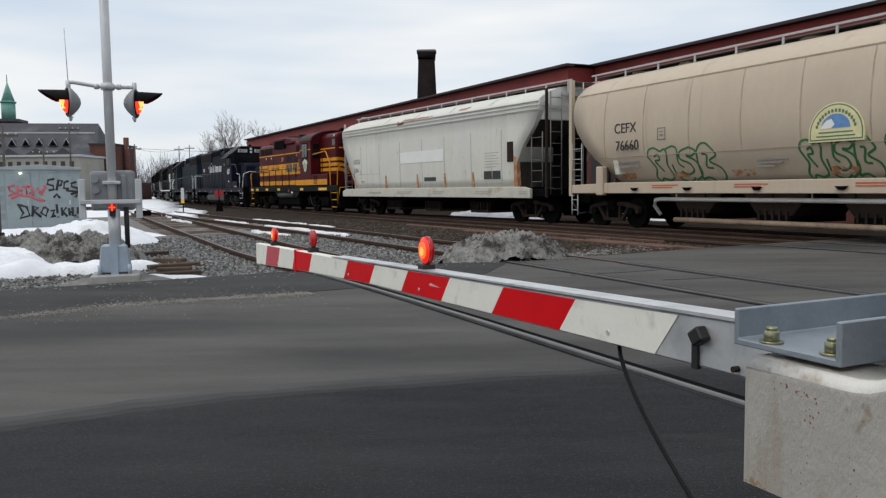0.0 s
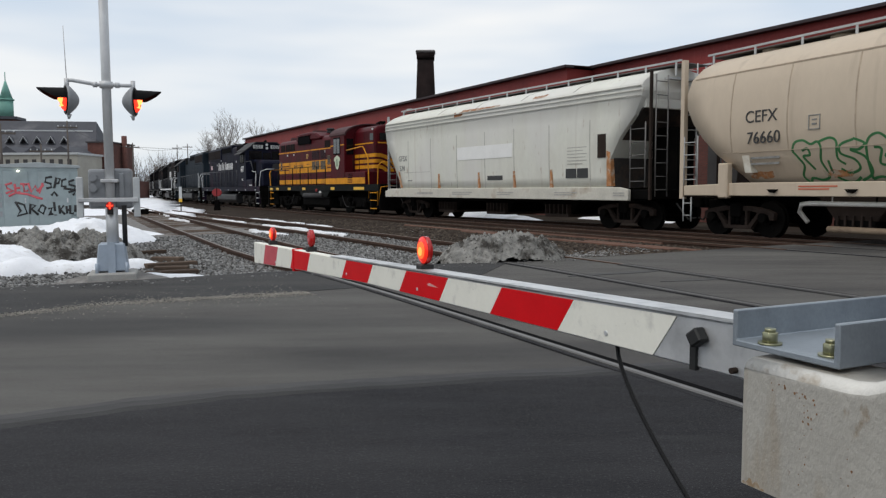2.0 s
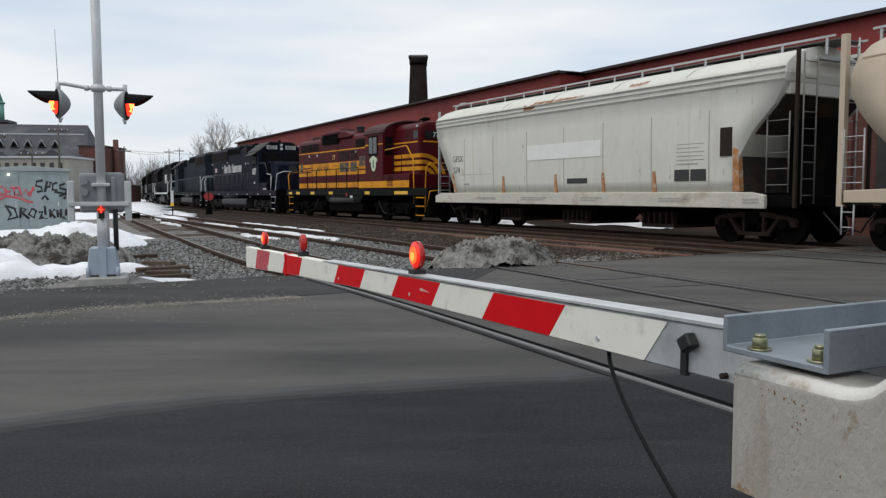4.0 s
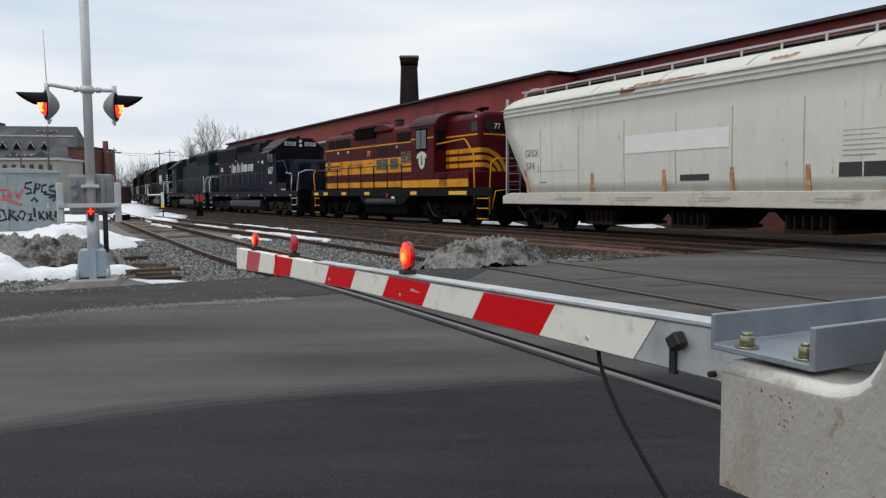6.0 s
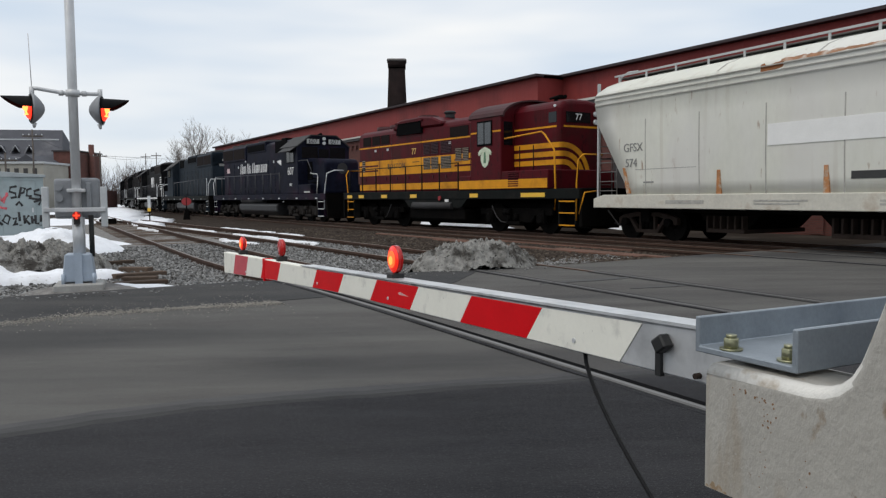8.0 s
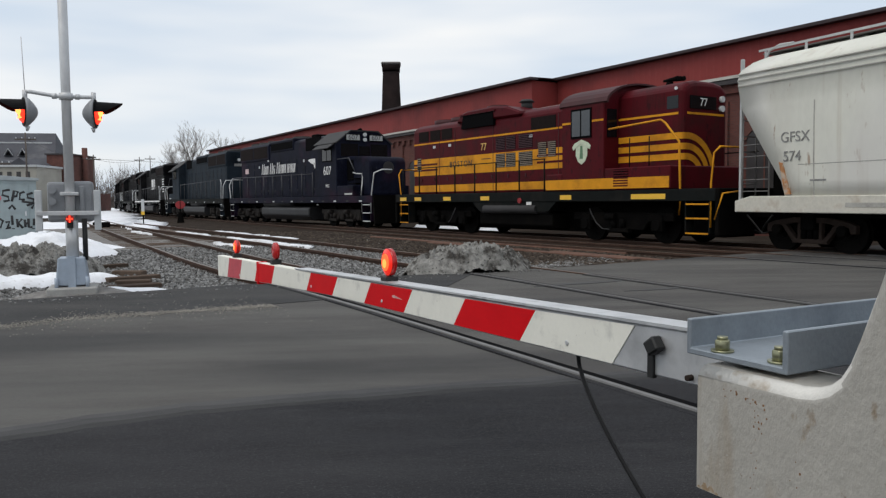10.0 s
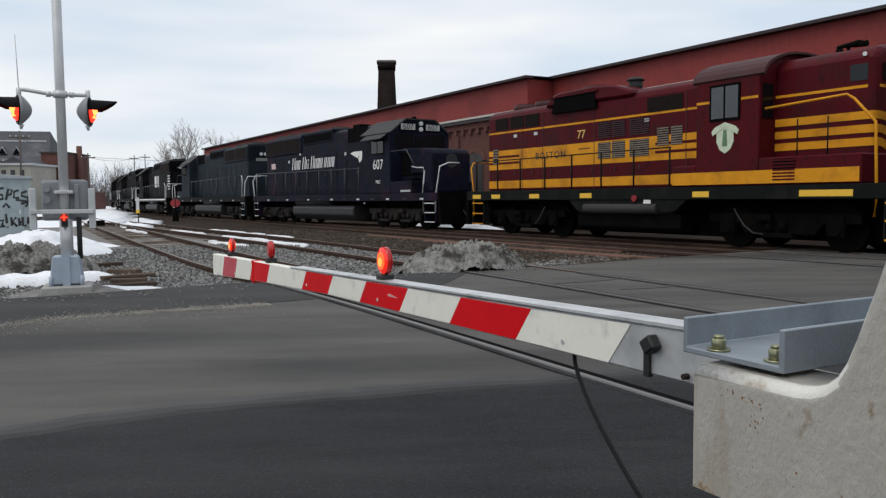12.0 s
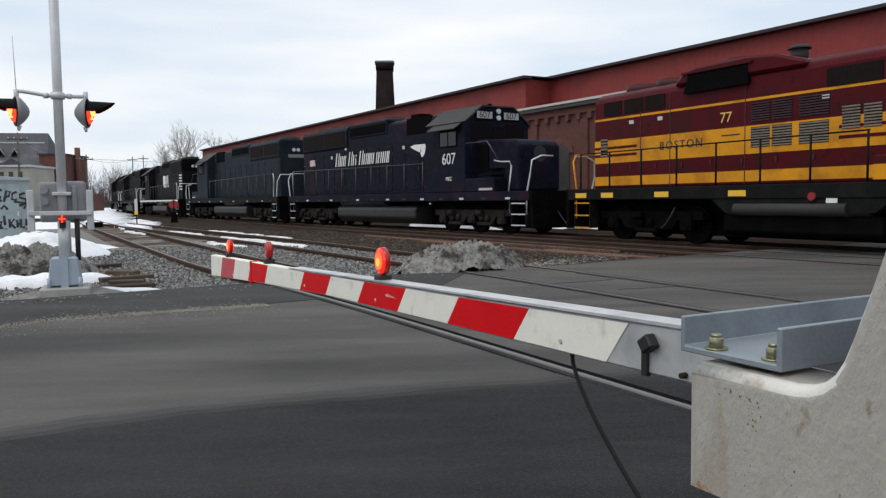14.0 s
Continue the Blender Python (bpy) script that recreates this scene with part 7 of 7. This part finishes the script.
# ---- boards, posts, signs by the tracks ----
for i, (x, y, l, turn) in enumerate(((-4.25, 12.2, 0.8, 32), (-4.5, 12.9, 0.55, 8), (-4.75, 13.6, 0.9, 41), (-5.2, 14.7, 0.6, -12), (-6.2, 16.2, 0.9, 50), (3.6, 18.6, 5.2, -60), (4.5, 17.6, 3.6, -61), (5.3, 18.7, 4.4, -59), (1.9, 21.8, 5.0, -61), (6.1, 17.5, 2.2, -61), (3.9, 20.6, 5.5, -60), (0.2, 25.6, 6.0, -61))):
    bd = part("old_tie", box(B(), -l / 2, l / 2, -0.1, 0.1, 0, 0.1), TIE if i < 5 else TIE_RED, None, "", bevel=0.012)
    bd.matrix_world = pose(x, y, -0.115 if i < 5 else -0.14, 0, 0, turn)
    tagged(bd, "weathered wooden tie lying on the ballast", "railway tie", group="loose ties")
part_red = tagged(part("broken_board", box(B(), -0.35, 0.35, -0.12, 0.12, 0, 0.1), mat("red_board", (0.30, 0.05, 0.05), 0.7, vary=0.3), None, bevel=0.01), "broken red-painted board on the dirty snow", "board")
part_red.matrix_world = pose(-8.6, 15.9, 0.28, 5, -8, 20)
wp = tagged(thing("track_sign", pose(-15.9, 47.6, -0.1)), "small white track sign on a thin post", "sign")
part("post", tube(B(), [(0, 0, 0), (0, 0, 1.5)], 0.035, 8), UNDER, wp)
part("panel", box(B(), -0.09, 0.09, -0.05, -0.03, 0.75, 1.55), PALE_GREY, wp, bevel=0.005)
part("marker", box(B(), -0.1, 0.1, -0.07, -0.05, 0.62, 0.82), YELLOW_MARK, wp, bevel=0.005)
sw = tagged(thing("switch_stand", pose(-14.6, 50.8, -0.1)), "black switch stand with a red target", "switch stand")
part("stand", prism(B(), [(-0.2, 0), (0.2, 0), (0.1, 0.7), (-0.1, 0.7)], -0.15, 0.15), UNDER, sw, bevel=0.02)
part("mast", tube(B(), [(0, 0, 0.6), (0, 0, 1.5)], 0.04, 8), UNDER, sw)
part("target", prism(B(), [(0.32 * math.cos(k * math.tau / 16), 1.18 + 0.26 * math.sin(k * math.tau / 16)) for k in range(16)], -0.03, 0.03), TARGET_RED, sw, "red switch target", bevel=0.01)
part("lever", tube(B(), [(0, 0, 0.4), (0.5, -0.1, 0.25)], 0.025, 6), UNDER, sw)
tm = tagged(thing("switch_machine", pose(-17.2, 44.5, -0.14, 0, 0, 20)), "dark low switch machine beside the rails", "switch machine")
part("case", box(B(), -0.45, 0.45, -0.25, 0.25, 0, 0.32), UNDER, tm, bevel=0.05)
part("rod", tube(B(), [(0.4, 0, 0.12), (1.2, 0.3, 0.12)], 0.03, 6), UNDER, tm)

# ---- distance ----
church = tagged(thing("church", pose(-86, 160, 0, 0, 0, 10)), "large grey slate-roofed brick church with copper spire", "church")
part("nave", box(B(), -44, 12.2, 0, 20, -0.2, 8.4), BRICK, church)
part("roof", prism(B(), [(0, 8.4), (10, 16.3), (20, 8.4)], -44, 12.5, "x"), SLATE, church, "grey slate roof")
part("end_wall", box(B(), 12.2, 14.3, 0.5, 19.5, -0.2, 8.4), BRICK, church)
hip = B()
hv = [hip.verts.new(p) for p in ((12.5, 0, 8.4), (14.6, 0, 8.4), (14.6, 20, 8.4), (12.5, 20, 8.4), (12.5, 10, 16.3))]
for f in ((0, 1, 4), (1, 2, 4), (2, 3, 4), (0, 4, 3), (3, 2, 1, 0)):
    hip.faces.new([hv[k] for k in f])
part("hip_roof", hip, SLATE, church)
for z, y in ((13.9, 7.2), (9.2, 0.95)):
    part("roof_band", box(B(), -44, 12.4, y - 0.35, y + 0.3, z, z + 0.28), PALE_GREY, church)
for i in range(19):
    x = -40 + i * 2.65
    dm = part("dormer", prism(B(), [(x - 0.8, 11.1), (x + 0.8, 11.1), (x, 12.5)], 3.0, 6.0), SLATE, church)
    part("dormer_window", prism(B(), [(x - 0.5, 11.2), (x + 0.5, 11.2), (x, 12.1)], 2.85, 3.0), DARK, dm)
    part("dormer_trim", tube(B(), [(x - 0.85, 2.95, 11.1), (x, 2.95, 12.55), (x + 0.85, 2.95, 11.1)], 0.09, 4), PALE_GREY, dm)
for i in range(11):
    part("window", box(B(), -36 + i * 4.8, -34.4 + i * 4.8, -0.1, 0.05, 3.5, 7.2), WINDOW_DARK, church)
tw = part("tower", box(B(), -10.0, -5.0, 13, 18, 0, 17.5), BRICK, church)
part("tower_cornice", box(B(), -10.5, -4.5, 12.5, 18.5, 16.9, 17.5), SLATE, tw)
bm = B()
tube(bm, [(-7.5, 15.5, 17.5), (-7.5, 15.5, 21.2)], 1.5, 8)
tube(bm, [(-7.5, 15.5, 21.2), (-7.5, 15.5, 21.5)], 1.75, 8)
tube(bm, [(-7.5, 15.5, 21.5), (-7.5, 15.5, 25.6)], 1.45, 8, 0.12)
tube(bm, [(-7.5, 15.5, 25.5), (-7.5, 15.5, 27.4)], 0.1, 6)
part("spire", bm, COPPER, church, "green copper spire")
lowb = tagged(thing("brick_factory", pose(-54.6, 120, 0)), "low red brick factory with a slim chimney", "factory")
part("wall", box(B(), -12, 2, 0, 12, -0.2, 6.2), BRICK, lowb)
part("roof", box(B(), -12.3, 2.3, -0.3, 12.3, 6.2, 6.5), ROOF_DARK, lowb)
part("annex", box(B(), 0.2, 3.6, 0.6, 10, -0.2, 8.6), BRICK, lowb)
part("annex_roof", box(B(), 0.0, 3.8, 0.4, 10.2, 8.6, 8.8), ROOF_DARK, lowb)
part("shed", box(B(), 3.6, 6.0, 2, 10, -0.2, 2.7), BRICK, lowb)
part("stack", tube(B(), [(4.1, 5, 0), (4.1, 5, 9.9)], 0.5, 10, 0.42), BRICK, lowb)
for i in range(6):
    part("window", box(B(), -11 + i * 2.1, -9.9 + i * 2.1, -0.08, 0.02, 2.2, 4.6), WINDOW_DARK, lowb)
white = tagged(thing("white_house", pose(-62, 112, 0)), "long flat-roofed cream building with small windows", "house")
part("wall", box(B(), -14, 10, 0, 8, -0.2, 6.4), CREAM, white)
part("parapet", box(B(), -14.2, 10.2, -0.2, 8.2, 6.4, 6.7), PALE_GREY, white)
for i in range(18):
    wd = part("window", box(B(), -12.9 + i * 1.26, -12.3 + i * 1.26, -0.06, 0.02, 4.7, 5.75), WINDOW_DARK, white)
    part("sill", box(B(), -12.98 + i * 1.26, -12.22 + i * 1.26, -0.12, 0.0, 4.6, 4.7), PALE_GREY, wd)
for i in range(6):
    part("gable", prism(B(), [(-13.6 + i * 3.9, 6.7), (-10.4 + i * 3.9, 6.7), (-12.0 + i * 3.9, 7.7)], 0.3, 7.6), SLATE, white)
for x, y, w, h, c in ((-66, 220, 16, 6, "BRICK"), (-80, 260, 30, 7, "CREAM"), (-50, 210, 12, 5, "BRICK"), (-118, 130, 30, 7, "BRICK"), (-52, 185, 8, 4.5, "CREAM")):
    hs = tagged(thing("far_house", pose(x, y, 0)), "distant low town building beyond the tracks", "house")
    part("wall", box(B(), -w / 2, w / 2, 0, 10, -0.2, h), BRICK if c == "BRICK" else CREAM, hs)
    part("roof", prism(B(), [(-0.4, h), (5, h + 1.6), (10.4, h)], -w / 2 - 0.3, w / 2 + 0.3, "x"), SLATE, hs)
    for i in range(int(w / 3)):
        part("window", box(B(), -w / 2 + 1 + i * 3, -w / 2 + 2.1 + i * 3, -0.06, 0.02, h * 0.45, h * 0.45 + 1.4), WINDOW_DARK, hs)
POLES = []
for x, y, h in ((-42.5, 108, 7.9), (-50.5, 150, 10.0), (-48.5, 150, 10.2), (-35.7, 75, 8.0), (-29.2, 52.0, 5.8), (-33.7, 66, 5.3)):
    pl = tagged(thing("utility_pole", pose(x, y, -0.1, 0, 0, 15)), "weathered wooden utility pole with a crossarm", "utility pole", group="utility poles")
    part("pole", tube(B(), [(0, 0, 0), (0, 0, h)], 0.1, 8, 0.07), POLE, pl)
    part("crossarm", box(B(), -0.9, 0.9, -0.06, 0.06, h - 0.7, h - 0.56), POLE, pl)
    for dx in (-0.8, -0.3, 0.3, 0.8):
        part("insulator", disc(B(), (dx, 0, h - 0.5), (0, 0, 1), 0.05, 0.14, 8), PALE_GREY, pl)
for (x0, y0, z0), (x1, y1, z1) in (((-42.5, 108, 7.2), (-50.5, 150, 9.3)), ((-35.7, 75, 7.3), (-42.5, 108, 7.2)), ((-42.0, 108, 7.2), (-20, 140, 8.4))):
    pts = [(x0 + (x1 - x0) * k / 12, y0 + (y1 - y0) * k / 12, z0 + (z1 - z0) * k / 12 - 0.5 * math.sin(math.pi * k / 12)) for k in range(13)]
    tagged(part("overhead_wire", tube(B(), pts, 0.02, 4), RUBBER, None), "thin black sagging overhead wire", "wire")


def bare_tree(x, y, h, seed):
    rnd = random.Random(seed)
    t = tagged(thing("bare_tree", pose(x, y, -0.1)), "leafless grey-brown tree with fine twigs", "tree", group="bare trees beyond the train")
    trunk, twigs = B(), B()

    def grow(p, d, length, r, level):
        q = p + d * length
        mid = p + d * length * 0.5 + Vector((rnd.uniform(-1, 1), rnd.uniform(-1, 1), 0)) * length * 0.05
        tube(trunk if level < 2 else twigs, [p, mid, q], r, 6 if level < 2 else 3, r * 0.6)
        if level == 4:
            return
        for k in range(5 if level else 7):
            f = rnd.uniform(0.35, 1.0) if k else 1.0
            side = Vector((rnd.gauss(0, 1), rnd.gauss(0, 1), rnd.uniform(0.1, 0.9))).normalized()
            grow(p + (q - p) * f, (d * 0.75 + side * 0.62).normalized(), length * rnd.uniform(0.45, 0.66), r * 0.5, level + 1)
    grow(Vector((0, 0, 0)), Vector((0, 0, 1)), h * 0.40, h * 0.010, 0)
    part("trunk", trunk, BARK, t)
    tagged(part("crown", twigs, BARK_TWIG, t), kind="stuff")


for x, y, h, sd in ((-40.8, 138, 15.0, 1), (-38.2, 140, 19.3, 2), (-35.2, 138, 14.5, 3), (-31.6, 142, 18.8, 4), (-43.5, 146, 13.5, 5), (-29.0, 145, 15, 6), (-33.6, 150, 15, 7)):
    bare_tree(x, y, h, sd)
rnd = random.Random(4)
brush = B()
for i in range(900):
    x = rnd.uniform(-92, -64)
    y = 205 + rnd.uniform(-8, 8) + (x + 75) * -0.3
    h = rnd.uniform(6, 12.5) * (0.6 + 0.4 * math.sin(x * 0.5))
    a = Vector((rnd.gauss(0, 0.25), 0, 1)).normalized()
    tube(brush, [(x, y, -0.1), (x + a.x * h, y, h * 0.98)], 0.09, 3, 0.02)
    for k in range(3):
        f = rnd.uniform(0.4, 0.9)
        tube(brush, [(x + a.x * h * f, y, h * f), (x + a.x * h * f + rnd.uniform(-1.2, 1.2), y, h * f + rnd.uniform(0.5, 1.6))], 0.05, 3, 0.015)
tagged(part("far_brush", brush, BRUSH, None), "far leafless brush and saplings", kind="stuff")

# ---- ballast and ties, last ----
lumpy("ballast", [(-30, 16), (-6.2, 10.4), (-5.8, 9.95), (-2.6, 11.8), (0.1, 12.95), (3.0, 14.15), (5.2, 15.5), (-2, 27), (-11, 44), (-20, 64), (-28, 62), (-16, 34), (-14, 25)], -0.128, GRAVEL, "grey crushed-stone ballast beside the rails", 0.02, 0.3, 2, 0.2)
lumpy("main_ballast", [(-0.1, 19.3), (2.9, 14.2), (6.8, 16.4), (9.2, 17.7), (2, 31.8), (-5.5, 45), (-15.5, 64), (-29, 95), (-55, 155), (-60, 153), (-34, 95), (-21, 64), (-11.6, 39.8), (-6.5, 30.6), (-3.3, 25.2)], -0.082, BALLAST_BROWN, "brown stained ballast under the main line", 0.02, 0.4, 5, 0.2)
rs = np.random.RandomState(5)
CORNERS = np.array([(-1, -1, -1), (1, -1, -1), (1, 1, -1), (-1, 1, -1), (-1, -1, 1), (1, -1, 1), (1, 1, 1), (-1, 1, 1)], float)
SIDES = np.array([(3, 2, 1, 0), (4, 5, 6, 7), (0, 1, 5, 4), (1, 2, 6, 5), (2, 3, 7, 6), (3, 0, 4, 7)])


def stones(name, count, where, material, label, size=(0.014, 0.032)):
    verts, faces = [], []
    k = 0
    while k < count:
        x, y = where()
        if in_road(x - 0.04, y + 0.04) or in_road(x, y):
            continue
        r = rs.uniform(*size)
        c = CORNERS * rs.uniform(0.55, 1.0, (8, 3)) * r * np.array((1.25, 1.0, 0.8))
        a, b = rs.uniform(0, math.tau), rs.uniform(-0.7, 0.7)
        m = np.array(Euler((b, rs.uniform(-0.7, 0.7), a)).to_matrix())
        verts.append(c @ m.T + np.array((x, y, -0.112 + rs.uniform(-0.01, 0.028))))
        faces.append(SIDES + 8 * k)
        k += 1
    me = bpy.data.meshes.new(name)
    me.from_pydata(np.concatenate(verts).tolist(), [], np.concatenate(faces).tolist())
    me.materials.append(material)
    return tagged(new(name, me), label, kind="stuff")


def by_road():
    while True:
        k = rs.uniform(0, 1) ** 1.5
        x = rs.uniform(-9.5, 4.2)
        y = float(np.interp(x, (-9.5, -5.8, 0.1, 4.2), (8.0, 9.9, 12.9, 14.9))) + k * 14
        if x < float(np.interp(y, (12, 14.2, 19.3, 25.2, 30.6), (2.2, 0.93, -2.03, -5.2, -8.4))) + 1.9 or rs.uniform() < 0.02:
            return x, y


def grains(name, count, where, material, label, size):
    """Loose grains lying on the road."""
    verts, faces = [], []
    for k in range(count):
        x, y = where()
        r = rs.uniform(*size)
        c = CORNERS * rs.uniform(0.5, 1.0, (8, 3)) * r * np.array((1.3, 1.0, 0.6))
        a = rs.uniform(0, math.tau)
        m = np.array(((math.cos(a), -math.sin(a), 0), (math.sin(a), math.cos(a), 0), (0, 0, 1)))
        verts.append(c @ m.T + np.array((x, y, 0.006 + r * 0.2)))
        faces.append(SIDES + 8 * k)
    me = bpy.data.meshes.new(name)
    me.from_pydata(np.concatenate(verts).tolist(), [], np.concatenate(faces).tolist())
    me.materials.append(material)
    return tagged(new(name, me), label, kind="stuff")


def along_grit():
    x = -1.6 - 6.0 * rs.uniform(0, 1) ** 1.25
    y = float(np.interp(x, (-8, -4.4, -3.65, -2.5, -1.6), (5.3, 7.7, 8.48, 8.97, 9.3)))
    spread = 0.10 + 0.06 * noise.noise(Vector((x * 1.7, 3.0, 0)))
    if rs.uniform() < 0.12:
        spread = 0.5
    k = rs.normal(0, spread)
    return x - 0.5 * k, y + 0.85 * k


def spilt():
    x = rs.uniform(-7.5, 2.5)
    return x, float(np.interp(x, (-7.5, -5.8, 0.1, 2.5), (8.9, 9.75, 12.7, 13.7))) - abs(rs.normal(0, 0.25))


grains("road_sand", 6500, along_grit, GRIT, "pale sand and grit washed along the road", (0.0025, 0.007))
grains("stray_stones", 260, spilt, STONE, "stray stones spilled from the ballast onto the road", (0.006, 0.018))


def by_main():
    k = rs.uniform(0, 1) ** 1.6
    y = 15.5 + 19 * k
    x = float(np.interp(y, (14, 18.6, 25.1, 30.6, 39.8), (0.6, -1.8, -5.2, -8.4, -13.6))) + rs.uniform(1.7, 7.2)
    return x, y


stones("main_ballast_stones", 16000, by_main, STONE_BROWN, "loose brown-stained stones of the main line", (0.016, 0.036))
stones("ballast_stones", 38000, by_road, STONE, "loose grey crushed stones", (0.012, 0.027))


def by_mound():
    k = rs.uniform(0, 1) ** 1.4
    x, y = 2.0 + 2.6 * k, 14.5 + 2.3 * k
    return x + rs.normal(0, 0.28), y + rs.normal(0, 0.22) + 0.2


stones("spilled_stones", 2600, by_mound, STONE, "loose grey stones spilled beside the mound", (0.014, 0.03))
tie_mesh = None
for tr, line, inner, outer in TRACKS:
    mid = offset_line(line, (inner + outer) / 2)
    run = 0.0
    count = 0
    last = mid[0]
    for a, b in zip(mid, mid[1:]):
        seg = math.dist(a, b)
        while run < seg and count < 170:
            k = run / seg
            x, y = a[0] + (b[0] - a[0]) * k, a[1] + (b[1] - a[1]) * k
            if not in_road(x - 0.3, y - 0.5) and y < 90:
                if tie_mesh is None:
                    o = part("tie", box(B(), -1.2, 1.2, -0.11, 0.11, -0.25, -0.119), TIE, tr, bevel=0.012)
                    tie_mesh = o.data
                else:
                    o = new("tie", tie_mesh)
                    o.parent = tr
                o.matrix_local = pose(x, y, rs.uniform(-0.012, 0.008) + (0.014 if line in (TRACKS[2][1], MAIN) else 0.0), 0, 0, math.degrees(math.atan2(b[1] - a[1], b[0] - a[0])) + 90 + rs.uniform(-1.5, 1.5))
                count += 1
            run += 0.55
        run -= seg


def motions():
    for ob, mid, length, turn in TRAIN:
        rows = []
        for i in range(29):
            t = i / 2
            a, b = track(mid + length * 0.32 + ran(t)), track(mid - length * 0.32 + ran(t))
            rows.append((t, pose((a[0] + b[0]) / 2, (a[1] + b[1]) / 2, 0, 0, 0, math.degrees(math.atan2(a[1] - b[1], a[0] - b[0])) + turn)))
        walk(ob, rows)
    for ob, x, r in WHEELS:
        way = -1 if abs(ob.parent.parent.rotation_quaternion.to_euler().z - TRAIN[0][0].rotation_quaternion.to_euler().z) > 2 else 1
        walk(ob, [(k / 5, pose(x, 0, r, 0, math.degrees(way * ran(k / 5) / r))) for k in range(71)])


motions()
